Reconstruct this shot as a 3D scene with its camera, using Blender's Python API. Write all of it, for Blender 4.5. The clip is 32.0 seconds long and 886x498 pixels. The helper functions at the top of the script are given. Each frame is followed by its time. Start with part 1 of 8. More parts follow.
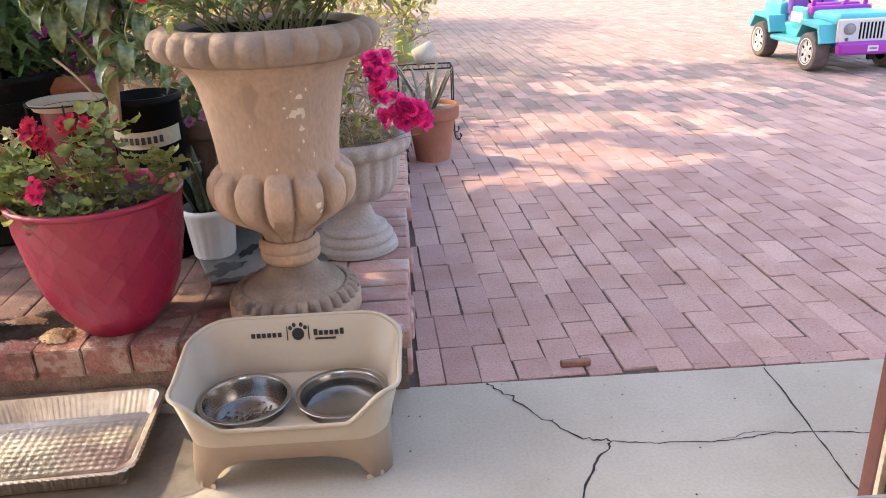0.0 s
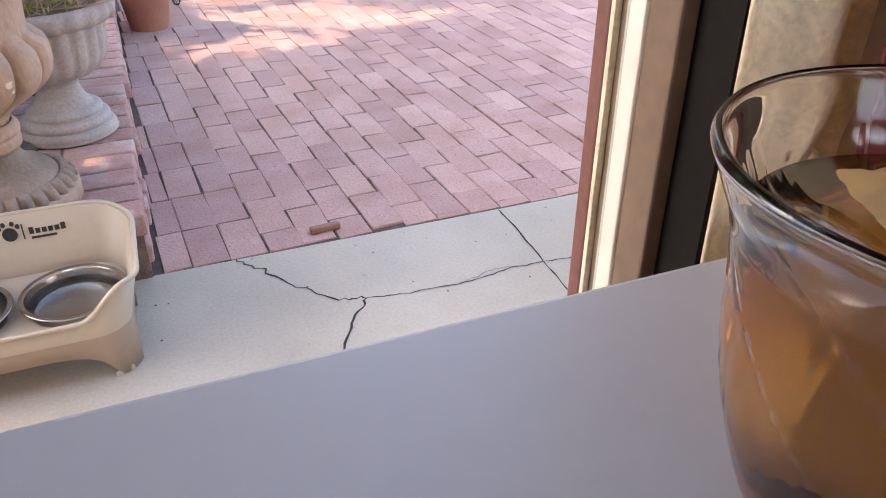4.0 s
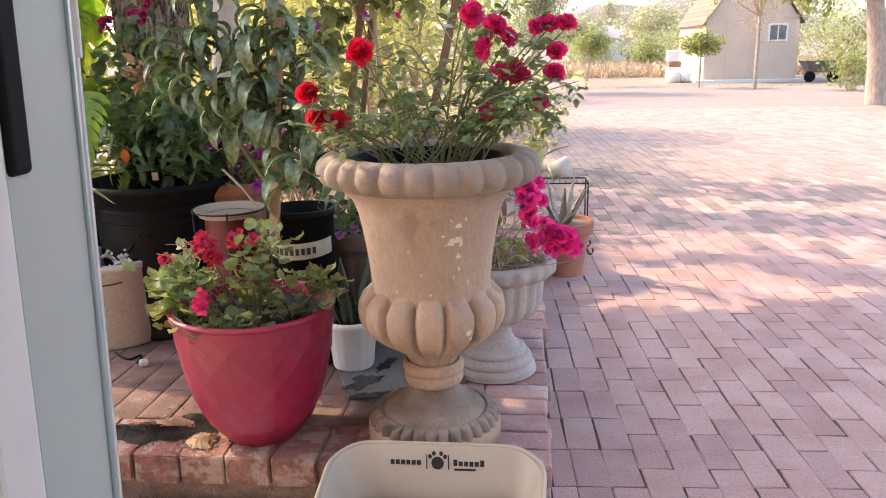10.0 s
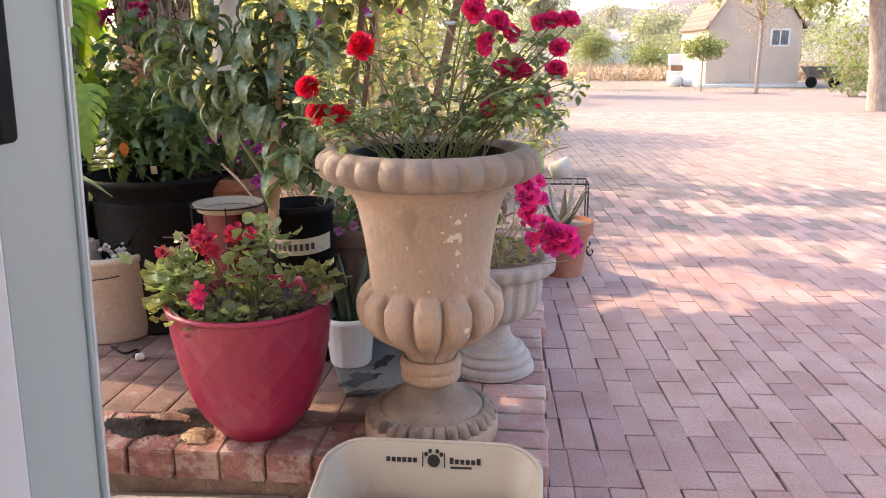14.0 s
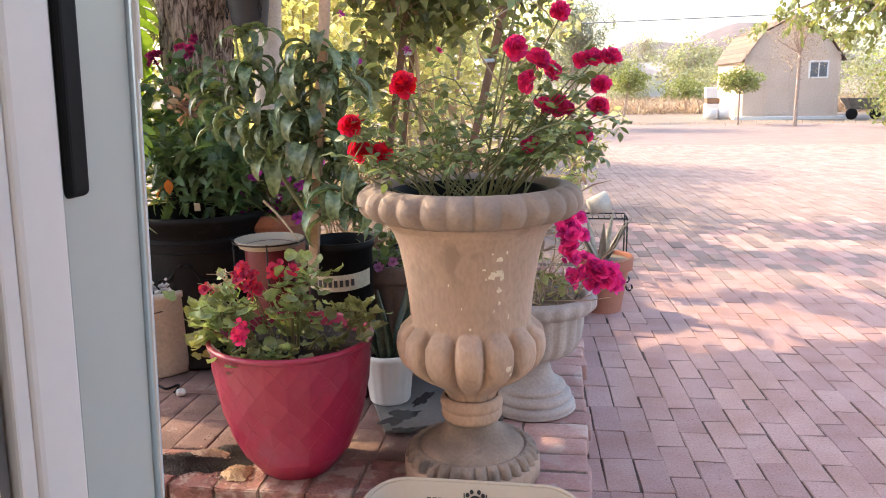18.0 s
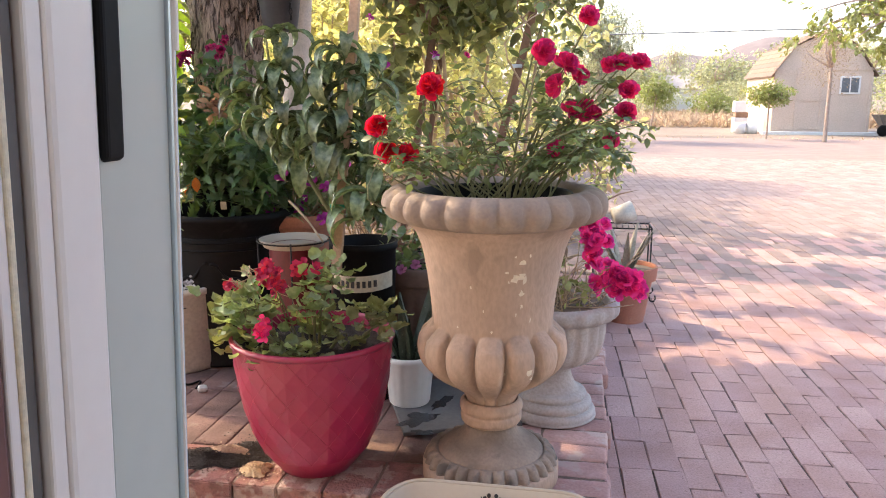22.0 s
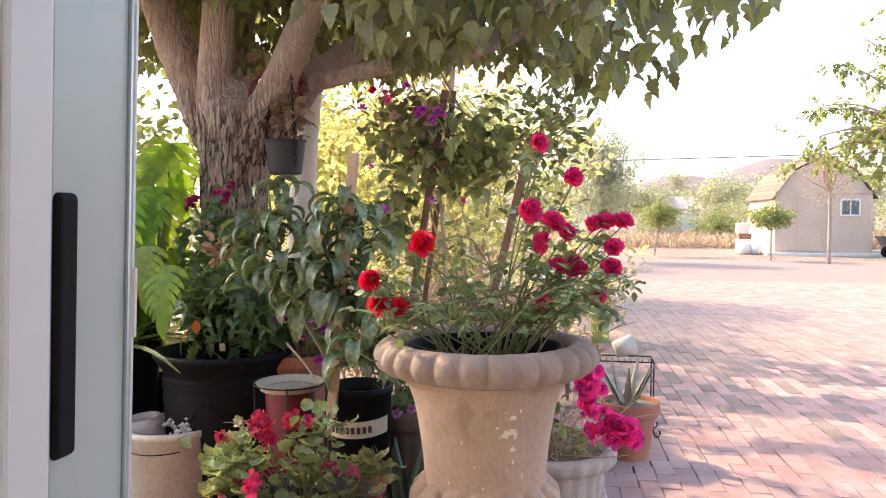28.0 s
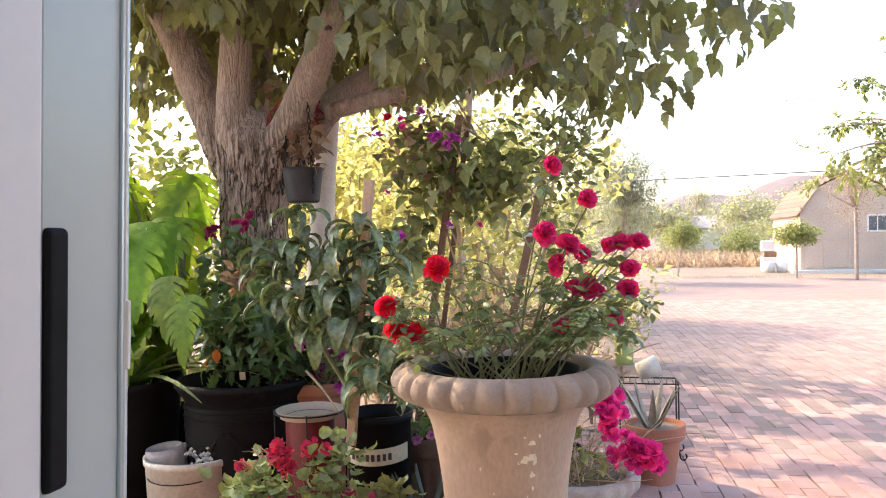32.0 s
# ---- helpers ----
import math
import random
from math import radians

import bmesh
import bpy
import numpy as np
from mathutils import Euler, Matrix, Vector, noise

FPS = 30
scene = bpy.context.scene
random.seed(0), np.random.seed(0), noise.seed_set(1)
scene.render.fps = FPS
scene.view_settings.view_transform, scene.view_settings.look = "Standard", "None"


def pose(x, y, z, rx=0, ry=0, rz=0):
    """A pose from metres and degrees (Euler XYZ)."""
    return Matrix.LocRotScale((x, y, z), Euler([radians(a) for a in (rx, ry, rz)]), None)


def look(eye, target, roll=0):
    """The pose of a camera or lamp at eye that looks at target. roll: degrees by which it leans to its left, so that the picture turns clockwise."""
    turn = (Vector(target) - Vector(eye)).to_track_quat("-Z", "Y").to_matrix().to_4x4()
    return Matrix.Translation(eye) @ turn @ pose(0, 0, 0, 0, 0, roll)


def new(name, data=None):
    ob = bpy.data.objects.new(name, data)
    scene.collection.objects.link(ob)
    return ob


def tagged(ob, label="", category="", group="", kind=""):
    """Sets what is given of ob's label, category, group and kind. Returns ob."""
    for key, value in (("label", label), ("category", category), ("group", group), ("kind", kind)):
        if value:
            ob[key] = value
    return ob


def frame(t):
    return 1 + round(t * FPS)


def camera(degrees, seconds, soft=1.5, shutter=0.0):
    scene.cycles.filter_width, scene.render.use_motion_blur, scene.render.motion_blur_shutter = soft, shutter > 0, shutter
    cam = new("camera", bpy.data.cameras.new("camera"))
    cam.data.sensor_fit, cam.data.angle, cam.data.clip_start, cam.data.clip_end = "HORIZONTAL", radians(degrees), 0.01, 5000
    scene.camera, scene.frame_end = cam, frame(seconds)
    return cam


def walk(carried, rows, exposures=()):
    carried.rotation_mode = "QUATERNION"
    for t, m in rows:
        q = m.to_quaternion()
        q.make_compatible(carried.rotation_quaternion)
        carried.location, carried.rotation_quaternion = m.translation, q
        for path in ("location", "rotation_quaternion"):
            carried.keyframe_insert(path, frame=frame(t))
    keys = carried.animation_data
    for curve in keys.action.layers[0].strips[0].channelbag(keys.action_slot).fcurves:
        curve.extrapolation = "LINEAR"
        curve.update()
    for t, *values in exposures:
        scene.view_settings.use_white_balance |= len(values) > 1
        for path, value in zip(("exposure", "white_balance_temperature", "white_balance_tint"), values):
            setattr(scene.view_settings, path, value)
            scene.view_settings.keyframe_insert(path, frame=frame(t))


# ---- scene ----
cam = camera(59.3, 32.0, 1.0)
PATH = [
    (0, (0.0799, 0.0584, 1.1662), (0.1485, 1.9143, 0.4240), -2.33),
    (0.5, (0.1060, 0.0541, 1.1551), (0.3183, 1.8633, 0.3295), -3.58),
    (1, (0.1272, 0.0530, 1.1438), (0.4530, 1.8085, 0.2427), -3.48),
    (1.5, (0.1533, 0.0561, 1.1331), (0.6149, 1.7326, 0.1451), -2.84),
    (2, (0.1711, 0.0508, 1.1348), (0.7289, 1.6681, 0.0989), -2.20),
    (2.5, (0.1861, 0.0384, 1.1333), (0.8602, 1.5843, 0.0582), -0.13),
    (4.5, (0.0886, 0.0795, 1.1524), (0.6669, 1.7032, 0.1379), 0.70),
    (5, (0.0731, 0.0816, 1.1915), (0.5125, 1.8054, 0.2773), 0.49),
    (5.5, (0.03169, 0.09595, 1.2227), (0.2529, 1.91, 0.4098), -1.2),
    (6, (-0.01762, 0.1039, 1.2455), (-0.01231, 1.974, 0.5345), -1.1),
    (6.5, (-0.03293, 0.1099, 1.2442), (-0.1765, 1.994, 0.5891), -1.6),
    (7, (-0.02324, 0.1168, 1.2449), (-0.1927, 2.007, 0.6118), -2.0),
    (7.5, (-0.02027, 0.1215, 1.242), (-0.2037, 2.015, 0.6229), -1.6),
    (8, (-0.0193, 0.1261, 1.2381), (-0.2017, 2.028, 0.647), -1.1),
    (8.5, (-0.01733, 0.1238, 1.2403), (-0.2007, 2.034, 0.6732), -1.0),
    (9, (-0.01836, 0.1185, 1.2424), (-0.2037, 2.032, 0.6953), -1.0),
    (9.5, (-0.02028, 0.1125, 1.2514), (-0.2147, 2.037, 0.7432), -1.1),
    (10, (-0.0242, 0.1115, 1.2433), (-0.2307, 2.037, 0.7432), -1.2),
    (10.5, (-0.02311, 0.1206, 1.2353), (-0.2346, 2.046, 0.7382), -1.2),
    (11, (-0.02103, 0.1246, 1.2343), (-0.2316, 2.05, 0.7322), -1.3),
    (11.5, (-0.01895, 0.1256, 1.2342), (-0.2256, 2.05, 0.7292), -1.3),
    (12, (-0.01887, 0.1267, 1.2332), (-0.2195, 2.05, 0.7242), -1.2),
    (12.5, (-0.01878, 0.1277, 1.2322), (-0.2175, 2.051, 0.7211), -1.2),
    (13, (-0.0187, 0.1247, 1.2332), (-0.2174, 2.049, 0.7241), -1.1),
    (13.5, (-0.0226, 0.1228, 1.2311), (-0.2214, 2.047, 0.7251), -0.8),
    (14, (-0.0245, 0.12, 1.23), (-0.2293, 2.046, 0.732), -0.4),
    (14.5, (-0.0234, 0.1191, 1.232), (-0.2393, 2.045, 0.74), -0.2),
    (16.5, (-0.032, 0.1156, 1.2328), (-0.3071, 2.043, 0.7738), -1.2),
    (17, (-0.03291, 0.1187, 1.2277), (-0.309, 2.048, 0.7768), -1.5),
    (17.5, (-0.04181, 0.1278, 1.2427), (-0.319, 2.062, 0.8117), -0.7),
    (18, (-0.04271, 0.1289, 1.2366), (-0.3369, 2.064, 0.8237), -1.0),
    (18.5, (-0.03961, 0.135, 1.2315), (-0.3499, 2.069, 0.8246), -1.0),
    (19, (-0.03951, 0.1221, 1.2325), (-0.3558, 2.056, 0.8346), -0.9),
    (19.5, (-0.03841, 0.1203, 1.2334), (-0.3628, 2.054, 0.8386), -0.8),
    (20, (-0.04031, 0.1234, 1.2294), (-0.3697, 2.056, 0.8385), -0.7),
    (20.5, (-0.03921, 0.1225, 1.2303), (-0.3757, 2.055, 0.8425), -0.7),
    (21, (-0.04211, 0.1206, 1.2253), (-0.3846, 2.054, 0.8384), -0.5),
    (21.5, (-0.04211, 0.1216, 1.2243), (-0.3906, 2.053, 0.8364), -0.2),
    (22, (-0.04411, 0.1236, 1.2203), (-0.3956, 2.053, 0.8294), 0.1),
    (22.5, (-0.04611, 0.1186, 1.2173), (-0.4026, 2.048, 0.8274), 0.4),
    (23, (-0.04311, 0.1206, 1.2223), (-0.4086, 2.048, 0.8334), 0.4),
    (23.5, (-0.04411, 0.1246, 1.2183), (-0.4116, 2.052, 0.8314), 0.5),
    (24, (-0.04311, 0.1236, 1.2173), (-0.4136, 2.052, 0.8324), 0.6),
    (24.5, (-0.04411, 0.1296, 1.2223), (-0.4216, 2.056, 0.8394), 0.5),
    (25, (-0.04911, 0.1256, 1.2323), (-0.4596, 2.047, 0.8554), -0.3),
    (25.5, (-0.05711, 0.1366, 1.2633), (-0.4886, 2.066, 0.9564), -0.5),
    (27.5, (0.002364, 0.104, 1.3135), (-0.3767, 2.064, 1.197), 0.5),
    (28, (0.002364, 0.108, 1.3125), (-0.3767, 2.07, 1.222), 0.0),
    (28.5, (0.001354, 0.111, 1.3109), (-0.3872, 2.071, 1.238), -0.2),
    (29, (0.008345, 0.1101, 1.3173), (-0.3976, 2.067, 1.252), -0.8),
    (29.5, (0.005336, 0.1161, 1.3107), (-0.415, 2.071, 1.258), -1.1),
    (30, (-0.001674, 0.1212, 1.3031), (-0.4365, 2.073, 1.257), -0.9),
    (30.5, (0.007317, 0.1082, 1.3045), (-0.4329, 2.059, 1.263), -0.7),
    (31, (0.01231, 0.1143, 1.3059), (-0.4244, 2.065, 1.265), -0.6),
    (31.5, (0.0183, 0.1083, 1.3123), (-0.4168, 2.061, 1.276), -0.8),
    (32, (0.02029, 0.1124, 1.3136), (-0.4142, 2.064, 1.286), -1.2),
]
EXPOSURES = [(0, 2.3, 6720, 12.5), (1, 2.42, 6750, 12.5), (2, 2.82, 6820, 12), (2.5, 2.87, 6800, 12), (4.5, 2.4, 6650, 12.5), (5.5, 2.28, 6720, 12.5), (6.5, 2.36, 6720, 12.5), (7.5, 2.42, 6720, 12.5), (8.5, 2.42, 6720, 12.5), (10, 2.36, 6720, 12.5), (32, 2.34, 6720, 12.5)]
walk(cam, [(t, look(eye, target, roll)) for t, eye, target, roll in PATH], EXPOSURES)

# ---- world, sun and exposure ----
SUN_EL, SUN_AZ = 40.0, -62.0
world = bpy.data.worlds.new("sky")
scene.world = world
world.use_nodes = True
wn = world.node_tree
sky = wn.nodes.new("ShaderNodeTexSky")
sky.sky_type, sky.sun_disc = "NISHITA", False
sky.sun_elevation, sky.sun_rotation = radians(SUN_EL), radians(SUN_AZ)
sky.dust_density, sky.air_density = 3.0, 1.0
wn.links.new(sky.outputs["Color"], wn.nodes["Background"].inputs["Color"])
wn.nodes["Background"].inputs["Strength"].default_value = 0.153
sun_dir = Vector((math.sin(radians(SUN_AZ)) * math.cos(radians(SUN_EL)), math.cos(radians(SUN_AZ)) * math.cos(radians(SUN_EL)), math.sin(radians(SUN_EL))))
sun_data = bpy.data.lights.new("sun", "SUN")
sun_data.energy, sun_data.angle, sun_data.color = 1.25, radians(0.5), (1.0, 0.81, 0.55)
sun = new("sun", sun_data)
sun.matrix_world = look(sun_dir * 50, (0, 0, 0))
# added fill light for the room, from an unseen opening behind the camera
fill_data = bpy.data.lights.new("unseen_room_fill", "AREA")
fill_data.shape, fill_data.size, fill_data.size_y = "RECTANGLE", 2.9, 1.5
fill_data.energy, fill_data.color = 6.0, (1.0, 0.97, 0.94)
fill_lamp = new("unseen_room_fill", fill_data)
fill_lamp.matrix_world = look((0, -3.04, 1.475), (0, 0, 1.475))

# ---- materials ----
def material(name, col, col2=None, rough=0.6, metal=0.0, scale=8.0, fine=90.0, bump=0.15, island=0.0, obj=0.0, transl=0.0, spec=0.5, coat=0.0, stain=None, stain_scale=3.0, stain_at=0.6, bdist=0.004, detail=4.0, grain=0.5, stretch=1.0, lo=0.35, hi=0.68, world_space=False):
    """A surface with variation at two scales, relief and, where given, stains and a change from piece to piece."""
    m = bpy.data.materials.new(name)
    m.use_nodes = True
    n, l = m.node_tree.nodes, m.node_tree.links
    bsdf = n["Principled BSDF"]
    col2 = col2 or tuple(c * 0.7 for c in col)
    co = n.new("ShaderNodeNewGeometry").outputs["Position"] if world_space else n.new("ShaderNodeTexCoord").outputs["Object"]
    if stretch != 1.0:
        mp = n.new("ShaderNodeMapping")
        mp.inputs["Scale"].default_value = (1, 1, stretch)
        l.new(co, mp.inputs["Vector"])
        co = mp.outputs["Vector"]

    def tex(s, d=detail):
        t = n.new("ShaderNodeTexNoise")
        t.inputs["Scale"].default_value, t.inputs["Detail"].default_value = s, d
        l.new(co, t.inputs["Vector"])
        return t.outputs["Fac"]

    def ramp(src, a, b, ca, cb):
        r = n.new("ShaderNodeValToRGB")
        r.color_ramp.elements[0].position, r.color_ramp.elements[1].position = a, b
        r.color_ramp.elements[0].color, r.color_ramp.elements[1].color = (*ca, 1), (*cb, 1)
        l.new(src, r.inputs["Fac"])
        return r.outputs["Color"]

    big, small = tex(scale), tex(fine, 2.0)
    colour = ramp(big, lo, hi, col2, col)
    mul = n.new("ShaderNodeMixRGB")
    mul.blend_type, mul.inputs["Fac"].default_value = "MULTIPLY", grain
    l.new(colour, mul.inputs["Color1"])
    l.new(ramp(small, 0.3, 0.65, (0.72, 0.72, 0.72), (1.1, 1.1, 1.1)), mul.inputs["Color2"])
    colour = mul.outputs["Color"]
    if stain:
        mx = n.new("ShaderNodeMixRGB")
        l.new(ramp(tex(stain_scale, 8.0), stain_at, stain_at + 0.08, (0, 0, 0), (1, 1, 1)), mx.inputs["Fac"])
        l.new(colour, mx.inputs["Color1"])
        mx.inputs["Color2"].default_value = (*stain, 1)
        colour = mx.outputs["Color"]
    for amount, src in ((island, "island"), (obj, "object")):
        if amount:
            rnd = n.new("ShaderNodeNewGeometry").outputs["Random Per Island"] if src == "island" else n.new("ShaderNodeObjectInfo").outputs["Random"]
            hsv = n.new("ShaderNodeHueSaturation")
            mr = n.new("ShaderNodeMapRange")
            mr.inputs["To Min"].default_value, mr.inputs["To Max"].default_value = 1 - amount, 1 + amount
            l.new(rnd, mr.inputs["Value"])
            l.new(mr.outputs["Result"], hsv.inputs["Value"])
            hue = n.new("ShaderNodeMapRange")
            hue.inputs["To Min"].default_value, hue.inputs["To Max"].default_value = 0.5 - amount * 0.05, 0.5 + amount * 0.05
            l.new(rnd, hue.inputs["Value"])
            l.new(hue.outputs["Result"], hsv.inputs["Hue"])
            l.new(colour, hsv.inputs["Color"])
            colour = hsv.outputs["Color"]
    l.new(colour, bsdf.inputs["Base Color"])
    bsdf.inputs["Roughness"].default_value, bsdf.inputs["Metallic"].default_value = rough, metal
    bsdf.inputs["Specular IOR Level"].default_value, bsdf.inputs["Coat Weight"].default_value = spec, coat
    if bump:
        add = n.new("ShaderNodeMath")
        add.operation = "ADD"
        l.new(big, add.inputs[0])
        l.new(small, add.inputs[1])
        bp = n.new("ShaderNodeBump")
        bp.inputs["Strength"].default_value, bp.inputs["Distance"].default_value = bump, bdist
        l.new(add.outputs[0], bp.inputs["Height"])
        l.new(bp.outputs["Normal"], bsdf.inputs["Normal"])
    if transl:
        tr = n.new("ShaderNodeBsdfTranslucent")
        warm = n.new("ShaderNodeMixRGB")
        warm.blend_type, warm.inputs["Fac"].default_value = "MULTIPLY", 1.0
        warm.inputs["Color2"].default_value = (1.9, 1.75, 0.8, 1) if col[1] > 0.9 * col[0] else (1.5, 1.2, 1.2, 1)
        l.new(colour, warm.inputs["Color1"])
        l.new(warm.outputs["Color"], tr.inputs["Color"])
        mix = n.new("ShaderNodeMixShader")
        mix.inputs["Fac"].default_value = transl
        l.new(bsdf.outputs["BSDF"], mix.inputs[1])
        l.new(tr.outputs["BSDF"], mix.inputs[2])
        l.new(mix.outputs["Shader"], n["Material Output"].inputs["Surface"])
    return m


def glassy(name, col, rough=0.0, ior=1.45):
    m = bpy.data.materials.new(name)
    m.use_nodes = True
    b = m.node_tree.nodes["Principled BSDF"]
    b.inputs["Base Color"].default_value, b.inputs["Roughness"].default_value = (*col, 1), rough
    b.inputs["Transmission Weight"].default_value, b.inputs["IOR"].default_value = 1.0, ior
    return m


M_PAVER = material("paver_brick", (0.51, 0.338, 0.308), (0.445, 0.276, 0.238), 0.9, spec=0.08, scale=4.5, fine=130, bump=0.6, island=0.1, obj=0.11, detail=8.0, lo=0.36, hi=0.64, stain=(0.22, 0.14, 0.115), stain_scale=110, stain_at=0.635, world_space=True)
# both far bricks are darkened to hold down the sunlit yard's brightness
M_PAVER_FAR = material("paver_brick_far_toned", (0.3, 0.228, 0.205), (0.26, 0.195, 0.175), 0.9, spec=0.08, scale=2.5, fine=40, bump=0.3)
M_PAVER_TONED = material("paver_brick_toned", (0.36, 0.272, 0.245), (0.31, 0.228, 0.2), 0.92, spec=0.06, scale=3.5, fine=90, bump=0.5, island=0.1, world_space=True)
M_JOINT = material("joint_sand", (0.13, 0.088, 0.072), None, 0.95, scale=20, fine=200, bump=0.4)
M_DIRT = material("dry_earth", (0.255, 0.208, 0.168), (0.215, 0.172, 0.137), 0.95, spec=0.08, scale=0.5, fine=9, bump=0.5, bdist=0.02)
M_CONCRETE = material("pale_concrete", (0.48, 0.43, 0.355), (0.39, 0.345, 0.28), 0.8, scale=2.2, fine=120, bump=0.15, grain=0.3, stain=(0.38, 0.34, 0.28), stain_scale=2.4, stain_at=0.6)
M_CRACK = material("crack_shadow", (0.035, 0.03, 0.028), None, 1.0, bump=0)
M_OLDBRICK = material("old_brick", (0.33, 0.16, 0.13), (0.21, 0.11, 0.09), 0.9, scale=22, fine=120, bump=0.8, obj=0.14, bdist=0.008, spec=0.2, stain=(0.35, 0.25, 0.21), stain_scale=19, stain_at=0.5, world_space=True)
M_TOPBRICK = material("step_top_brick", (0.26, 0.16, 0.132), (0.13, 0.083, 0.07), 0.88, scale=7, fine=120, bump=0.5, obj=0.12, spec=0.2, stain=(0.27, 0.2, 0.175), stain_scale=11, stain_at=0.6, world_space=True)
M_SIDEBRICK = material("pale_edge_brick", (0.52, 0.33, 0.295), (0.42, 0.245, 0.21), 0.9, scale=9, fine=130, bump=0.5, obj=0.1, spec=0.1, stain=(0.5, 0.38, 0.34), stain_scale=11, stain_at=0.56, world_space=True)
M_MORTAR = material("old_mortar", (0.24, 0.165, 0.13), (0.14, 0.095, 0.075), 0.95, scale=18, fine=150, bump=0.7, bdist=0.01)
M_SLATE = material("grey_slate", (0.15, 0.138, 0.128), (0.1, 0.093, 0.087), 0.6, scale=6, fine=80, bump=0.3, stain=(0.035, 0.035, 0.037), stain_scale=5.0, stain_at=0.6)
M_WETSLATE = material("wet_slate", (0.03, 0.03, 0.032), (0.02, 0.02, 0.022), 0.25, scale=9, bump=0.1)
M_URN = material("tan_cast_stone", (0.5, 0.345, 0.245), (0.36, 0.252, 0.185), 0.78, scale=5, fine=110, bump=0.45, stain=(0.29, 0.205, 0.15), stain_scale=14, stain_at=0.6, grain=0.45, stretch=0.45)
M_URN_DARK = material("weathered_cast_stone", (0.36, 0.27, 0.205), (0.23, 0.17, 0.135), 0.8, scale=5, fine=120, bump=0.3, grain=0.3)
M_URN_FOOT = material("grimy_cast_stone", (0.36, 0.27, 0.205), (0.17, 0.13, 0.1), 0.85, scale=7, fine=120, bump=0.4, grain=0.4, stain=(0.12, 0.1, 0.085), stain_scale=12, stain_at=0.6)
M_CHIP = material("bare_plaster", (0.78, 0.68, 0.52), None, 0.9, bump=0.3)
M_GREYURN = material("grey_cast_stone", (0.47, 0.41, 0.37), (0.38, 0.33, 0.3), 0.8, scale=9, fine=120, bump=0.3)
M_RED = material("red_glossy_plastic", (0.3, 0.01, 0.052), (0.26, 0.008, 0.044), 0.42, scale=4, fine=60, bump=0.03, coat=0.2, grain=0.1)
M_WHITE = material("white_plastic", (0.7, 0.67, 0.64), (0.66, 0.63, 0.6), 0.45, scale=6, fine=60, bump=0.02, grain=0.12)
M_BLACK = material("black_plastic", (0.009, 0.0085, 0.0085), (0.006, 0.0055, 0.0055), 0.6, scale=8, fine=60, bump=0.1, spec=0.12)
M_BLACKPOT = material("dark_resin", (0.008, 0.007, 0.0065), (0.005, 0.0045, 0.0045), 0.65, scale=5, fine=60, bump=0.4, spec=0.15, stain=(0.03, 0.026, 0.024), stain_scale=6, stain_at=0.63)
M_TERRA = material("terracotta", (0.4, 0.165, 0.105), (0.33, 0.13, 0.085), 0.85, scale=6, fine=120, bump=0.25, stain=(0.55, 0.36, 0.26), stain_scale=7, stain_at=0.66)
M_BROWNPOT = material("brown_resin", (0.2, 0.13, 0.1), (0.15, 0.1, 0.075), 0.6, scale=6, fine=60, bump=0.15)
M_SOIL = material("potting_soil", (0.022, 0.015, 0.012), (0.013, 0.009, 0.007), 1.0, scale=25, fine=200, bump=0.9, bdist=0.01)
M_GRAIN = material("spilt_grain", (0.5, 0.36, 0.24), (0.36, 0.24, 0.15), 0.9, scale=60, fine=250, bump=0.8, island=0.3)
M_CREAM = material("cream_plastic", (0.47, 0.4, 0.305), (0.455, 0.385, 0.295), 0.4, scale=3, fine=70, bump=0.02, grain=0.08)
M_TAUPE = material("taupe_plastic", (0.35, 0.26, 0.19), (0.33, 0.245, 0.178), 0.45, scale=3, fine=70, bump=0.02, grain=0.1)
M_STEEL = material("brushed_steel", (0.5, 0.48, 0.46), (0.41, 0.39, 0.37), 0.2, metal=1.0, scale=10, fine=150, bump=0.05)
M_FOIL = material("aluminium_foil", (0.72, 0.69, 0.64), (0.62, 0.59, 0.54), 0.36, metal=1.0, scale=18, fine=60, bump=0.3, bdist=0.004)
M_WATER = glassy("still_water", (0.95, 0.95, 0.95), 0.0, 1.33)
M_KIBBLE = material("dog_food_crumbs", (0.13, 0.075, 0.045), (0.08, 0.045, 0.03), 0.9, scale=60, fine=200, bump=0.5, island=0.3)
M_INK = material("black_print", (0.025, 0.023, 0.022), None, 0.5, bump=0)
M_WOODSTAKE = material("pale_wood_stake", (0.52, 0.36, 0.24), (0.44, 0.3, 0.19), 0.8, scale=12, fine=120, bump=0.3)
M_DARKSTAKE = material("brown_wood_stake", (0.26, 0.15, 0.095), (0.18, 0.1, 0.06), 0.8, scale=12, fine=100, bump=0.3)
M_TIE = material("green_tie", (0.02, 0.3, 0.17), None, 0.5, bump=0)
M_LABEL = material("pale_label", (0.5, 0.43, 0.3), None, 0.6, bump=0)
M_IRON = material("dark_iron", (0.03, 0.027, 0.025), None, 0.55, metal=0.6, scale=30, bump=0.2)


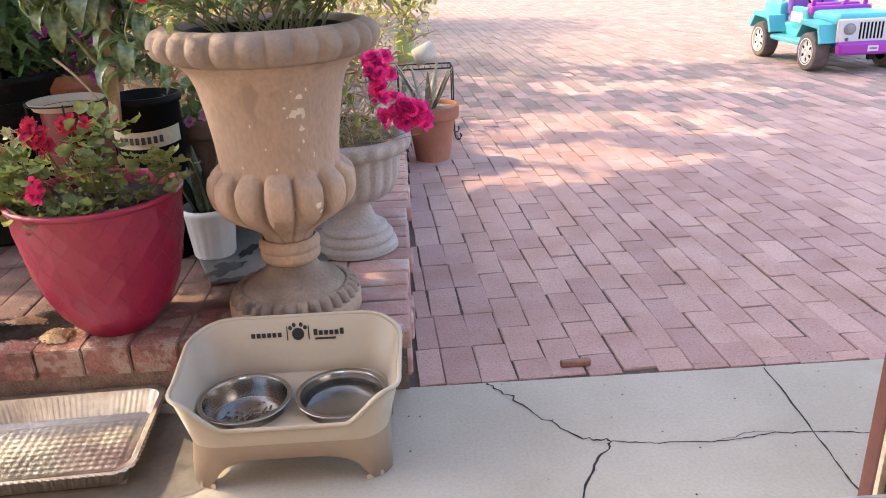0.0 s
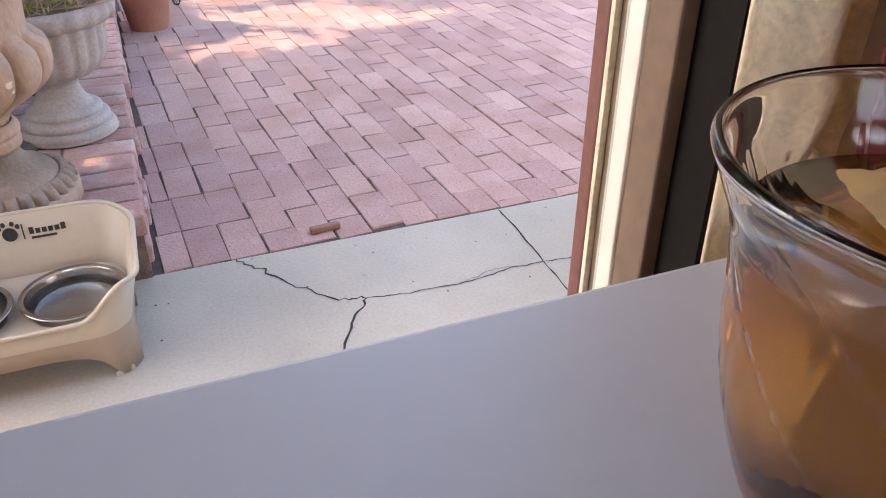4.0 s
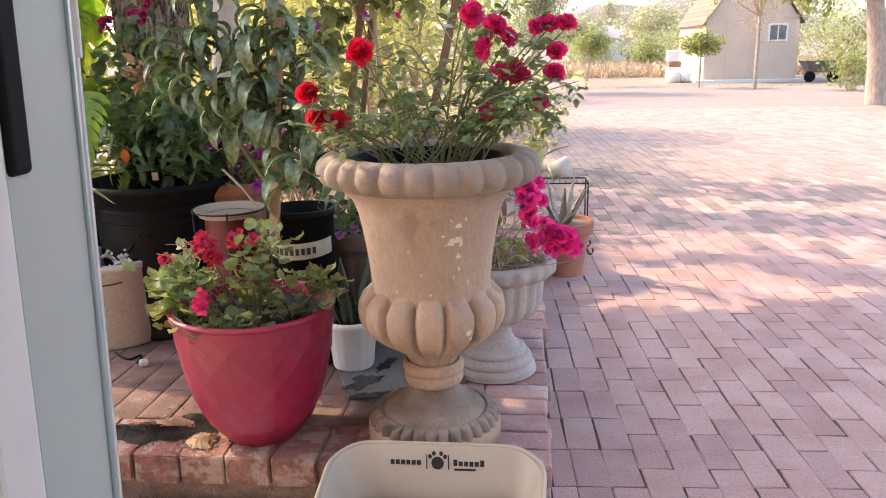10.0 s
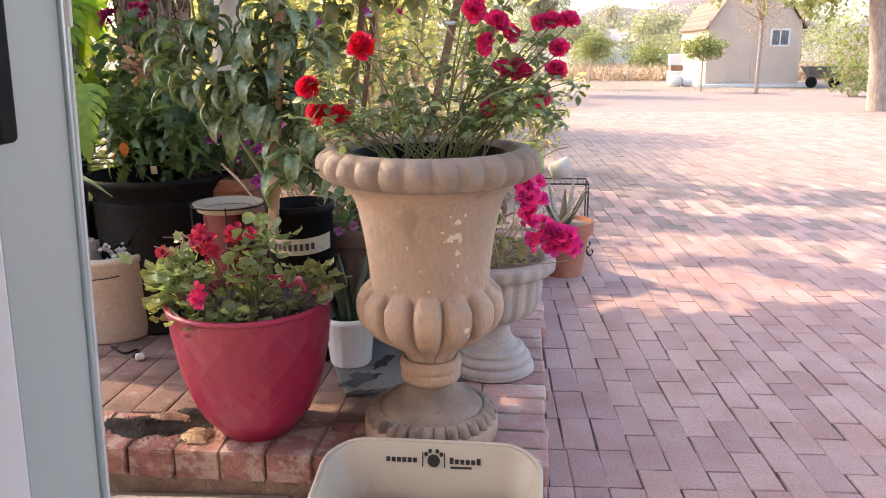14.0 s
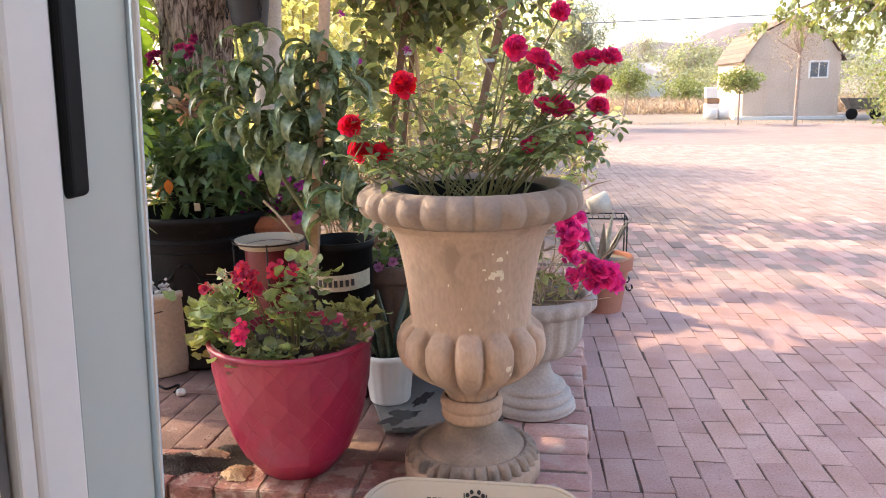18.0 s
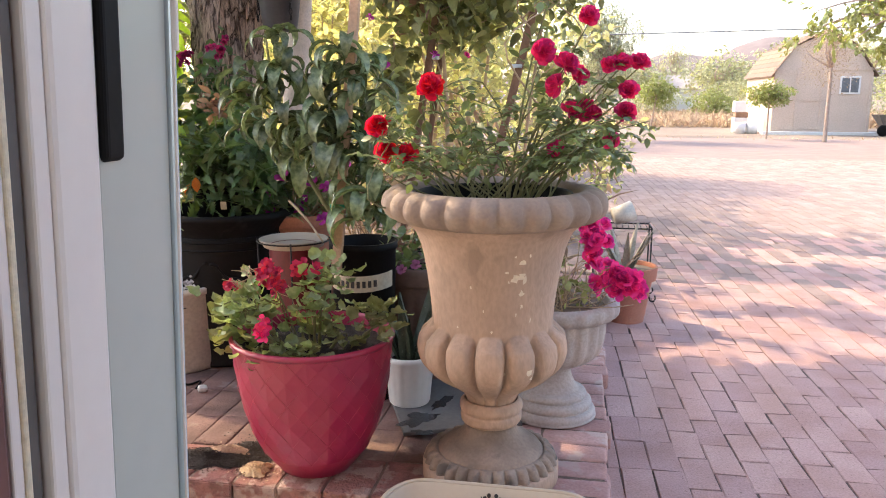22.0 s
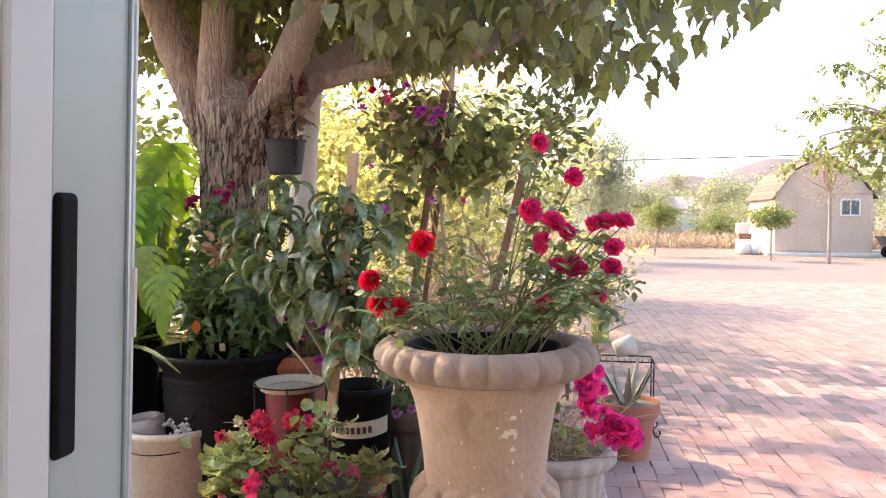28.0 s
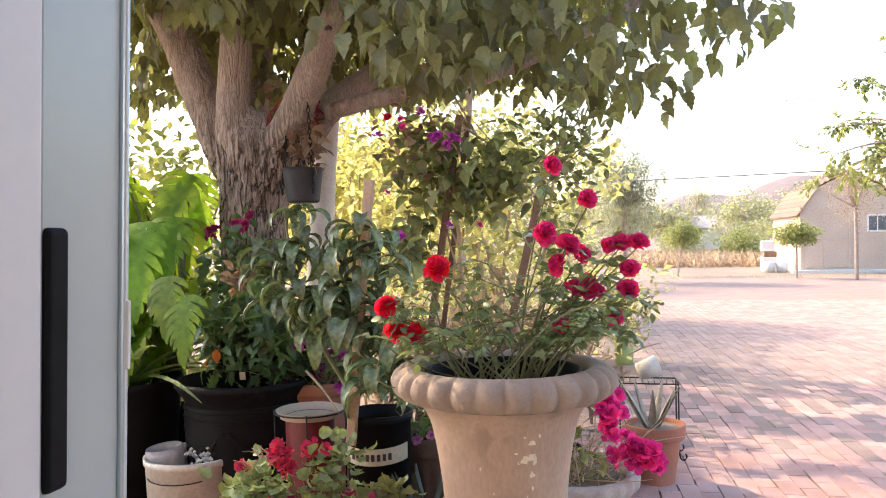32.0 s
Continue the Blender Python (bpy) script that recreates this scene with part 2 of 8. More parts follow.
def bark(name, plate, crack, smooth_col, top=1.92):
    """Bark of narrow uneven ridges between forked cracks, their shade painted dark, which give way to smooth bark above
    the fork.
    """
    m = material(name, plate, tuple(c * 0.75 for c in plate), 0.95, scale=12, fine=110, bump=0, spec=0.1, stretch=0.35)
    n, l = m.node_tree.nodes, m.node_tree.links
    bsdf = n["Principled BSDF"]
    old = bsdf.inputs["Base Color"].links[0].from_socket
    co = n.new("ShaderNodeTexCoord").outputs["Object"]

    def lines(across, along, width):
        mp = n.new("ShaderNodeMapping")
        mp.inputs["Scale"].default_value = (across, across, along)
        l.new(co, mp.inputs["Vector"])
        t = n.new("ShaderNodeTexNoise")
        t.inputs["Scale"].default_value, t.inputs["Detail"].default_value, t.inputs["Distortion"].default_value = 1.0, 3.0, 0.35
        l.new(mp.outputs["Vector"], t.inputs["Vector"])
        off = n.new("ShaderNodeMath")
        off.operation = "SUBTRACT"
        off.inputs[1].default_value = 0.5
        l.new(t.outputs["Fac"], off.inputs[0])
        far = n.new("ShaderNodeMath")
        far.operation = "ABSOLUTE"
        l.new(off.outputs[0], far.inputs[0])
        mr = n.new("ShaderNodeMapRange")
        mr.inputs["From Min"].default_value, mr.inputs["From Max"].default_value = width * 0.15, width
        l.new(far.outputs[0], mr.inputs["Value"])
        return mr.outputs["Result"]

    def mix(kind, a, b, fac):
        x = n.new("ShaderNodeMixRGB")
        x.blend_type = kind
        for socket, value in (("Fac", fac), ("Color1", a), ("Color2", b)):
            if isinstance(value, bpy.types.NodeSocket):
                l.new(value, x.inputs[socket])
            else:
                x.inputs[socket].default_value = value
        return x.outputs["Color"]

    sep = n.new("ShaderNodeSeparateXYZ")
    l.new(co, sep.inputs["Vector"])
    up = n.new("ShaderNodeMapRange")
    up.inputs["From Min"].default_value, up.inputs["From Max"].default_value = top - 0.2, top + 0.12
    l.new(sep.outputs["Z"], up.inputs["Value"])
    # furrow shade goes into the colour as dark lines along the cracks
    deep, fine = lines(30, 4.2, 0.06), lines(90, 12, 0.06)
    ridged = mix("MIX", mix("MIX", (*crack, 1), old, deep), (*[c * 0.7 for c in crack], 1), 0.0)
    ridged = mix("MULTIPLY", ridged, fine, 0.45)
    plain = mix("MULTIPLY", mix("MIX", (*smooth_col, 1), old, 0.4), fine, 0.28)
    l.new(mix("MIX", ridged, plain, up.outputs["Result"]), bsdf.inputs["Base Color"])
    bp = n.new("ShaderNodeBump")
    bp.inputs["Strength"].default_value, bp.inputs["Distance"].default_value = 0.8, 0.008
    l.new(mix("MULTIPLY", deep, fine, 0.5), bp.inputs["Height"])
    l.new(bp.outputs["Normal"], bsdf.inputs["Normal"])
    return m


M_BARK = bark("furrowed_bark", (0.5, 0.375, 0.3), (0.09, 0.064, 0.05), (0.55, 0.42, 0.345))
M_LIMB = material("smooth_limb_bark", (0.5, 0.385, 0.315), (0.33, 0.245, 0.195), 0.9, scale=26, fine=110, bump=0.9, bdist=0.014, stretch=0.3, stain=(0.2, 0.15, 0.12), stain_scale=30, stain_at=0.68)
M_TWIG = material("green_stem", (0.2, 0.21, 0.09), (0.15, 0.145, 0.065), 0.8, bump=0.1)
M_DRYTWIG = material("dry_stem", (0.5, 0.38, 0.25), (0.38, 0.27, 0.17), 0.9, bump=0.1)
M_LEAF_TREE = material("mulberry_leaf", (0.225, 0.225, 0.115), (0.14, 0.145, 0.068), 0.45, scale=7, bump=0.1, island=0.4, transl=0.42)
M_LEAF_AVO = material("long_dark_leaf", (0.235, 0.29, 0.16), (0.092, 0.128, 0.066), 0.25, scale=8, bump=0.1, obj=0.35, transl=0.16)
M_LEAF_ROSE = material("rose_leaf", (0.19, 0.245, 0.115), (0.14, 0.185, 0.085), 0.42, scale=20, bump=0.05, island=0.35, transl=0.3)
M_LEAF_GER = material("geranium_leaf", (0.29, 0.36, 0.19), (0.15, 0.21, 0.095), 0.6, scale=20, bump=0.15, island=0.35, transl=0.3)
M_LEAF_DEEP = material("deep_green_leaf", (0.14, 0.22, 0.1), (0.07, 0.125, 0.05), 0.35, scale=12, bump=0.1, island=0.3, transl=0.25)
M_LEAF_BIG = material("bright_lobed_leaf", (0.25, 0.37, 0.05), (0.15, 0.25, 0.03), 0.5, scale=8, bump=0.1, obj=0.3, transl=0.55)
M_LEAF_BOUG = material("bougainvillea_leaf", (0.34, 0.355, 0.2), (0.14, 0.165, 0.085), 0.45, scale=12, bump=0.1, island=0.45, transl=0.5)
# the glow of sunlit leaves is put into this pale yellow colour
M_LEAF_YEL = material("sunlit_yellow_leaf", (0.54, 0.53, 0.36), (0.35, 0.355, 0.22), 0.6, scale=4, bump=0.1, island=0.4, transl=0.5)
M_CART = material("weathered_grey_steel", (0.16, 0.15, 0.14), (0.11, 0.095, 0.085), 0.7, scale=6, fine=40, bump=0.15)
M_LEAF_FAR = material("far_green_leaf", (0.27, 0.3, 0.14), (0.19, 0.22, 0.095), 0.7, scale=1, bump=0.0, island=0.35, transl=0.35)
# distance haze is mixed into this paler leaf colour
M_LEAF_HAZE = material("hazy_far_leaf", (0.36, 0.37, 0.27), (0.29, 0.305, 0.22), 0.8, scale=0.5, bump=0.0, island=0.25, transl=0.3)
M_DARK_PATCH = material("dark_concrete", (0.13, 0.115, 0.1), (0.2, 0.18, 0.155), 0.5, scale=9, fine=60, bump=0.1)
M_LEAF_OLIVE = material("olive_leaf", (0.34, 0.355, 0.29), (0.26, 0.275, 0.22), 0.6, scale=2, bump=0.0, island=0.3, transl=0.25)
M_LEAF_DRY = material("dry_leaf", (0.36, 0.25, 0.15), (0.27, 0.17, 0.1), 0.9, scale=9, bump=0.1, island=0.35, transl=0.3)
M_DRYGRASS = material("dry_grass", (0.42, 0.34, 0.225), (0.35, 0.275, 0.175), 0.9, scale=1, bump=0.0, island=0.3, transl=0.3)
M_ALOE = material("aloe_leaf", (0.10, 0.13, 0.085), (0.06, 0.085, 0.05), 0.5, scale=14, bump=0.15, obj=0.2, stain=(0.2, 0.23, 0.17), stain_scale=30, stain_at=0.62)
M_ALOE_PALE = material("pale_aloe_leaf", (0.42, 0.38, 0.31), (0.28, 0.26, 0.2), 0.6, scale=14, bump=0.15)
M_ROSE = material("crimson_rose", (0.84, 0.028, 0.09), (0.66, 0.014, 0.06), 0.55, scale=20, bump=0.05, island=0.25, transl=0.4)
M_PINKROSE = material("magenta_rose", (0.8, 0.055, 0.25), (0.62, 0.025, 0.17), 0.55, scale=20, bump=0.05, island=0.25, transl=0.4)
M_HOTPINK = material("hot_pink_flower", (0.82, 0.06, 0.36), (0.7, 0.04, 0.28), 0.55, scale=20, bump=0.05, island=0.3, transl=0.3)
M_PURPLE = material("purple_flower", (0.48, 0.05, 0.4), (0.36, 0.03, 0.3), 0.55, scale=20, bump=0.05, island=0.3, transl=0.3)
M_TURQ = material("turquoise_plastic", (0.1, 0.5, 0.56), (0.09, 0.45, 0.5), 0.4, scale=3, bump=0.02)
M_TOYPURPLE = material("purple_plastic", (0.3, 0.13, 0.48), (0.27, 0.11, 0.43), 0.4, scale=3, bump=0.02)
M_MAGENTA = material("magenta_plastic", (0.42, 0.04, 0.42), (0.37, 0.03, 0.37), 0.4, scale=3, bump=0.02)
M_TYRE = material("grey_toy_tyre", (0.17, 0.13, 0.12), (0.12, 0.092, 0.085), 0.75, scale=12, bump=0.2)
M_SIDING = material("tan_siding", (0.6, 0.465, 0.365), (0.55, 0.425, 0.33), 0.8, scale=1.5, fine=25, bump=0.1)
M_SHINGLE = material("tan_shingle", (0.19, 0.13, 0.09), (0.15, 0.102, 0.072), 0.9, scale=3, fine=30, bump=0.3, obj=0.15, island=0.15)
M_TRIM = material("white_trim", (0.74, 0.72, 0.68), (0.68, 0.66, 0.62), 0.6, bump=0.05)
M_DARKGLASS = material("dark_pane", (0.16, 0.17, 0.185), None, 0.08, bump=0)
M_HILL = material("hazy_hill", (0.165, 0.13, 0.125), (0.14, 0.112, 0.108), 1.0, scale=0.02, fine=0.15, bump=0)
M_FRAMEWHITE = material("white_vinyl", (0.75, 0.69, 0.65), (0.73, 0.67, 0.63), 0.4, scale=4, fine=90, bump=0.02, grain=0.06)
M_SASH = material("pale_grey_vinyl", (0.465, 0.49, 0.445), (0.45, 0.475, 0.43), 0.25, scale=3, fine=60, bump=0.01, grain=0.05)
M_EDGE = material("satin_aluminium", (0.55, 0.64, 0.7), (0.53, 0.62, 0.68), 0.3, metal=0.3, scale=6, bump=0.01, grain=0.05)
M_MAROON = material("maroon_paint", (0.17, 0.068, 0.062), (0.135, 0.054, 0.05), 0.6, scale=9, fine=90, bump=0.2, stain=(0.22, 0.12, 0.1), stain_scale=20, stain_at=0.7)
M_WALLIN = material("warm_wall_paint", (0.55, 0.42, 0.33), (0.5, 0.38, 0.3), 0.8, scale=3, fine=80, bump=0.1)
M_BROWNWOOD = material("brown_frame_wood", (0.18, 0.12, 0.088), (0.135, 0.09, 0.066), 0.55, scale=5, fine=60, bump=0.1)
M_CURTAIN = material("cream_curtain_cloth", (0.82, 0.74, 0.61), (0.7, 0.6, 0.46), 0.95, scale=12, fine=220, bump=0.4, transl=0.15)
M_CLOTH_RED = material("dark_red_cloth", (0.14, 0.012, 0.018), (0.1, 0.01, 0.014), 0.8, scale=8, fine=150, bump=0.3)
M_TABLE = material("pale_laminate", (0.365, 0.36, 0.39), (0.35, 0.345, 0.375), 0.35, scale=4, fine=60, bump=0.01, grain=0.06, stain=(0.385, 0.38, 0.415), stain_scale=9, stain_at=0.72)
M_FLOOR = material("tile_floor", (0.4, 0.33, 0.27), (0.33, 0.27, 0.22), 0.5, scale=3, bump=0.1)
M_GLASS = glassy("clear_glass", (1.0, 0.985, 0.96))
M_TEA = glassy("amber_tea", (0.52, 0.24, 0.045), 0.0, 1.33)
M_TEABAG = material("wet_teabag_paper", (0.56, 0.39, 0.17), (0.46, 0.3, 0.12), 0.5, scale=30, bump=0.3, transl=0.3)
M_TEALEAF = material("wet_tea_leaves", (0.1, 0.066, 0.03), (0.014, 0.01, 0.007), 0.3, spec=0.5, scale=170, fine=600, bump=1.0, lo=0.42, hi=0.66)
M_CORD = material("red_cord", (0.28, 0.02, 0.025), None, 0.6, bump=0)
M_STONE = material("pale_stone", (0.62, 0.6, 0.57), (0.42, 0.41, 0.39), 0.9, scale=30, bump=0.4, island=0.3)
M_RUST = material("rusty_plate", (0.3, 0.17, 0.1), None, 0.8, bump=0.2)
M_BUCKET = material("milky_bucket_plastic", (0.62, 0.58, 0.5), (0.54, 0.5, 0.42), 0.5, scale=6, bump=0.05)

# ---- builders ----
rng = np.random.default_rng(7)


def mesh(name, verts, faces, mat, smooth=True):
    me = bpy.data.meshes.new(name)
    me.from_pydata([tuple(v) for v in np.asarray(verts, float).tolist()], [], faces)
    me.materials.append(mat)
    if smooth:
        me.polygons.foreach_set("use_smooth", [True] * len(me.polygons))
    me.update()
    return me


def thing(name, at=(0, 0, 0), label="", category="", group="", turn=0.0, kind=""):
    ob = new(name)
    ob.matrix_basis = pose(*at, 0, 0, turn)
    ob.empty_display_size = 0.05
    return tagged(ob, label, category, group, kind)


def put(name, me, parent=None, label="", m=None, kind=""):
    ob = new(name, me)
    if parent is not None:
        ob.parent = parent
    if m is not None:
        ob.matrix_basis = m
    return tagged(ob, label, kind=kind)


def part(name, bm, mat, parent, label="", smooth=False, m=None):
    me = bpy.data.meshes.new(name)
    bm.to_mesh(me)
    bm.free()
    me.materials.append(mat)
    if smooth:
        me.polygons.foreach_set("use_smooth", [True] * len(me.polygons))
    return put(name, me, parent, label, m)


def box(sx, sy, sz, at=(0, 0, 0), bevel=0.0, m=None, segs=2):
    """A box whose centre is at the given place."""
    bm = bmesh.new()
    bmesh.ops.create_cube(bm, size=1.0)
    bmesh.ops.scale(bm, vec=(sx, sy, sz), verts=bm.verts)
    if bevel:
        bmesh.ops.bevel(bm, geom=bm.edges[:], offset=bevel, segments=segs, affect="EDGES", profile=0.5)
    bmesh.ops.translate(bm, vec=at, verts=bm.verts)
    if m is not None:
        bmesh.ops.transform(bm, matrix=m, verts=bm.verts)
    return bm


def span(x0, x1, y0, y1, z0, z1, bevel=0.0):
    return box(x1 - x0, y1 - y0, z1 - z0, ((x0 + x1) / 2, (y0 + y1) / 2, (z0 + z1) / 2), bevel)


def smoothed(profile, steps=5):
    """A smooth line through the given (r, z) points."""
    p = np.array(profile, float)
    out = []
    for i in range(len(p) - 1):
        a, b = p[i], p[i + 1]
        ta = (b - p[max(i - 1, 0)]) / 2
        tb = (p[min(i + 2, len(p) - 1)] - a) / 2
        for s in np.linspace(0, 1, steps, endpoint=False):
            h = (2 * s**3 - 3 * s**2 + 1, s**3 - 2 * s**2 + s, -2 * s**3 + 3 * s**2, s**3 - s**2)
            out.append(h[0] * a + h[1] * ta + h[2] * b + h[3] * tb)
    return np.array(out + [p[-1]])


def lathe(name, profile, mat, segs=64, shape=None, smooth=True, closed=False):
    """A turned form from (r, z) points. shape(angle, z, r) gives the radius, for flutes and lobes."""
    p, k = np.array(profile, float), len(profile)
    ang = np.linspace(0, 2 * math.pi, segs, endpoint=False)
    verts = []
    for r, z in p:
        rr = np.full(segs, r) if shape is None else shape(ang, z, r)
        verts.append(np.stack([rr * np.cos(ang), rr * np.sin(ang), np.full(segs, z)], 1))
    faces = []
    for i in range(k - 1):
        for j in range(segs):
            j2 = (j + 1) % segs
            faces.append((i * segs + j, i * segs + j2, (i + 1) * segs + j2, (i + 1) * segs + j))
    if closed:
        faces.append(tuple(range(segs - 1, -1, -1)))
        faces.append(tuple((k - 1) * segs + j for j in range(segs)))
    return mesh(name, np.concatenate(verts), faces, mat, smooth)


def disc(name, r, z, mat, segs=40, rough=0.0):
    """A slightly heaped round surface, such as soil in a pot."""
    verts, faces = [(0, 0, z + rough)], []
    rings = 6
    for i in range(1, rings + 1):
        for j in range(segs):
            a = 2 * math.pi * j / segs
            q = r * i / rings
            verts.append((q * math.cos(a), q * math.sin(a), z + rough * (1 - (i / rings) ** 2) + (rng.uniform(-1, 1) * rough * 0.4 if i < rings else 0)))
    for j in range(segs):
        faces.append((0, 1 + j, 1 + (j + 1) % segs))
    for i in range(rings - 1):
        for j in range(segs):
            a, b = 1 + i * segs + j, 1 + i * segs + (j + 1) % segs
            faces.append((a, a + segs, b + segs, b))
    return mesh(name, verts, faces, mat)


def tubes(name, lines, mat, segs=6):
    """One mesh of tubes. lines: lists of (x, y, z, radius)."""
    verts, faces = [], []
    for line in lines:
        p = np.array(line, float)
        base = len(verts)
        for i in range(len(p)):
            d = Vector(p[min(i + 1, len(p) - 1), :3] - p[max(i - 1, 0), :3]).normalized()
            a = d.cross(Vector((0.3, 0.2, 1)) if abs(d.z) < 0.9 else Vector((1, 0.1, 0))).normalized()
            b = d.cross(a)
            for j in range(segs):
                q = 2 * math.pi * j / segs
                verts.append(Vector(p[i, :3]) + (a * math.cos(q) + b * math.sin(q)) * p[i, 3])
        for i in range(len(p) - 1):
            for j in range(segs):
                j2 = (j + 1) % segs
                faces.append((base + i * segs + j, base + i * segs + j2, base + (i + 1) * segs + j2, base + (i + 1) * segs + j))
        faces.append(tuple(base + j for j in range(segs - 1, -1, -1)))
        faces.append(tuple(base + (len(p) - 1) * segs + j for j in range(segs)))
    return mesh(name, verts, faces, mat)


def each(name, lines, mat, parent, segs=5, label=""):
    """One object for every line."""
    for line in lines:
        put(name, tubes(name, [line], mat, segs), parent, label)


def bend(points, radius, r1=None, steps=6):
    """A smooth line of (x, y, z, r) through points."""
    p = np.array(points, float)
    q = np.stack([smoothed(p[:, [0, 1]], steps)[:, 0], smoothed(p[:, [0, 1]], steps)[:, 1], smoothed(p[:, [0, 2]], steps)[:, 1]], 1)
    rr = np.linspace(radius, radius if r1 is None else r1, len(q))
    return [(*v, r) for v, r in zip(q, rr)]


def leaf(widths, droop=0.15, fold=0.12, lobes=0.0):
    """A leaf of length 1 along x, with its face to z: stations with the given half widths. Returns its corners and faces."""
    n = len(widths)
    verts, faces = [], []
    for i, w in enumerate(widths):
        u = i / (n - 1)
        z = -droop * u * u
        back = lobes * w * (1 if i % 2 else -0.4)
        verts += [(u - back, w, z + fold * w), (u, 0, z), (u - back, -w, z + fold * w)]
    for i in range(n - 1):
        a = 3 * i
        faces += [(a, a + 1, a + 4, a + 3), (a + 1, a + 2, a + 5, a + 4)]
    return np.array(verts), faces


OVATE = leaf((0.02, 0.24, 0.3, 0.2, 0.01), 0.18, 0.2)
OVAL = leaf((0.03, 0.3, 0.01), 0.1, 0.2)
MULBERRY = leaf((0.06, 0.2, 0.29, 0.34, 0.28, 0.33, 0.3, 0.2, 0.22, 0.13, 0.07, 0.005), 0.45, 0.45, 0.12)
HEART = leaf((0.16, 0.36, 0.38, 0.28, 0.15, 0.01), 0.3, 0.22)
LOBED = leaf((0.1, 0.36, 0.16, 0.42, 0.17, 0.38, 0.14, 0.27, 0.1, 0.15, 0.01), 0.35, 0.2, 0.35)
NEEDLE = leaf((0.03, 0.08, 0.002), 0.25, 0.1)


def arched(widths, total, fold=0.25):
    """A leaf of length 1 that sets out along x and bends over downwards by the given angle."""
    n = len(widths)
    verts, faces, x, z = [], [], 0.0, 0.0
    for i, w in enumerate(widths):
        q = -total * (i / (n - 1)) ** 1.25
        if i:
            x, z = x + math.cos(q) / (n - 1), z + math.sin(q) / (n - 1)
        up = np.array([-math.sin(q), 0, math.cos(q)]) * fold * w
        verts += [(x + up[0], w, z + up[2]), (x, 0, z), (x + up[0], -w, z + up[2])]
        if i:
            a = 3 * i - 3
            faces += [(a, a + 1, a + 4, a + 3), (a + 1, a + 2, a + 5, a + 4)]
    return np.array(verts), faces


def split_leaf(pairs=8, seed=0):
    """A large leaf cut deeply into fingers along its midrib, drooping to the tip."""
    r = np.random.default_rng(seed)
    verts, faces = [], []

    def finger(u0, ang, length, w, side):
        base = len(verts)
        for k, s in enumerate((0, 0.3, 0.62, 0.86, 1.0)):
            a = ang * (1 - 0.35 * s)
            c = np.array([u0 + length * s * math.cos(a), side * length * s * math.sin(a)])
            nrm = np.array([-math.sin(a), side * math.cos(a)])
            ww = w * (1.0, 1.05, 1.0, 0.62, 0.06)[k]
            for e in (-1, 1):
                p = c + nrm * ww * e
                verts.append((p[0], p[1], 0.1 * abs(p[1]) - 0.35 * p[0] ** 2 - 0.55 * p[1] ** 2))
            if k:
                b = base + 2 * k
                faces.append((b - 2, b, b + 1, b - 1))

    for i in range(pairs):
        v = i / (pairs - 1)
        for side in (-1, 1):
            finger(0.06 + 0.74 * v, 1.75 - 1.15 * v + r.normal(0, 0.06), (0.44 - 0.2 * v) * (0.75 + 0.3 * math.sin(3 * v + 0.5)) * r.uniform(0.9, 1.1), 0.052 - 0.013 * v, side)
    finger(0.75, 0.0, 0.28, 0.05, 1)
    base = len(verts)
    for k in range(8):
        u = k / 7 * 0.9
        for e in (-1, 1):
            verts.append((u, e * (0.03 + 0.085 * math.sin(math.pi * (0.15 + 0.8 * k / 7))), -0.35 * u * u + 0.006 - 0.01 * e * e))
        if k:
            b = base + 2 * k
            faces.append((b - 2, b, b + 1, b - 1))
    return np.array(verts), faces


PETAL = leaf((0.12, 0.34, 0.52, 0.46, 0.3), -0.3, 0.3, -0.06)


def frames(dirs, roll=None):
    """Turns whose x runs along the given directions, with z as far up as it can be, rolled at random."""
    d = np.asarray(dirs, float)
    d = d / np.linalg.norm(d, axis=1, keepdims=True)
    up = np.tile([0.02, 0.01, 1.0], (len(d), 1))
    y = np.cross(up, d)
    y /= np.linalg.norm(y, axis=1, keepdims=True) + 1e-9
    z = np.cross(d, y)
    a = rng.normal(0, 0.45, len(d)) if roll is None else np.full(len(d), roll)
    c, s = np.cos(a)[:, None], np.sin(a)[:, None]
    return np.stack([d, c * y + s * z, c * z - s * y], 2)


def foliage(name, shape, places, dirs, sizes, mat, wide=1.0):
    """Many leaves of one shape as one mesh."""
    v, f = shape
    v = v * (1, wide, 1)
    turn, n = frames(dirs), len(v)
    out = np.einsum("nij,kj->nki", turn, v) * np.asarray(sizes)[:, None, None] + np.asarray(places)[:, None, :]
    faces = [tuple(a + i * n for a in q) for i in range(len(places)) for q in f]
    return mesh(name, out.reshape(-1, 3), faces, mat)


def around(n, spread=1.0, up=0.0):
    """Random directions, leaning up or down."""
    d = rng.normal(0, 1, (n, 3))
    d /= np.linalg.norm(d, axis=1, keepdims=True)
    d[:, 2] = d[:, 2] * spread + up
    return d


def inside(n, centre, size, hollow=0.35):
    """Random places in a ragged round crown, thicker towards its skin."""
    d = rng.normal(0, 1, (n, 3))
    d /= np.linalg.norm(d, axis=1, keepdims=True)
    r = hollow + (1 - hollow) * rng.random(n) ** 0.6
    lump = 1 + 0.22 * np.sin(d[:, 0] * 5 + 1) * np.sin(d[:, 1] * 4 + 2) + 0.15 * np.sin(d[:, 2] * 7)
    return np.asarray(centre) + d * (r * lump)[:, None] * np.asarray(size)


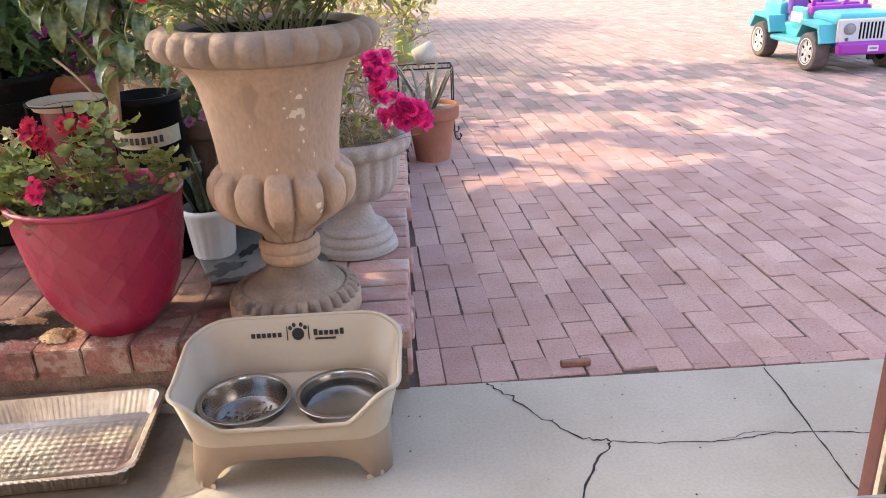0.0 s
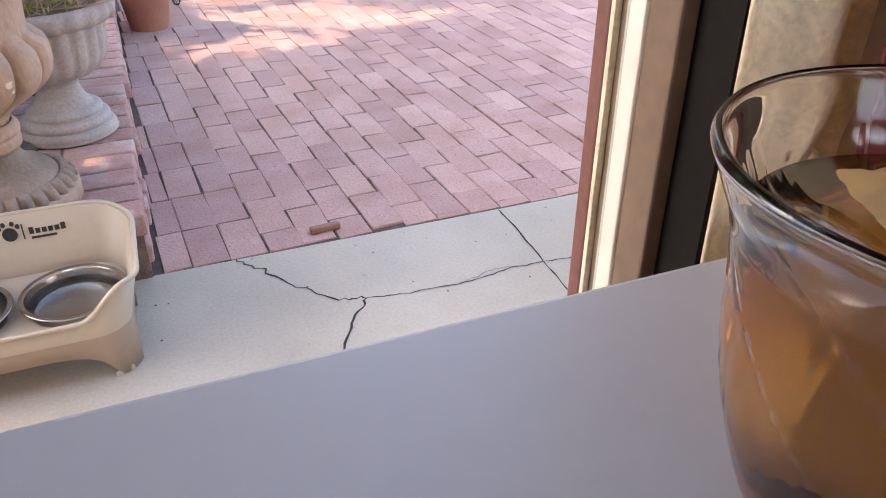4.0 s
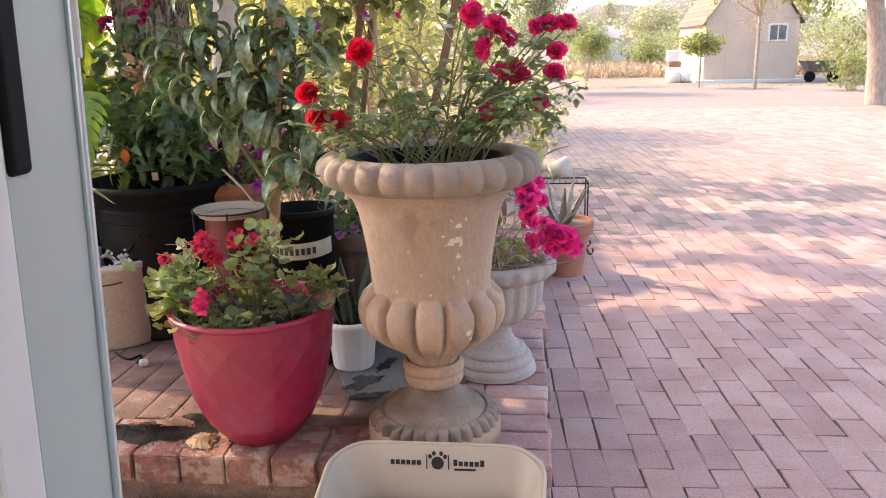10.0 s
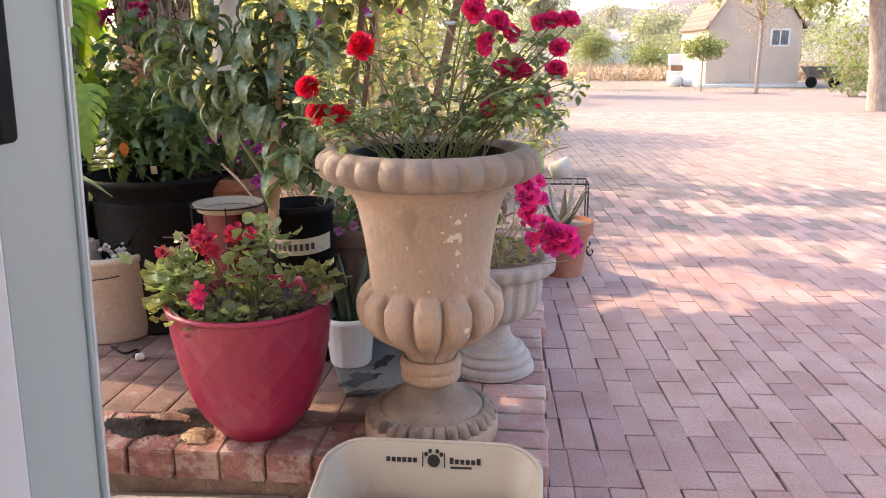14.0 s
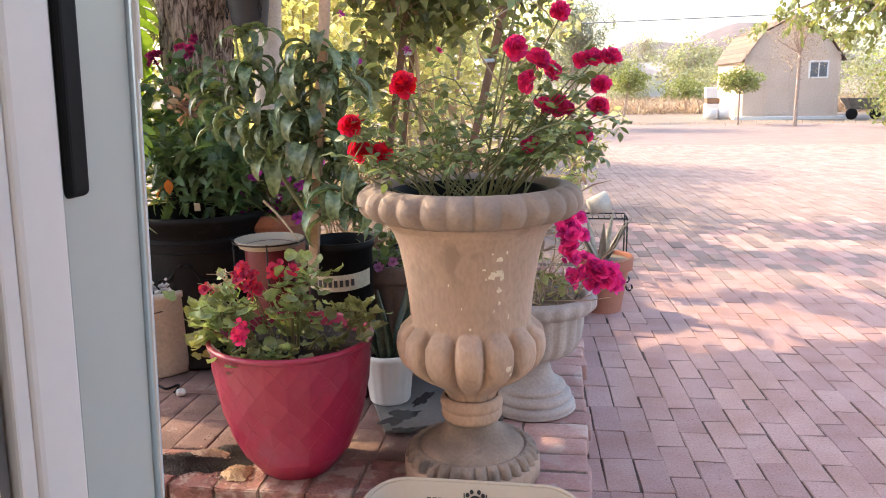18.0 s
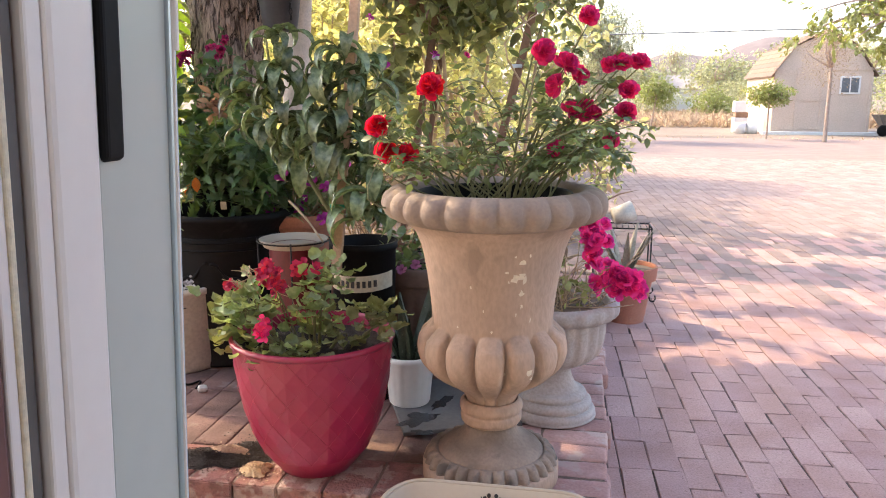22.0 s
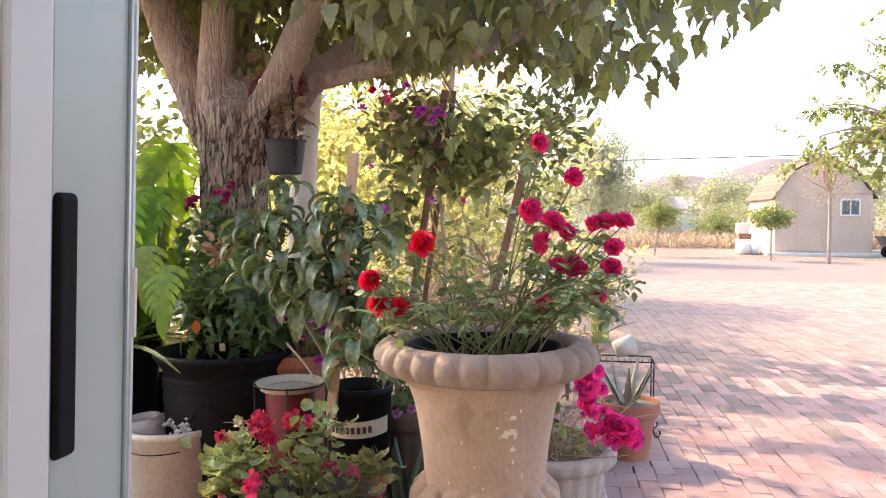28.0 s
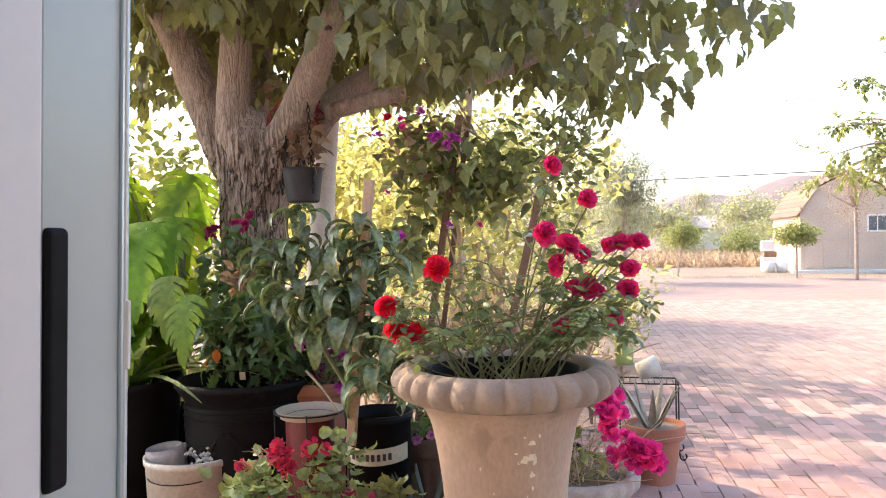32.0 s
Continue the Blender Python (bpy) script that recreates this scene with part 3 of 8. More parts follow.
def flower_mesh(name, mat, rings=4, petals=7, size=0.03):
    """A full double flower: rings of cupped, ruffled petals that close to a round head."""
    places, dirs, sizes = [], [], []
    for k in range(rings):
        up = k / max(1, rings - 1)
        for j in range(petals - (k > rings // 2)):
            a = 2 * math.pi * (j + 0.5 * (k % 2)) / petals + rng.uniform(-0.25, 0.25)
            lift = math.tan(min(1.25, 0.02 + 1.3 * up) + rng.normal(0, 0.12))
            places.append((0.12 * size * math.cos(a) * (1 - up), 0.12 * size * math.sin(a) * (1 - up), 0.1 * k * size))
            dirs.append((math.cos(a), math.sin(a), lift))
            sizes.append(size * (1.0 - 0.32 * up) * rng.uniform(0.8, 1.12))
    return foliage(name, PETAL, np.array(places), np.array(dirs), sizes, mat, 0.95)


SUN_RUN = np.array(sun_dir)
# gaps in the crowns that let the sun reach the ground: centre and half widths of each patch
GAPS = ((-1.276, 2.304, 0.06, 0.025), (-1.17, 2.19, 0.06, 0.028), (-1.12, 2.13, 0.13, 0.035), (-1.24, 2.12, 0.03, 0.015), (-1.05, 2.09, 0.09, 0.03), (-0.59, 2.23, 0.06, 0.02), (0.8, 4.35, 0.3, 0.16), (1.15, 4.2, 0.4, 0.16), (1.5, 4.02, 0.3, 0.07), (0.85, 3.81, 0.24, 0.05), (0.55, 4.75, 0.16, 0.09), (0.72, 4.9, 0.3, 0.1),
        (1.3, 5.22, 0.35, 0.13), (1.95, 5.02, 0.35, 0.14), (2.2, 4.6, 0.2, 0.06), (2.6, 6.1, 0.5, 0.3), (1.6, 6.3, 0.5, 0.2), (0.46, 3.89, 0.05, 0.025), (0.68, 1.3, 0.2, 0.1))
# gaps over the leafy plants, in the tree's crown alone
HIGH_GAPS = ((-0.9, 2.35, 0.42, 0.3), (-0.55, 1.8, 0.2, 0.12), (-0.1, 2.3, 0.12, 0.1))


def shades(places, gaps=GAPS, margin=0.055):
    """True for the leaves that stand in none of the sun's gaps."""
    p = np.asarray(places, float)
    keep = np.ones(len(p), bool)
    for cx, cy, wx, wy in gaps:
        ground = 0.19 if cx < 0 else 0.0
        q = p - SUN_RUN * ((p[:, 2] - ground) / SUN_RUN[2])[:, None]
        a = np.arctan2(q[:, 1] - cy, q[:, 0] - cx)
        edge = 1 + 0.25 * np.sin(3 * a + cx * 9) + 0.15 * np.sin(7 * a)
        keep &= ((q[:, 0] - cx) / (wx + margin)) ** 2 + ((q[:, 1] - cy) / (wy + margin)) ** 2 > edge**2
    return keep


def lets_sun(me, m):
    """True for a large leaf that keeps out of the sun's gaps."""
    return bool(shades([tuple(m @ v.co) for v in me.vertices]).mean() > 0.8)


F_ROSE = flower_mesh("rose_flower", M_ROSE, 8, 9, 0.033)
F_PINK = flower_mesh("pink_rose_flower", M_PINKROSE, 7, 8, 0.036)
F_DULL = flower_mesh("dull_magenta_flower", material("dull_magenta_petal", (0.4, 0.03, 0.15), (0.28, 0.018, 0.1), 0.6, scale=20, bump=0.05, island=0.25, transl=0.3), 5, 7, 0.036)
F_HOT = flower_mesh("hot_pink_floret", M_HOTPINK, 3, 5, 0.034)
F_PURP = flower_mesh("purple_floret", M_PURPLE, 2, 5, 0.04)


def bloom(me, at, parent, size=1.0, aim=(0, -0.8, 0.6), label=""):
    q = Vector(aim).to_track_quat("Z", "Y").to_matrix().to_4x4()
    return put("flower", me, parent, label, Matrix.Translation(at) @ q @ pose(0, 0, 0, 0, 0, rng.uniform(0, 360)) @ Matrix.Scale(size, 4))


def bunch(me, at, parent, n, spread, size):
    """A flower head of several florets."""
    for _ in range(n):
        o = rng.normal(0, 1, 3) * spread
        bloom(me, np.array(at) + o, parent, size * rng.uniform(0.8, 1.15), (o[0] * 20 + rng.normal(0, 0.3), -0.7 + rng.normal(0, 0.3), 0.5 + o[2] * 10))

# ---- the ground and the setting ----
STEP_Z, STEP_Y, STEP_X = 0.19, 1.925, 0.058
PAVE_Y = 1.948

ground = tagged(part("ground", span(-1500, 1500, -300, 1500, -0.25, -0.05), M_DIRT, None), "pale dry earth ground reaching to the horizon", "ground", kind="structure")
slab = tagged(part("pavement_concrete", span(-4, 7, 0.52, PAVE_Y - 0.004, -0.2, 0.0), M_CONCRETE, None), "pale cracked concrete slab along the house", "pavement", kind="structure")


def strip(name, line, width, parent, z=0.0012, jitter=0.0):
    """A thin dark crack that follows a line."""
    p = smoothed(line, 8)
    left, right = [], []
    for i in range(len(p)):
        d = p[min(i + 1, len(p) - 1)] - p[max(i - 1, 0)]
        d = np.array([-d[1], d[0]]) / (np.linalg.norm(d) + 1e-9)
        c = p[i] + d * rng.normal(0, jitter)
        w = width * rng.uniform(0.5, 1.3)
        left.append((*(c + d * w), z))
        right.append((*(c - d * w), z))
    n = len(p)
    return put(name, mesh(name, left + right, [(i, i + 1, n + i + 1, n + i) for i in range(n - 1)], M_CRACK), parent)


strip("crack", [(0.255, 1.942), (0.31, 1.875), (0.374, 1.767), (0.47, 1.658), (0.528, 1.638), (0.472, 1.55), (0.403, 1.4), (0.343, 1.238), (0.36, 1.0), (0.3, 0.7)], 0.0026, slab, jitter=0.004)
strip("crack", [(0.528, 1.638), (0.641, 1.622), (0.793, 1.614), (0.927, 1.628), (1.039, 1.627), (1.226, 1.608), (1.5, 1.66), (1.9, 1.6)], 0.0018, slab, jitter=0.003)
strip("crack", [(0.8, 1.617), (0.88, 1.642), (0.96, 1.634)], 0.0008, slab, jitter=0.003)
strip("control_joint", [(1.045, 1.935), (1.036, 1.63), (1.026, 1.434), (1.028, 1.333), (1.02, 0.9), (1.02, 0.6)], 0.0024, slab, jitter=0.0015)
specks = rng.uniform((-0.1, 0.9), (1.3, 1.93), (70, 2))
put("specks", mesh("specks", [(x + s * math.cos(a), y + s * math.sin(a), 0.002) for x, y in specks for s in (rng.uniform(0.001, 0.004),) for a in (0, 1.6, 3.1, 4.7)], [tuple(range(4 * i, 4 * i + 4)) for i in range(len(specks))], M_CRACK), slab, kind="stuff")

tagged(part("pavement_far", span(-22, 18, 15.954, 23.6, -0.2, -0.002), M_PAVER_FAR, None), "worn dusty brick paving of the wide yard, toned down for sunlight", "pavement", kind="structure")
tagged(part("pavement_side", span(9.3, 18, PAVE_Y, 15.95, -0.2, -0.002), M_PAVER_FAR, None), "worn dusty brick paving at the yard's edge, toned down for sunlight", "pavement", kind="structure")
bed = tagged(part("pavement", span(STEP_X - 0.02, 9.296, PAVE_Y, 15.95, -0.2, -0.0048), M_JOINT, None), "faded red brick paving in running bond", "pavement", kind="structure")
tagged(part("pavement_back", span(-22, STEP_X - 0.024, 4.72, 15.95, -0.2, -0.004), M_PAVER_FAR, None), "worn brick paving behind the planting bed, toned down for sunlight", "pavement", kind="structure")

# ---- the house: walls, opening and room ----
tagged(part("wall_north_1", span(-2.6, -0.375, 0.45, 0.6, -0.1, 2.7), M_WALLIN, None), "thick plastered house wall beside the doorway", "wall", kind="structure")
tagged(part("wall_north_2", span(0.46, 2.6, 0.33, 0.5, -0.1, 2.7), M_WALLIN, None), "thick plastered house wall beside the doorway", "wall", kind="structure")
tagged(part("wall_north_3", span(-0.375, 0.46, 0.45, 0.6, 2.15, 2.7), M_WALLIN, None), "plastered wall over the doorway", "wall", kind="structure")
# the rear wall's opening is added, unseen, round the room's fill light
tagged(part("wall_south", span(-2.6, -1.5, -3.2, -3.05, -0.1, 2.7), M_WALLIN, None), "plain painted wall of the room", "wall", kind="structure")
tagged(part("wall_south_2", span(1.5, 2.6, -3.2, -3.05, -0.1, 2.7), M_WALLIN, None), "plain painted wall of the room", "wall", kind="structure")
tagged(part("wall_south_3", span(-1.5, 1.5, -3.2, -3.05, -0.1, 0.7), M_WALLIN, None), "plain painted wall under an added unseen opening", "wall", kind="structure")
tagged(part("wall_south_4", span(-1.5, 1.5, -3.2, -3.05, 2.25, 2.7), M_WALLIN, None), "plain painted wall over an added unseen opening", "wall", kind="structure")
tagged(part("wall_west", span(-2.75, -2.6, -3.2, 0.64, -0.1, 2.7), M_WALLIN, None), "plain painted wall of the room", "wall", kind="structure")
tagged(part("wall_east", span(2.6, 2.75, -3.2, 0.64, -0.1, 2.7), M_WALLIN, None), "plain painted wall of the room", "wall", kind="structure")
tagged(part("ceiling", span(-2.75, 2.75, -3.2, 0.64, 2.7, 2.85), M_WALLIN, None), "plain ceiling of the room", "ceiling", kind="structure")
tagged(part("floor", span(-2.6, 2.6, -3.05, 0.5, -0.1, 0.012), M_FLOOR, None), "brown tiled floor of the room", "floor", kind="structure")

door = thing("door_1", (0, 0, 0), "open sliding glass door frame in white vinyl with a black latch", "door", kind="structure")
JX = -0.258
LEAN = Matrix.Translation((JX, 0, 1.2)) @ Matrix.Rotation(radians(2.2), 4, "Y") @ Matrix.Translation((-JX, 0, -1.2))


def post_part(name, bm, mat, label=""):
    """A part of the slightly leaning door post."""
    return part(name, bm, mat, door, label, m=LEAN)


post_part("brown_casing", span(JX - 0.12, JX - 0.004, 0.322, 0.3785, 0, 2.15, 0.003), M_MAROON, "dark brown inner casing")
post_part("trim_strip", span(JX - 0.12, JX - 0.004, 0.3788, 0.385, 0, 2.15, 0.001), M_FRAMEWHITE, "pale lilac-white trim strip")
post_part("paint_bead", span(JX - 0.12, JX - 0.003, 0.3852, 0.3885, 0, 2.15, 0.001), M_CURTAIN, "cream paint bead")
post_part("channel", span(JX - 0.12, JX - 0.007, 0.3887, 0.3983, 0, 2.15), M_CART, "dark grey track channel")
post_part("seal", span(JX - 0.12, JX - 0.009, 0.3985, 0.4005, 0, 2.15), M_BLACK, "black rubber seal")
post_part("jamb_step", span(JX - 0.12, JX - 0.003, 0.4007, 0.4112, 0, 2.15, 0.0015), M_FRAMEWHITE)
post_part("jamb", span(JX - 0.12, JX - 0.001, 0.4114, 0.4435, 0, 2.15, 0.003), M_FRAMEWHITE, "white vinyl jamb")
post_part("sash_stile", span(JX - 0.12, JX - 0.003, 0.4437, 0.5062, 0, 2.15, 0.0015), M_SASH, "pale grey-green sash stile")
post_part("edge_strip", span(JX - 0.1, JX, 0.5064, 0.5115, 0, 2.15, 0.0015), M_EDGE, "pale blue metal edge strip")
post_part("edge_bead", span(JX - 0.1, JX + 0.0008, 0.5068, 0.5082, 0, 2.15, 0.0005), M_FRAMEWHITE)
post_part("latch", box(0.008, 0.0165, 0.134, (JX - 0.0035, 0.4532, 1.256), 0.0035, None, 4), M_BLACK, "long black latch plate")
post_part("keeper", box(0.004, 0.003, 0.04, (JX + 0.0005, 0.5085, 1.262), 0.001), M_FRAMEWHITE)
RX = 0.402
part("outer_casing", span(RX, RX + 0.07, 0.504, 0.52, 0, 2.15, 0.002), M_MAROON, door, "chipped dark red outer casing")
part("paint_line", span(RX + 0.001, RX + 0.07, 0.4995, 0.504, 0, 2.15), M_CURTAIN, door, "cream paint line")
part("track_groove", span(RX + 0.006, RX + 0.07, 0.4805, 0.4995, 0, 2.15), M_BROWNWOOD, door)
part("track_bead", span(RX + 0.003, RX + 0.07, 0.4865, 0.49, 0, 2.15, 0.001), M_SASH, door)
part("weather_strip", span(RX - 0.002, RX + 0.07, 0.4635, 0.4805, 0, 2.15, 0.002), M_FRAMEWHITE, door, "white weather strip")
part("inner_jamb", span(RX, RX + 0.07, 0.4325, 0.4635, 0, 2.15, 0.002), M_BROWNWOOD, door, "brown inner jamb")
# black strip stands in for the shadow between jamb and curtain
part("shadow_gap", span(RX + 0.012, RX + 0.07, 0.396, 0.4325, 0, 2.15), M_BLACK, door, "black strip in place of the gap shadow")
part("lintel", span(JX - 0.1, RX + 0.07, 0.46, 0.6, 2.15, 2.2, 0.003), M_FRAMEWHITE, door)
part("threshold", span(JX - 0.1, RX, 0.42, 0.6, 0.002, 0.03, 0.004), M_EDGE, door)

# curtains beside the opening
def curtain(name, x0, x1, y, z0, z1, mat, label, folds=5, depth=0.02):
    n, k = 60, 10
    verts, faces = [], []
    for i in range(k):
        for j in range(n):
            u, w = j / (n - 1), i / (k - 1)
            sway = depth * (0.7 + 0.3 * w) * math.sin(u * folds * 2 * math.pi + 0.7 * math.sin(3 * w))
            verts.append((x0 + (x1 - x0) * u + 0.01 * math.sin(5 * w), y + sway, z0 + (z1 - z0) * w))
    for i in range(k - 1):
        for j in range(n - 1):
            faces.append((i * n + j, i * n + j + 1, (i + 1) * n + j + 1, (i + 1) * n + j))
    me = mesh(name, verts, faces, mat)
    ob = new(name, me)
    mod = ob.modifiers.new("thick", "SOLIDIFY")
    mod.thickness = 0.003
    return tagged(ob, label, "curtain")


curtain("curtain", 0.378, 0.52, 0.352, 0.02, 2.2, M_CURTAIN, "cream textured curtain hanging beside the doorway", 2.5, 0.012)
curtain("red_curtain", 0.408, 1.1, 0.296, 0.02, 2.2, M_CLOTH_RED, "dark red curtain hanging on the inner wall", 4, 0.02)

# ---- table and tea ----
table = thing("table", (0, 0, 0), "pale grey-lavender laminate table by the doorway", "table")
TZ = 0.94
part("tabletop", span(-0.42, 1.1, -0.42, 0.3193, TZ - 0.03, TZ, 0.004), M_TABLE, table)
for lx, ly in ((-0.36, -0.36), (1.04, -0.36), (-0.36, 0.26), (1.04, 0.26)):
    part("leg", span(lx - 0.025, lx + 0.025, ly - 0.025, ly + 0.025, 0.012, TZ - 0.03, 0.003), M_TABLE, table)

cup = thing("tea_glass", (0.302, 0.1763, TZ), "embossed clear glass of amber tea with a teabag", "glass")
outer = smoothed([(0.038, 0.0), (0.041, 0.004), (0.0465, 0.018), (0.0525, 0.038), (0.0565, 0.06), (0.0585, 0.078), (0.06, 0.092), (0.0615, 0.1), (0.0655, 0.11), (0.0685, 0.117), (0.0702, 0.121), (0.0692, 0.1235)], 5)
inner = smoothed([(0.0692, 0.1235), (0.0662, 0.1215), (0.0625, 0.11), (0.0585, 0.1), (0.057, 0.092), (0.0555, 0.078), (0.0535, 0.06), (0.0495, 0.038), (0.0435, 0.017), (0.036, 0.006), (0.001, 0.004)], 5)


def embossed(a, z, r):
    """Pressed fern sprays and scrolls round the glass's belly."""
    e = np.clip(1 - abs(z - 0.066) / 0.042, 0, 1) ** 0.5
    spray = np.sin(5 * a + 45 * z) * np.maximum(0, np.sin(46 * a - 260 * abs(np.sin(2.5 * a)) * (z - 0.03)))
    scroll = np.exp(-((np.sin(4 * a + 70 * (z - 0.06)) / 0.16) ** 2))
    return r + e * (0.0004 * spray + 0.0006 * scroll)


glass = put("glass_body", lathe("glass_body", np.concatenate([[(0.001, 0.0)], outer, inner]), M_GLASS, 320, lambda a, z, r: embossed(a, z, r) if r > 0.03 else np.full(len(a), r)), cup)
glass.visible_shadow = False
tea_line = [(0.001, 0.0045)] + [(r + 0.0003, z) for r, z in inner[::-1] if 0.0045 < z < 0.097] + [(0.0583, 0.098), (0.001, 0.098)]
tea = put("tea", lathe("tea", tea_line, M_TEA, 96), cup, "amber tea")
tea.visible_shadow = False
bag, NB = [], 49
for j in range(NB):
    for i in range(NB):
        u, v = i / (NB - 1) - 0.5, j / (NB - 1) - 0.5
        puff = 0.0085 * (1 - (2 * u) ** 4) * (1 - (2 * v) ** 4)
        bag.append((u * 0.064, v * 0.052, puff + 0.0016 * math.sin(9 * u + 5 * v) * math.sin(8 * v) + 0.001 * noise.noise((u * 14, v * 14, 0))))
quads = [(j * NB + i, j * NB + i + 1, (j + 1) * NB + i + 1, (j + 1) * NB + i) for j in range(NB - 1) for i in range(NB - 1)]
bag_m = pose(0.014, 0.008, 0.0975, 14, 2, -8)
put("teabag", mesh("teabag", bag, quads, M_TEABAG), cup, "wet paper teabag", bag_m)


def soaked(q):
    """True where the dark leaves lie against the paper."""
    x, y = sum(bag[k][0] for k in q) / 4 / 0.064, sum(bag[k][1] for k in q) / 4 / 0.052
    return abs(y) < 0.44 and x > -0.3 + 0.1 * noise.noise((y * 6, 1, 0)) and x < 0.36 - 0.35 * (y + 0.3) + 0.2 * noise.noise((x * 6, y * 6, 0))


put("tea_leaves", mesh("tea_leaves", [(x, y, z + 0.0007 + 0.0014 * abs(noise.noise((x * 500, y * 500, 0)))) for x, y, z in bag], [q for q in quads if soaked(q)], M_TEALEAF), cup, "dark wet tea leaves", bag_m)
flap = [(0.02 + 0.03 * i / 8, -0.02 + 0.046 * j / 8, 0.006 + 0.0022 * math.sin(i * 0.9 + j * 0.3)) for j in range(9) for i in range(9)]
put("bag_flap", mesh("bag_flap", flap, [(j * 9 + i, j * 9 + i + 1, (j + 1) * 9 + i + 1, (j + 1) * 9 + i) for j in range(8) for i in range(8)], M_TEABAG), cup, "folded paper flap of the teabag", bag_m)

# darker irregular patch on the slab round the tray
patch_pts = [(-0.87 + (0.5 + 0.05 * math.sin(5 * a) + 0.04 * math.sin(9 * a + 1)) * math.cos(a), 1.7 + (0.24 + 0.02 * math.sin(4 * a)) * math.sin(a), 0.0015) for a in np.linspace(0, 2 * math.pi, 60, endpoint=False)]
put("wet_stain", mesh("wet_stain", patch_pts, [tuple(range(60))], M_DARK_PATCH, False), slab, "dark irregular patch")

# ---- brick step, mortar and slate ----
step = tagged(part("brick_step", span(-3.2, STEP_X - 0.018, STEP_Y + 0.012, 4.7, -0.05, STEP_Z - 0.0045), M_MORTAR, None), "raised old brick planting step with crumbling mortar", "step", kind="structure")
slate = tagged(part("slate_slab", box(0.38, 0.7, 0.014, (0.19, 0.35, STEP_Z + 0.008), 0.003, pose(-0.56, 2.29, 0, 0, 0, 22)), M_SLATE, None), "dark wet-stained grey slate slab on the step", "slab")
for cx, cy, w, d in ((-0.535, 2.4, 0.05, 0.062), (-0.49, 2.54, 0.022, 0.06), (-0.5, 2.3, 0.03, 0.02)):
    ring = [(a, 1 + 0.75 * noise.noise((math.cos(a) * 1.4 + cx * 30, math.sin(a) * 1.4, cy * 9)) + 0.3 * noise.noise((math.cos(a) * 4, math.sin(a) * 4, cy * 5))) for a in np.linspace(0, 2 * math.pi, 48, endpoint=False)]
    put("wet_patch", mesh("wet_patch", [(cx + w * e * math.cos(a) + 0.3 * d * e * math.sin(a), cy + d * e * math.sin(a), STEP_Z + 0.0158) for a, e in ring], [tuple(range(48))], M_WETSLATE, False), slate, "dark wet patch")


def worn_brick(name, sx, sy, sz, mat, wear=0.004, seed=0, edge=0.009, smooth=True):
    """A worn brick with flat faces, knocked edges and a chipped outline."""
    bm = bmesh.new()
    bmesh.ops.create_cube(bm, size=1.0)
    bmesh.ops.subdivide_edges(bm, edges=bm.edges[:], cuts=6, use_grid_fill=True)
    half = (sx / 2, sy / 2, sz / 2)
    for v in bm.verts:
        on = sum(abs(c) > 0.49 for c in v.co)
        p = []
        for c, h in zip(v.co, half):
            a = abs(c)
            p.append(math.copysign(h if a > 0.49 else (h - edge if a > 0.3 else h * a * 2.4), c))
        p = Vector(p)
        n = noise.noise_vector(p * 30 + Vector((seed * 7.1, 0, 0)))
        if on > 1:
            p -= Vector((math.copysign(1, c) if abs(c) > 0.49 else 0 for c in v.co)) * wear * (0.55 + 0.8 * abs(n.x)) * (1 if on == 2 else 1.3)
            p -= p.normalized() * wear * 2.2 * max(0, noise.noise(p * 14 + Vector((seed * 3.3, 5, 0))))
        v.co = p + n * wear * 0.5
    me = bpy.data.meshes.new(name)
    bm.to_mesh(me)
    bm.free()
    me.materials.append(mat)
    me.polygons.foreach_set("use_smooth", [smooth] * len(me.polygons))
    return me


FACE = [worn_brick("edge_brick", 0.122, 0.2, 0.082, M_OLDBRICK, 0.0032, s, 0.0035, False) for s in range(7)]
LOWER = [worn_brick("lower_brick", 0.2, 0.09, 0.09, M_OLDBRICK, 0.004, s + 9) for s in range(3)]
SIDE = [worn_brick("side_brick", 0.2, 0.1, 0.06, M_SIDEBRICK, 0.003, s + 20) for s in range(5)]
TOPB = [worn_brick("top_brick", 0.1012, 0.2062, 0.05, M_TOPBRICK, 0.0014, s + 30, 0.004) for s in range(5)]
x = STEP_X - 0.3
k = 0
while x > -3.0:
    put("brick", FACE[k % 7], step, m=pose(x, STEP_Y + 0.1 + rng.normal(0, 0.002), STEP_Z - 0.0405 + rng.normal(0, 0.0015), rng.normal(0, 0.6), rng.normal(0, 0.6), rng.normal(0, 0.8)))
    x -= 0.126 + rng.uniform(0, 0.006)
    k += 1
for i in range(15):
    put("brick", LOWER[i % 3], step, m=pose(STEP_X - 0.15 - 0.206 * i, STEP_Y + 0.068, 0.05, 0, 0, rng.normal(0, 0.6)))
y, k = STEP_Y + 0.05, 0
while y < 4.66:
    put("brick", SIDE[k % 5], step, m=pose(STEP_X - 0.102 + rng.normal(0, 0.005), y, STEP_Z - 0.031 + rng.normal(0, 0.0015), 0, rng.normal(0, 0.6), rng.normal(0, 0.8)))
    put("brick", SIDE[(k + 2) % 5], step, m=pose(STEP_X - 0.106 + rng.normal(0, 0.005), y + 0.03, 0.06, 0, 0, rng.normal(0, 0.8)))
    if k < 12 or k > 16:
        put("brick", SIDE[(k + 1) % 5], step, m=pose(STEP_X - 0.306 + rng.normal(0, 0.003), y + 0.02, STEP_Z - 0.032, 0, 0, rng.normal(0, 0.6)))
    y += 0.104
    k += 1
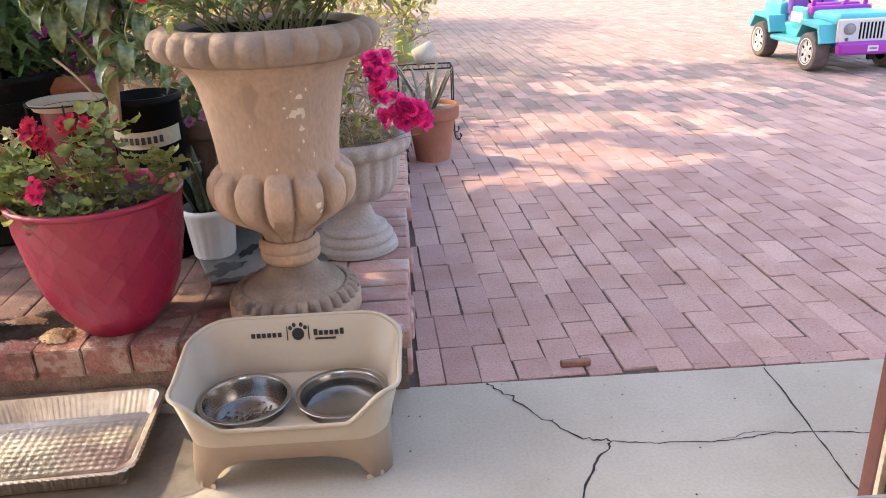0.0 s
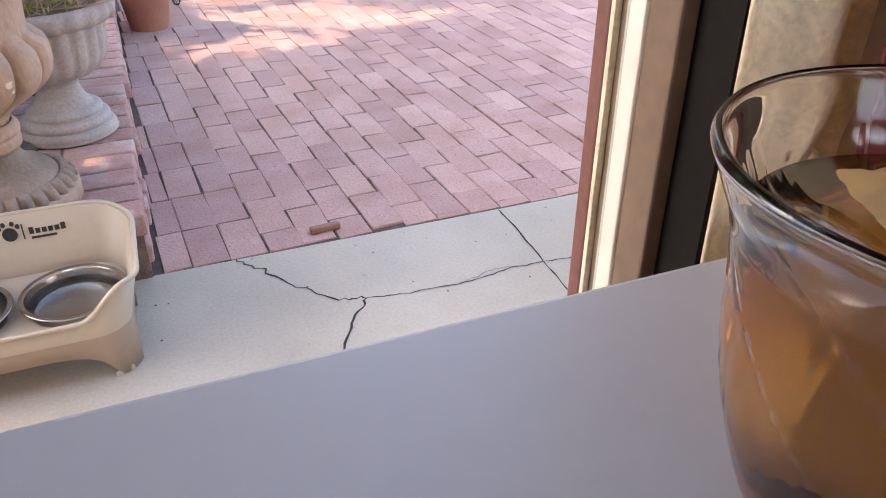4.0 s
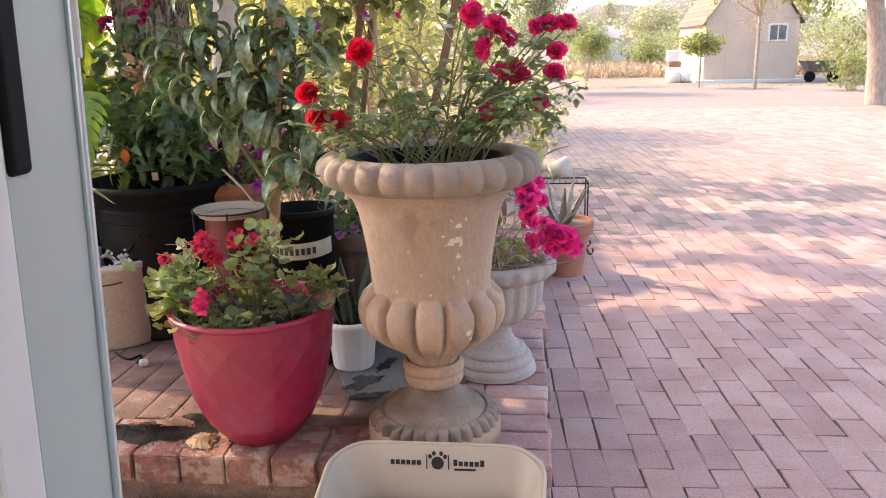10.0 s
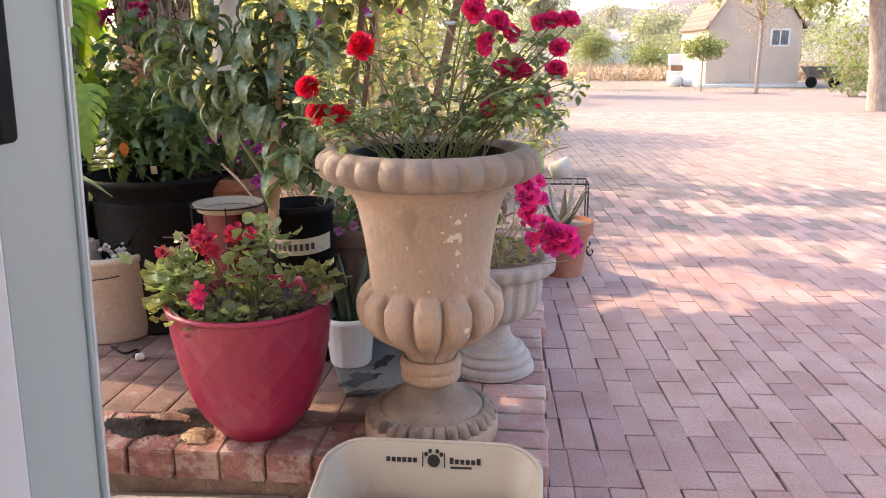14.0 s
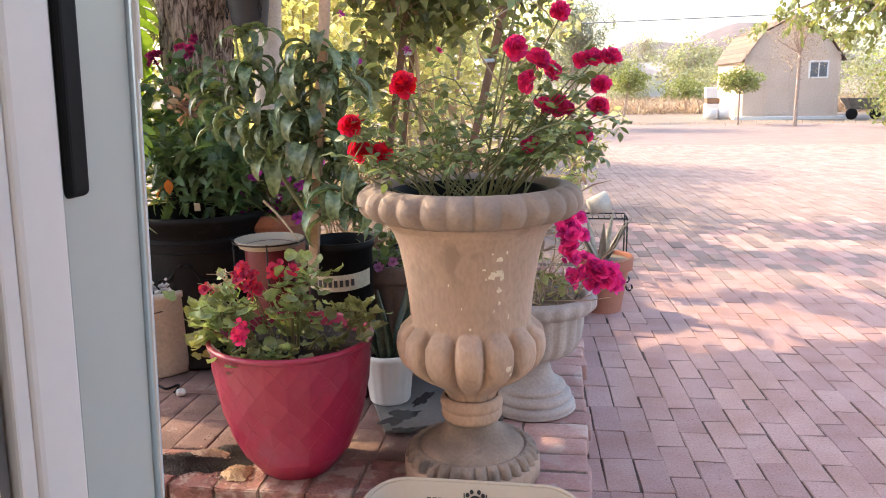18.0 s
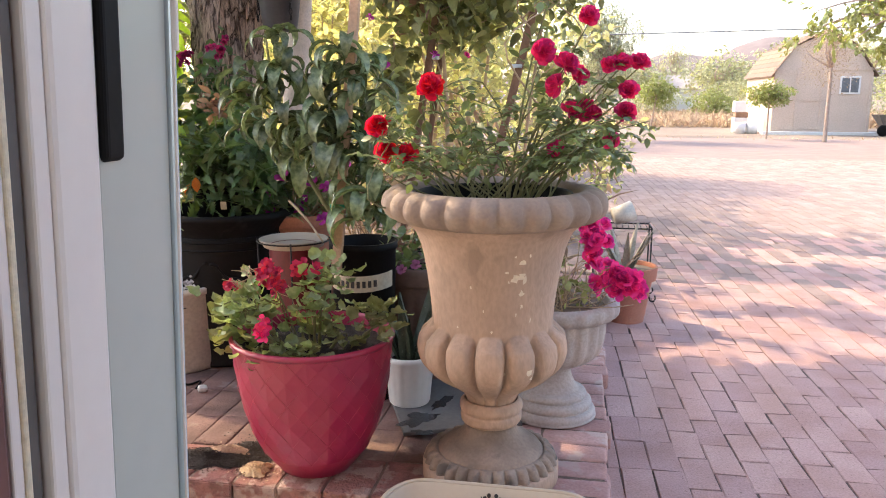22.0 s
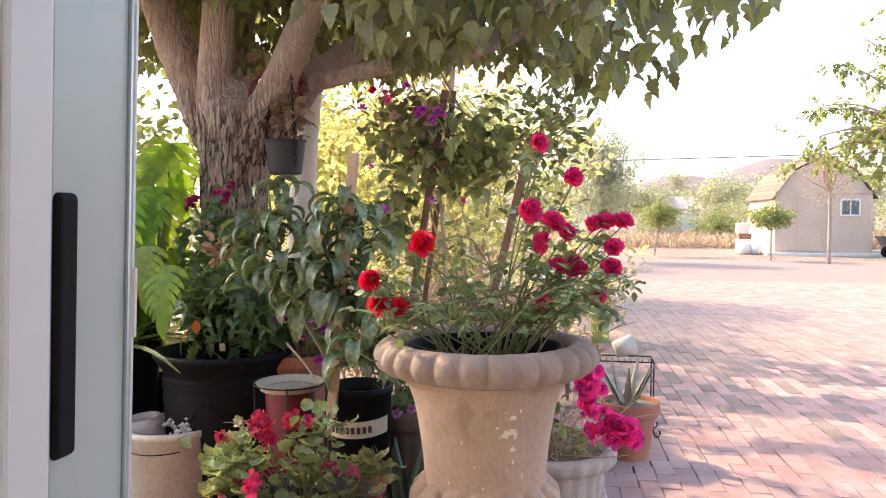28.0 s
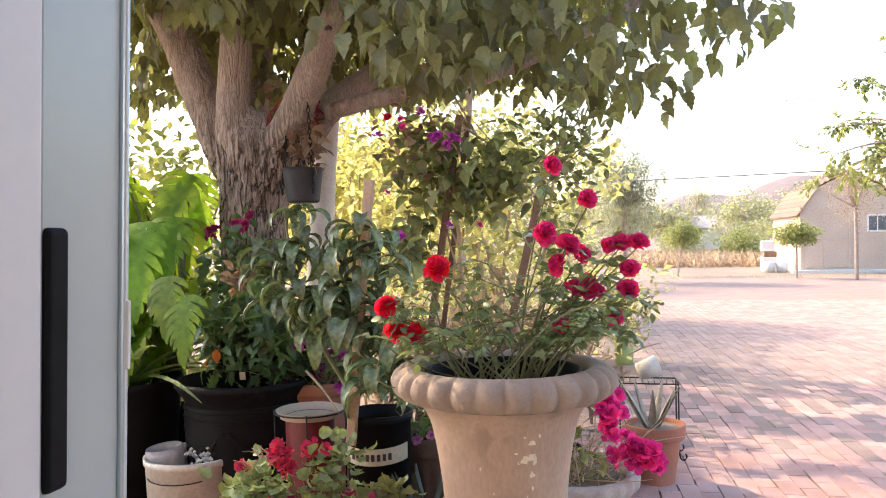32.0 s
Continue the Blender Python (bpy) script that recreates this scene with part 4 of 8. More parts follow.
for i in range(24):
    for j in range(9):
        bx, by = STEP_X - 0.462 - 0.103 * i, STEP_Y + 0.306 + 0.208 * j + (0.01 if i % 2 else 0)
        if bx > -2.4:
            put("brick", TOPB[(i * 3 + j) % 5], step, m=pose(bx, by, STEP_Z - 0.0255 + rng.normal(0, 0.0008), rng.normal(0, 0.3), rng.normal(0, 0.3), rng.normal(0, 0.4)))


# ---- pots and plants on the step ----
URN = (-0.272, 2.11, STEP_Z)
urn = thing("stone_urn", URN, "tall tan cast stone urn with gadrooned bowl and beaded rim", "urn")
body_line = smoothed([(0.064, 0.215), (0.07, 0.232), (0.084, 0.255), (0.112, 0.285), (0.136, 0.32), (0.148, 0.36), (0.154, 0.4), (0.158, 0.43), (0.161, 0.47), (0.167, 0.53), (0.18, 0.61), (0.191, 0.655), (0.208, 0.69), (0.236, 0.714)], 8)
body_z = np.concatenate([np.arange(0.215, 0.47, 0.0035), body_line[body_line[:, 1] > 0.472][:, 1]])
body_line = np.stack([np.interp(body_z, body_line[:, 1], body_line[:, 0]), body_z], 1)
LOBE = smoothed([(0.066, 0.222), (0.078, 0.245), (0.108, 0.268), (0.158, 0.3), (0.187, 0.33), (0.199, 0.362), (0.199, 0.39), (0.192, 0.415), (0.178, 0.44)], 6)


def gadroon(a, z, r):
    """Fourteen full round lobes that swell from the stem and end in round tops under the bowl's neck."""
    w = abs(np.sin(a * 7 + 11.98))
    lobe = np.sqrt(np.clip(1 - (1 - w) ** 2.2, 0, 1)) ** 0.8
    top = 0.388 + 0.052 * lobe
    swell = np.clip((top - z) / 0.03, 0, 1) ** 0.5
    return r + np.clip(np.interp(z, LOBE[:, 1], LOBE[:, 0]) - r, 0, 1) * swell * lobe - 0.006 * swell * (1 - lobe)


def urn_radius(a, z):
    r = np.interp(z, body_line[:, 1], body_line[:, 0])
    return float(gadroon(np.array([a]), z, r)[0])


put("bowl", lathe("bowl", body_line, M_URN, 280, gadroon), urn)
rim_line = smoothed([(0.2, 0.71), (0.232, 0.714), (0.27, 0.726), (0.288, 0.752), (0.281, 0.78), (0.258, 0.796), (0.23, 0.796), (0.21, 0.778), (0.196, 0.74), (0.182, 0.68), (0.165, 0.6)], 5)


def beaded(a, z, r):
    e = np.clip((r - 0.225) / 0.04, 0, 1)
    return r + e * (0.023 * abs(np.sin(a * 13.5 + 0.4)) ** 0.5 - 0.02)


put("rim", lathe("rim", rim_line, M_URN_DARK, 256, beaded), urn, "weathered beaded rim")
put("collar", lathe("collar", smoothed([(0.072, 0.225), (0.078, 0.222), (0.084, 0.213), (0.085, 0.2), (0.08, 0.19), (0.083, 0.182), (0.081, 0.165), (0.07, 0.155)], 5), M_URN, 72), urn)
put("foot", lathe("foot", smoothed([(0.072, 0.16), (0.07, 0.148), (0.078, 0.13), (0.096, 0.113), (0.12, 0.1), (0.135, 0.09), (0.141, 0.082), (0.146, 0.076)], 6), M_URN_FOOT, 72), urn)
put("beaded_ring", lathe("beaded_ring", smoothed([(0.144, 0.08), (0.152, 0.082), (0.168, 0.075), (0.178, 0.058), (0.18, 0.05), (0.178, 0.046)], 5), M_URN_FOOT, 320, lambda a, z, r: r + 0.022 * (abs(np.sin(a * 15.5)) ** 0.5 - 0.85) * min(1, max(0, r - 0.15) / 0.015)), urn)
put("plinth", lathe("plinth", [(0.01, 0.0), (0.182, 0.0), (0.186, 0.004), (0.186, 0.044), (0.182, 0.049), (0.15, 0.05)], M_URN, 72), urn)
put("liner", lathe("liner", smoothed([(0.203, 0.782), (0.198, 0.784), (0.19, 0.77), (0.179, 0.68), (0.162, 0.62)], 4), M_BLACK, 64), urn, "black plastic liner pot")
put("soil", disc("soil", 0.18, 0.69, M_SOIL, 40, 0.012), urn, "dark potting soil")


def chip(a0, z0, w, h):
    """A flake of bare plaster that follows the bowl."""
    ring, rad = [], []
    for j in range(10):
        q = 2 * math.pi * j / 10
        s = rng.uniform(0.45, 1.1)
        a, z = a0 + math.cos(q) * w * s, z0 + math.sin(q) * h * s
        r = urn_radius(a, z) + 0.0012
        ring.append((r * math.cos(a), r * math.sin(a), z))
    put("paint_chip", mesh("paint_chip", ring, [tuple(range(10))], M_CHIP), urn)


A0 = math.atan2(-1, 0)
for da, z, w, h in ((0.5, 0.635, 0.07, 0.009), (0.42, 0.593, 0.08, 0.011), (0.52, 0.598, 0.06, 0.012), (0.56, 0.59, 0.04, 0.014), (0.54, 0.553, 0.05, 0.011), (0.55, 0.52, 0.03, 0.007), (0.3, 0.61, 0.03, 0.005), (0.33, 0.585, 0.02, 0.004), (0.6, 0.65, 0.02, 0.005), (0.1, 0.455, 0.02, 0.006),
                     (0.6, 0.36, 0.05, 0.012), (0.3, 0.35, 0.02, 0.005), (-0.02, 0.51, 0.012, 0.004), (-0.2, 0.57, 0.015, 0.005), (-0.45, 0.46, 0.02, 0.004), (0.72, 0.48, 0.02, 0.008), (0.4, 0.65, 0.02, 0.004), (0.65, 0.34, 0.03, 0.006), (0.47, 0.5, 0.012, 0.006)):
    chip(A0 + da, z, w, h)

# rose bush in the urn
rose = thing("rose_bush", (URN[0], URN[1], STEP_Z + 0.72), "rose bush with crimson and magenta blooms growing in the stone urn", "rose bush")
RO = np.array([URN[0], URN[1], STEP_Z + 0.72])
canes = []
for k in range(40):
    a, s = rng.uniform(0, 6.28), rng.uniform(0.02, 0.15)
    b = np.array([s * math.cos(a), s * math.sin(a), 0.0])
    t = np.array([rng.uniform(-0.3, 0.31), rng.uniform(-0.24, 0.2), rng.uniform(0.08, 0.27)])
    if k % 5 == 0:
        t[2] += 0.1
    mid = b + (t - b) * 0.5 + rng.normal(0, 0.06, 3) + (0, 0, 0.04)
    mid[2] = max(mid[2], 0.05)
    canes.append(bend([b, mid, t, t + rng.normal(0, 0.045, 3)], 0.0026, 0.001, 5))
blooms_r = [(-0.583, 1.129), (-0.564, 1.063), (-0.512, 1.056), (-0.44, 1.229)]
blooms_p = [(-0.143, 1.498), (-0.049, 1.407), (-0.105, 1.285), (-0.075, 1.26), (0.005, 1.283), (0.03, 1.289), (0.075, 1.29), (0.053, 1.225), (0.05, 1.165), (0.022, 1.098), (-0.06, 1.18), (-0.035, 1.16), (-0.121, 1.076), (-0.12, 1.235), (-0.16, 1.32), (-0.09, 1.17)]
rose_at = []
for n, (bx, bz) in enumerate(blooms_r + blooms_p):
    f = 0.955
    at = np.array([0.0 + bx * f, 0.12 + 2.08 * f - 0.03 + rng.normal(0, 0.02), 1.31 - (1.31 - bz) * f]) - RO
    rose_at.append(at)
    canes.append(bend([(at[0] * 0.25, at[1] * 0.3, 0), (at[0] * 0.55, at[1] * 0.6, at[2] * 0.55), at - (0, -0.01, 0.01)], 0.0035, 0.0016, 6))
each("cane", canes, M_TWIG, rose)
for n, at in enumerate(rose_at):
    if n < 4:
        bloom(F_ROSE, at - (0, 0.03, 0), rose, (0.9, 0.88, 0.82, 1.0)[n], (rng.normal(0, 0.15), -0.85, 0.6))
    else:
        bloom(F_PINK, at, rose, rng.uniform(0.52, 0.8), (rng.normal(0, 0.5), -0.7, 0.5 + rng.normal(0, 0.3)))
pl, dr, sz = [], [], []
for n, line in enumerate(canes):
    q = np.array(line)[:, :3]
    for _ in range(11 if n < 40 else 7):
        c = q[rng.integers(max(1, len(q) // 4), len(q))] + rng.normal(0, 0.014, 3)
        if c[2] < 0.12:
            continue
        d = rng.normal(0, 1, 3) * (1, 1, 0.6) + (0, 0, -0.25)
        d /= np.linalg.norm(d)
        side = np.cross(d, (0, 0, 1.0)) + rng.normal(0, 0.15, 3)
        u = rng.uniform(0.018, 0.034)
        for o, e in ((0.0, d), (-0.4, d * 0.55 + side), (-0.4, d * 0.55 - side), (-1.1, d * 0.45 + side), (-1.1, d * 0.45 - side))[: rng.choice((3, 5))]:
            pl.append(c + d * u * (1.1 + o)), dr.append(e), sz.append(u * rng.uniform(0.8, 1.1))
put("leaves", foliage("leaves", OVATE, pl, dr, sz, M_LEAF_ROSE), rose, kind="stuff")

# red pot and geranium
RP = (-0.765, 2.085, STEP_Z)
red = thing("red_planter", RP, "glossy red faceted plastic planter with a raised diamond pattern", "planter")


def quilted_shell(name, rows=6, around_n=12, height=0.375):
    """A pot wall of flat diamond facets, each raised to a blunt point."""
    line = smoothed([(0.1, 0.0), (0.13, 0.028), (0.171, 0.105), (0.199, 0.2), (0.214, 0.29), (0.221, 0.375)], 14)

    def at(i, j, lift=0.0):
        z = height * min(max(j, 0), rows) / rows
        r = np.interp(z, line[:, 1], line[:, 0]) + lift
        a = 2 * math.pi * i / around_n
        return (r * math.cos(a), r * math.sin(a), z)

    v, f, known, ridges = [], [], {}, []

    def corner(i2, j, lift=0.0):
        key = (i2 % (2 * around_n), min(max(j, 0), rows), lift != 0.0)
        if key not in known:
            known[key] = len(v)
            v.append(at(i2 / 2, j, lift))
        return known[key]

    for j in range(rows + 1):
        for i in range(around_n):
            c = 2 * i + j % 2
            sag = np.interp(height * j / rows, line[:, 1], line[:, 0]) * (1 - math.cos(math.pi / around_n))
            k = corner(c, j, -0.5 * sag)
            if 0 < j < rows:
                ridges += [[(*at(c / 2, j), 0.0005), (*at((c + e) / 2, j + 1), 0.0005)] for e in (-1, 1)]
            ring = [corner(c - 1, j), corner(c, j - 1), corner(c + 1, j), corner(c, j + 1)]
            quads = [(0, 1), (1, 2), (2, 3), (3, 0)]
            f += [(k, ring[p], ring[q]) for p, q in quads if not (j == 0 and 1 in (p, q)) and not (j == rows and 3 in (p, q))]
    return mesh(name, v, f, M_RED, False), ridges


pot_mesh, ridges = quilted_shell("shell")
put("shell", pot_mesh, red)
put("diamond_ridges", tubes("diamond_ridges", ridges, material("scuffed_red_plastic", (0.5, 0.09, 0.11), (0.32, 0.02, 0.055), 0.5, scale=30, bump=0.05), 4), red, "fine scuffed diamond ridges")
put("lip", lathe("lip", smoothed([(0.219, 0.371), (0.225, 0.377), (0.225, 0.384), (0.219, 0.387), (0.213, 0.382), (0.206, 0.33), (0.176, 0.26)], 4), M_RED, 72), red)
part("care_tag", box(0.06, 0.0015, 0.022, (0, 0, 0), 0.0, pose(-0.165, -0.13, 0.372, -35, 12, -40)), M_GREYURN, red, "pale plastic plant tag")
put("base", lathe("base", [(0.005, 0.001), (0.1, 0.001), (0.1, 0.004)], M_RED, 40), red)
put("soil", disc("soil", 0.206, 0.348, M_SOIL, 36, 0.014), red, "dark soil")
F_GER = flower_mesh("geranium_floret", material("geranium_petal", (0.5, 0.025, 0.1), (0.36, 0.014, 0.065), 0.65, bump=0.05, island=0.35, transl=0.25), 2, 5, 0.017)
F_GERP = flower_mesh("geranium_pink_floret", M_PINKROSE, 2, 5, 0.017)
ger = thing("geranium", (RP[0], RP[1], STEP_Z + 0.33), "sprawling geranium with scalloped leaves and red flower heads", "geranium")
M_LEAF_OLD = material("faded_geranium_leaf", (0.22, 0.235, 0.12), (0.15, 0.17, 0.08), 0.7, scale=20, bump=0.15, island=0.3, transl=0.25)


def scalloped(seed):
    """A round leaf, cupped and frilled, with a notch at its stalk."""
    r = np.random.default_rng(seed)
    v, f, n = [(0.42, 0, -0.03)], [], 22
    for ring_r in (0.55, 1.0):
        for k in range(n):
            a = 2 * math.pi * k / n
            q = 0.5 * ring_r * (1 + (0.06 * math.cos(8 * a) if ring_r == 1.0 else 0)) * (1 - 0.25 * math.exp(-(((a - math.pi) / 0.3) ** 2)))
            v.append((0.42 + q * math.cos(a), q * math.sin(a), 0.28 * q * q * 4 * (0.6 + 0.4 * math.sin(2 * a + seed)) + (0.05 * math.sin(5 * a + seed) if ring_r == 1.0 else 0) + r.normal(0, 0.012)))
    f += [(0, 1 + k, 1 + (k + 1) % n) for k in range(n)]
    f += [(1 + k, 1 + n + k, 1 + n + (k + 1) % n, 1 + (k + 1) % n) for k in range(n)]
    return np.array(v), f


# clusters: centre, half widths, leaves, leaf size, whether faded
CLUSTERS = (((-0.19, -0.04, 0.115), (0.065, 0.09, 0.055), 34, 0.05, 0), ((-0.14, -0.1, 0.15), (0.05, 0.06, 0.045), 18, 0.048, 0), ((-0.235, -0.05, 0.06), (0.03, 0.05, 0.03), 7, 0.045, 1),
            ((0.055, -0.05, 0.215), (0.05, 0.05, 0.045), 26, 0.042, 0), ((0.03, -0.06, 0.15), (0.04, 0.05, 0.04), 9, 0.04, 0), ((0.195, -0.02, 0.115), (0.045, 0.06, 0.045), 22, 0.042, 1),
            ((-0.02, -0.15, 0.03), (0.055, 0.035, 0.03), 20, 0.04, 0), ((0.04, -0.13, 0.05), (0.05, 0.04, 0.03), 12, 0.036, 1), ((-0.1, -0.12, 0.05), (0.05, 0.05, 0.03), 9, 0.04, 0),
            ((-0.02, -0.02, 0.1), (0.07, 0.07, 0.04), 16, 0.042, 0), ((0.1, -0.06, 0.08), (0.06, 0.06, 0.05), 12, 0.04, 1))
gl, sets = [], {0: ([], [], []), 1: ([], [], [])}
for c, half, n, size, faded in CLUSTERS:
    base = np.array([c[0] * 0.45, c[1] * 0.45, 0.0])
    gl.append(bend([base, base * 0.4 + np.array(c) * 0.6 + rng.normal(0, 0.012, 3), np.array(c) - (0, 0, 0.01)], 0.0055, 0.003, 5))
    for k in range(n * 2):
        o = rng.normal(0, 0.55, 3)
        at = np.array(c) + o * half
        d = np.array([o[0] + rng.normal(0, 0.35), o[1] - 0.35 + rng.normal(0, 0.35), 0.12 + 0.4 * o[2] + rng.normal(0, 0.25)])
        gp, gd, gs = sets[faded if rng.random() > 0.12 else 1 - faded]
        gp.append(at), gd.append(d), gs.append(size * rng.uniform(0.5, 1.02))
        if k % 5 == 0:
            gl.append(bend([np.array(c) * 0.75 + base * 0.25, (np.array(c) + at) / 2 + (0, 0, 0.008), at], 0.0022, 0.0014, 4))
heads = [((-0.1, -0.07, 0.232), 10, F_GER), ((-0.075, -0.08, 0.215), 5, F_GER), ((-0.06, -0.09, 0.185), 3, F_GER), ((0.0, -0.07, 0.252), 6, F_GER), ((-0.2, -0.07, 0.195), 4, F_GER), ((-0.085, -0.155, 0.1), 7, F_GERP)]
for at, _, _ in heads:
    gl.append(bend([(at[0] * 0.3, at[1] * 0.3, 0), (at[0] * 0.7, at[1] * 0.7, at[2] * 0.6), at], 0.0025, 0.0018, 5))
each("stem", gl, M_TWIG, ger)
put("leaves", foliage("leaves", scalloped(1), *sets[0], M_LEAF_GER), ger, kind="stuff")
put("faded_leaves", foliage("faded_leaves", scalloped(2), *sets[1], M_LEAF_OLD), ger, "faded yellowing leaves", kind="stuff")
for at, n, me in heads:
    bunch(me, at, ger, n, 0.014, 0.95)
dry = []
for cx, cz in ((-0.145, 0.245), (-0.17, 0.215), (-0.03, 0.2), (0.02, 0.19)):
    dry.append(bend([(cx * 0.4, -0.02, 0.06), (cx * 0.8, -0.05, cz * 0.6), (cx, -0.07, cz - 0.03)], 0.0018, 0.0014, 4))
    dry += [bend([(cx, -0.07, cz - 0.03), (cx + rng.normal(0, 0.012), -0.07 + rng.normal(0, 0.012), cz - 0.012), (cx + rng.normal(0, 0.02), -0.07 + rng.normal(0, 0.02), cz)], 0.0011, 0.0009, 3) for _ in range(9)]
each("dry_stalk", dry, M_DRYTWIG, ger, 4)

# spilt soil and grain beside the planter
def heap(name, heaps, grain, count, mat, label, category):
    """Low spilt mounds with an uneven edge, strewn with fine grains."""
    v, f = [], []
    for cx, cy, wx, wy, h in heaps:
        base, rings, segs = len(v), 9, 44
        v.append((cx, cy, STEP_Z + 0.003 + h))
        for i in range(1, rings + 1):
            for j in range(segs):
                a = 2 * math.pi * j / segs
                e = 1 + 0.5 * noise.noise((math.cos(a) * 1.6 + cx * 9, math.sin(a) * 1.6, cy)) + 0.25 * noise.noise((math.cos(a) * 5, math.sin(a) * 5 + cx * 9, 2.0))
                q = i / rings
                x, y = cx + wx * q * e * math.cos(a), cy + wy * q * e * math.sin(a)
                v.append((x, y, STEP_Z + 0.001 + h * (1 - q * q) + (0.25 * h * noise.noise((x * 90, y * 90, 0)) if i < rings else 0)))
        f += [(base, base + 1 + j, base + 1 + (j + 1) % segs) for j in range(segs)]
        for i in range(rings - 1):
            for j in range(segs):
                a0, b0 = base + 1 + i * segs + j, base + 1 + i * segs + (j + 1) % segs
                f.append((a0, a0 + segs, b0 + segs, b0))
        for i in range(count):
            a, r = rng.uniform(0, 6.28), abs(rng.normal(0, 0.8))
            c = np.array([cx + wx * r * math.cos(a), cy + wy * r * math.sin(a), STEP_Z + 0.003 + h * max(0, 1 - r * r)])
            k = len(v)
            v += [tuple(c + np.array(o) * grain * rng.uniform(0.4, 1.3)) for o in ((1, 0.2, 0), (-0.6, 0.8, 0), (-0.5, -0.9, 0), (0.1, 0, 0.7))]
            f += [(k, k + 1, k + 3), (k + 1, k + 2, k + 3), (k + 2, k, k + 3)]
    return tagged(new(name, mesh(name, v, f, mat)), label, category, kind="stuff")


heap("spilt_soil", ((-1.07, 2.05, 0.15, 0.06, 0.014), (-0.97, 2.1, 0.08, 0.09, 0.01), (-0.86, 2.27, 0.05, 0.03, 0.004)), 0.0035, 650, M_SOIL, "dark soil spilt on the brick step", "soil")
heap("spilt_grain", ((-1.03, 2.085, 0.075, 0.032, 0.024), (-0.915, 2.0, 0.045, 0.04, 0.022)), 0.0032, 380, M_GRAIN, "golden grain spilt beside the red planter", "grain")
pebble = tagged(part("pebble", box(0.034, 0.028, 0.024, (0, 0, 0), 0.01, None, 3), M_STONE, None, m=pose(-1.34, 2.52, STEP_Z + 0.012, 10, 5, 30)), "small pale pebble on the brick step", "pebble")

# white fluted pot with a haworthia
wp = thing("white_pot", (-0.598, 2.54, STEP_Z + 0.015), "small white fluted plastic pot", "pot")
wp.scale = (1.1, 1.1, 1.25)
put("shell", lathe("shell", [(0.003, 0.0), (0.058, 0.0), (0.0605, 0.004), (0.074, 0.118), (0.077, 0.12), (0.079, 0.136), (0.074, 0.137), (0.071, 0.12), (0.066, 0.1)], M_WHITE, 112, lambda a, z, r: r + (0.0022 * abs(np.sin(a * 8)) if 0.004 <= z < 0.119 else 0.001) if r > 0.055 else np.full(len(a), r)), wp)
put("soil", disc("soil", 0.068, 0.112, M_SOIL, 24, 0.006), wp)


def spiky(name, at, label, category, mat, leaves, length, width, lean=0.5):
    ob = thing(name, at, label, category)
    v, f = leaf((0.6 * width, width, 0.95 * width, 0.75 * width, 0.4 * width, 0.01), 0.1, -0.7)
    v = np.concatenate([v, v * (1, 0.8, 1) - (0, 0, 0.5 * width)])
    n = len(v) // 2
    f = f + [tuple(i + n for i in reversed(q)) for q in f]
    me = mesh("leaf", v, f, mat)
    for k in range(leaves):
        a = 2.4 * k + rng.uniform(-0.2, 0.2)
        up = 1.1 + 1.5 * rng.random()
        d = np.array([[math.cos(a) * lean, math.sin(a) * lean, up * 0.5]])
        m = Matrix(frames(d, 0.0)[0].tolist()).to_4x4()
        put("leaf", me, ob, m=Matrix.Translation((0.012 * math.cos(a), 0.012 * math.sin(a), 0)) @ m @ Matrix.Scale(length * rng.uniform(0.7, 1.15), 4))
    return ob


spiky("haworthia", (-0.598, 2.54, STEP_Z + 0.155), "dark pointed succulent in the white pot", "succulent", M_ALOE, 13, 0.24, 0.09, 0.35)

# grey urn with dried bougainvillea
GU = (-0.125, 2.575, STEP_Z)
gu = thing("grey_urn", GU, "weathered grey cast stone pedestal urn with a fluted bowl", "urn")
put("pedestal", lathe("pedestal", smoothed([(0.01, 0.0), (0.134, 0.0), (0.141, 0.008), (0.142, 0.018), (0.136, 0.028), (0.127, 0.031), (0.126, 0.034), (0.13, 0.041), (0.128, 0.052), (0.12, 0.059), (0.11, 0.061), (0.109, 0.065), (0.112, 0.071), (0.109, 0.08), (0.1, 0.086), (0.086, 0.091), (0.073, 0.108), (0.063, 0.132), (0.06, 0.15), (0.066, 0.164), (0.078, 0.176)], 3), M_GREYURN, 96), gu)
put("bowl", lathe("bowl", smoothed([(0.075, 0.172), (0.12, 0.19), (0.15, 0.22), (0.163, 0.26), (0.168, 0.335)], 5), M_GREYURN, 128, lambda a, z, r: r * (1 - 0.05 * (abs(np.sin(a * 10)) ** 4) * min(1, (z - 0.17) / 0.05))), gu)
put("rim", lathe("rim", smoothed([(0.165, 0.333), (0.188, 0.338), (0.203, 0.355), (0.203, 0.378), (0.19, 0.39), (0.172, 0.388), (0.165, 0.37), (0.155, 0.33)], 4), M_GREYURN, 128, lambda a, z, r: r + 0.004 * np.sin(a * 22) * (r > 0.18)), gu)
put("soil", disc("soil", 0.168, 0.365, M_DIRT, 32, 0.012), gu)
bg = thing("pink_bougainvillea", (GU[0], GU[1], STEP_Z + 0.37), "half-dry bougainvillea with hot pink clusters in the grey urn", "bougainvillea")
tw = []
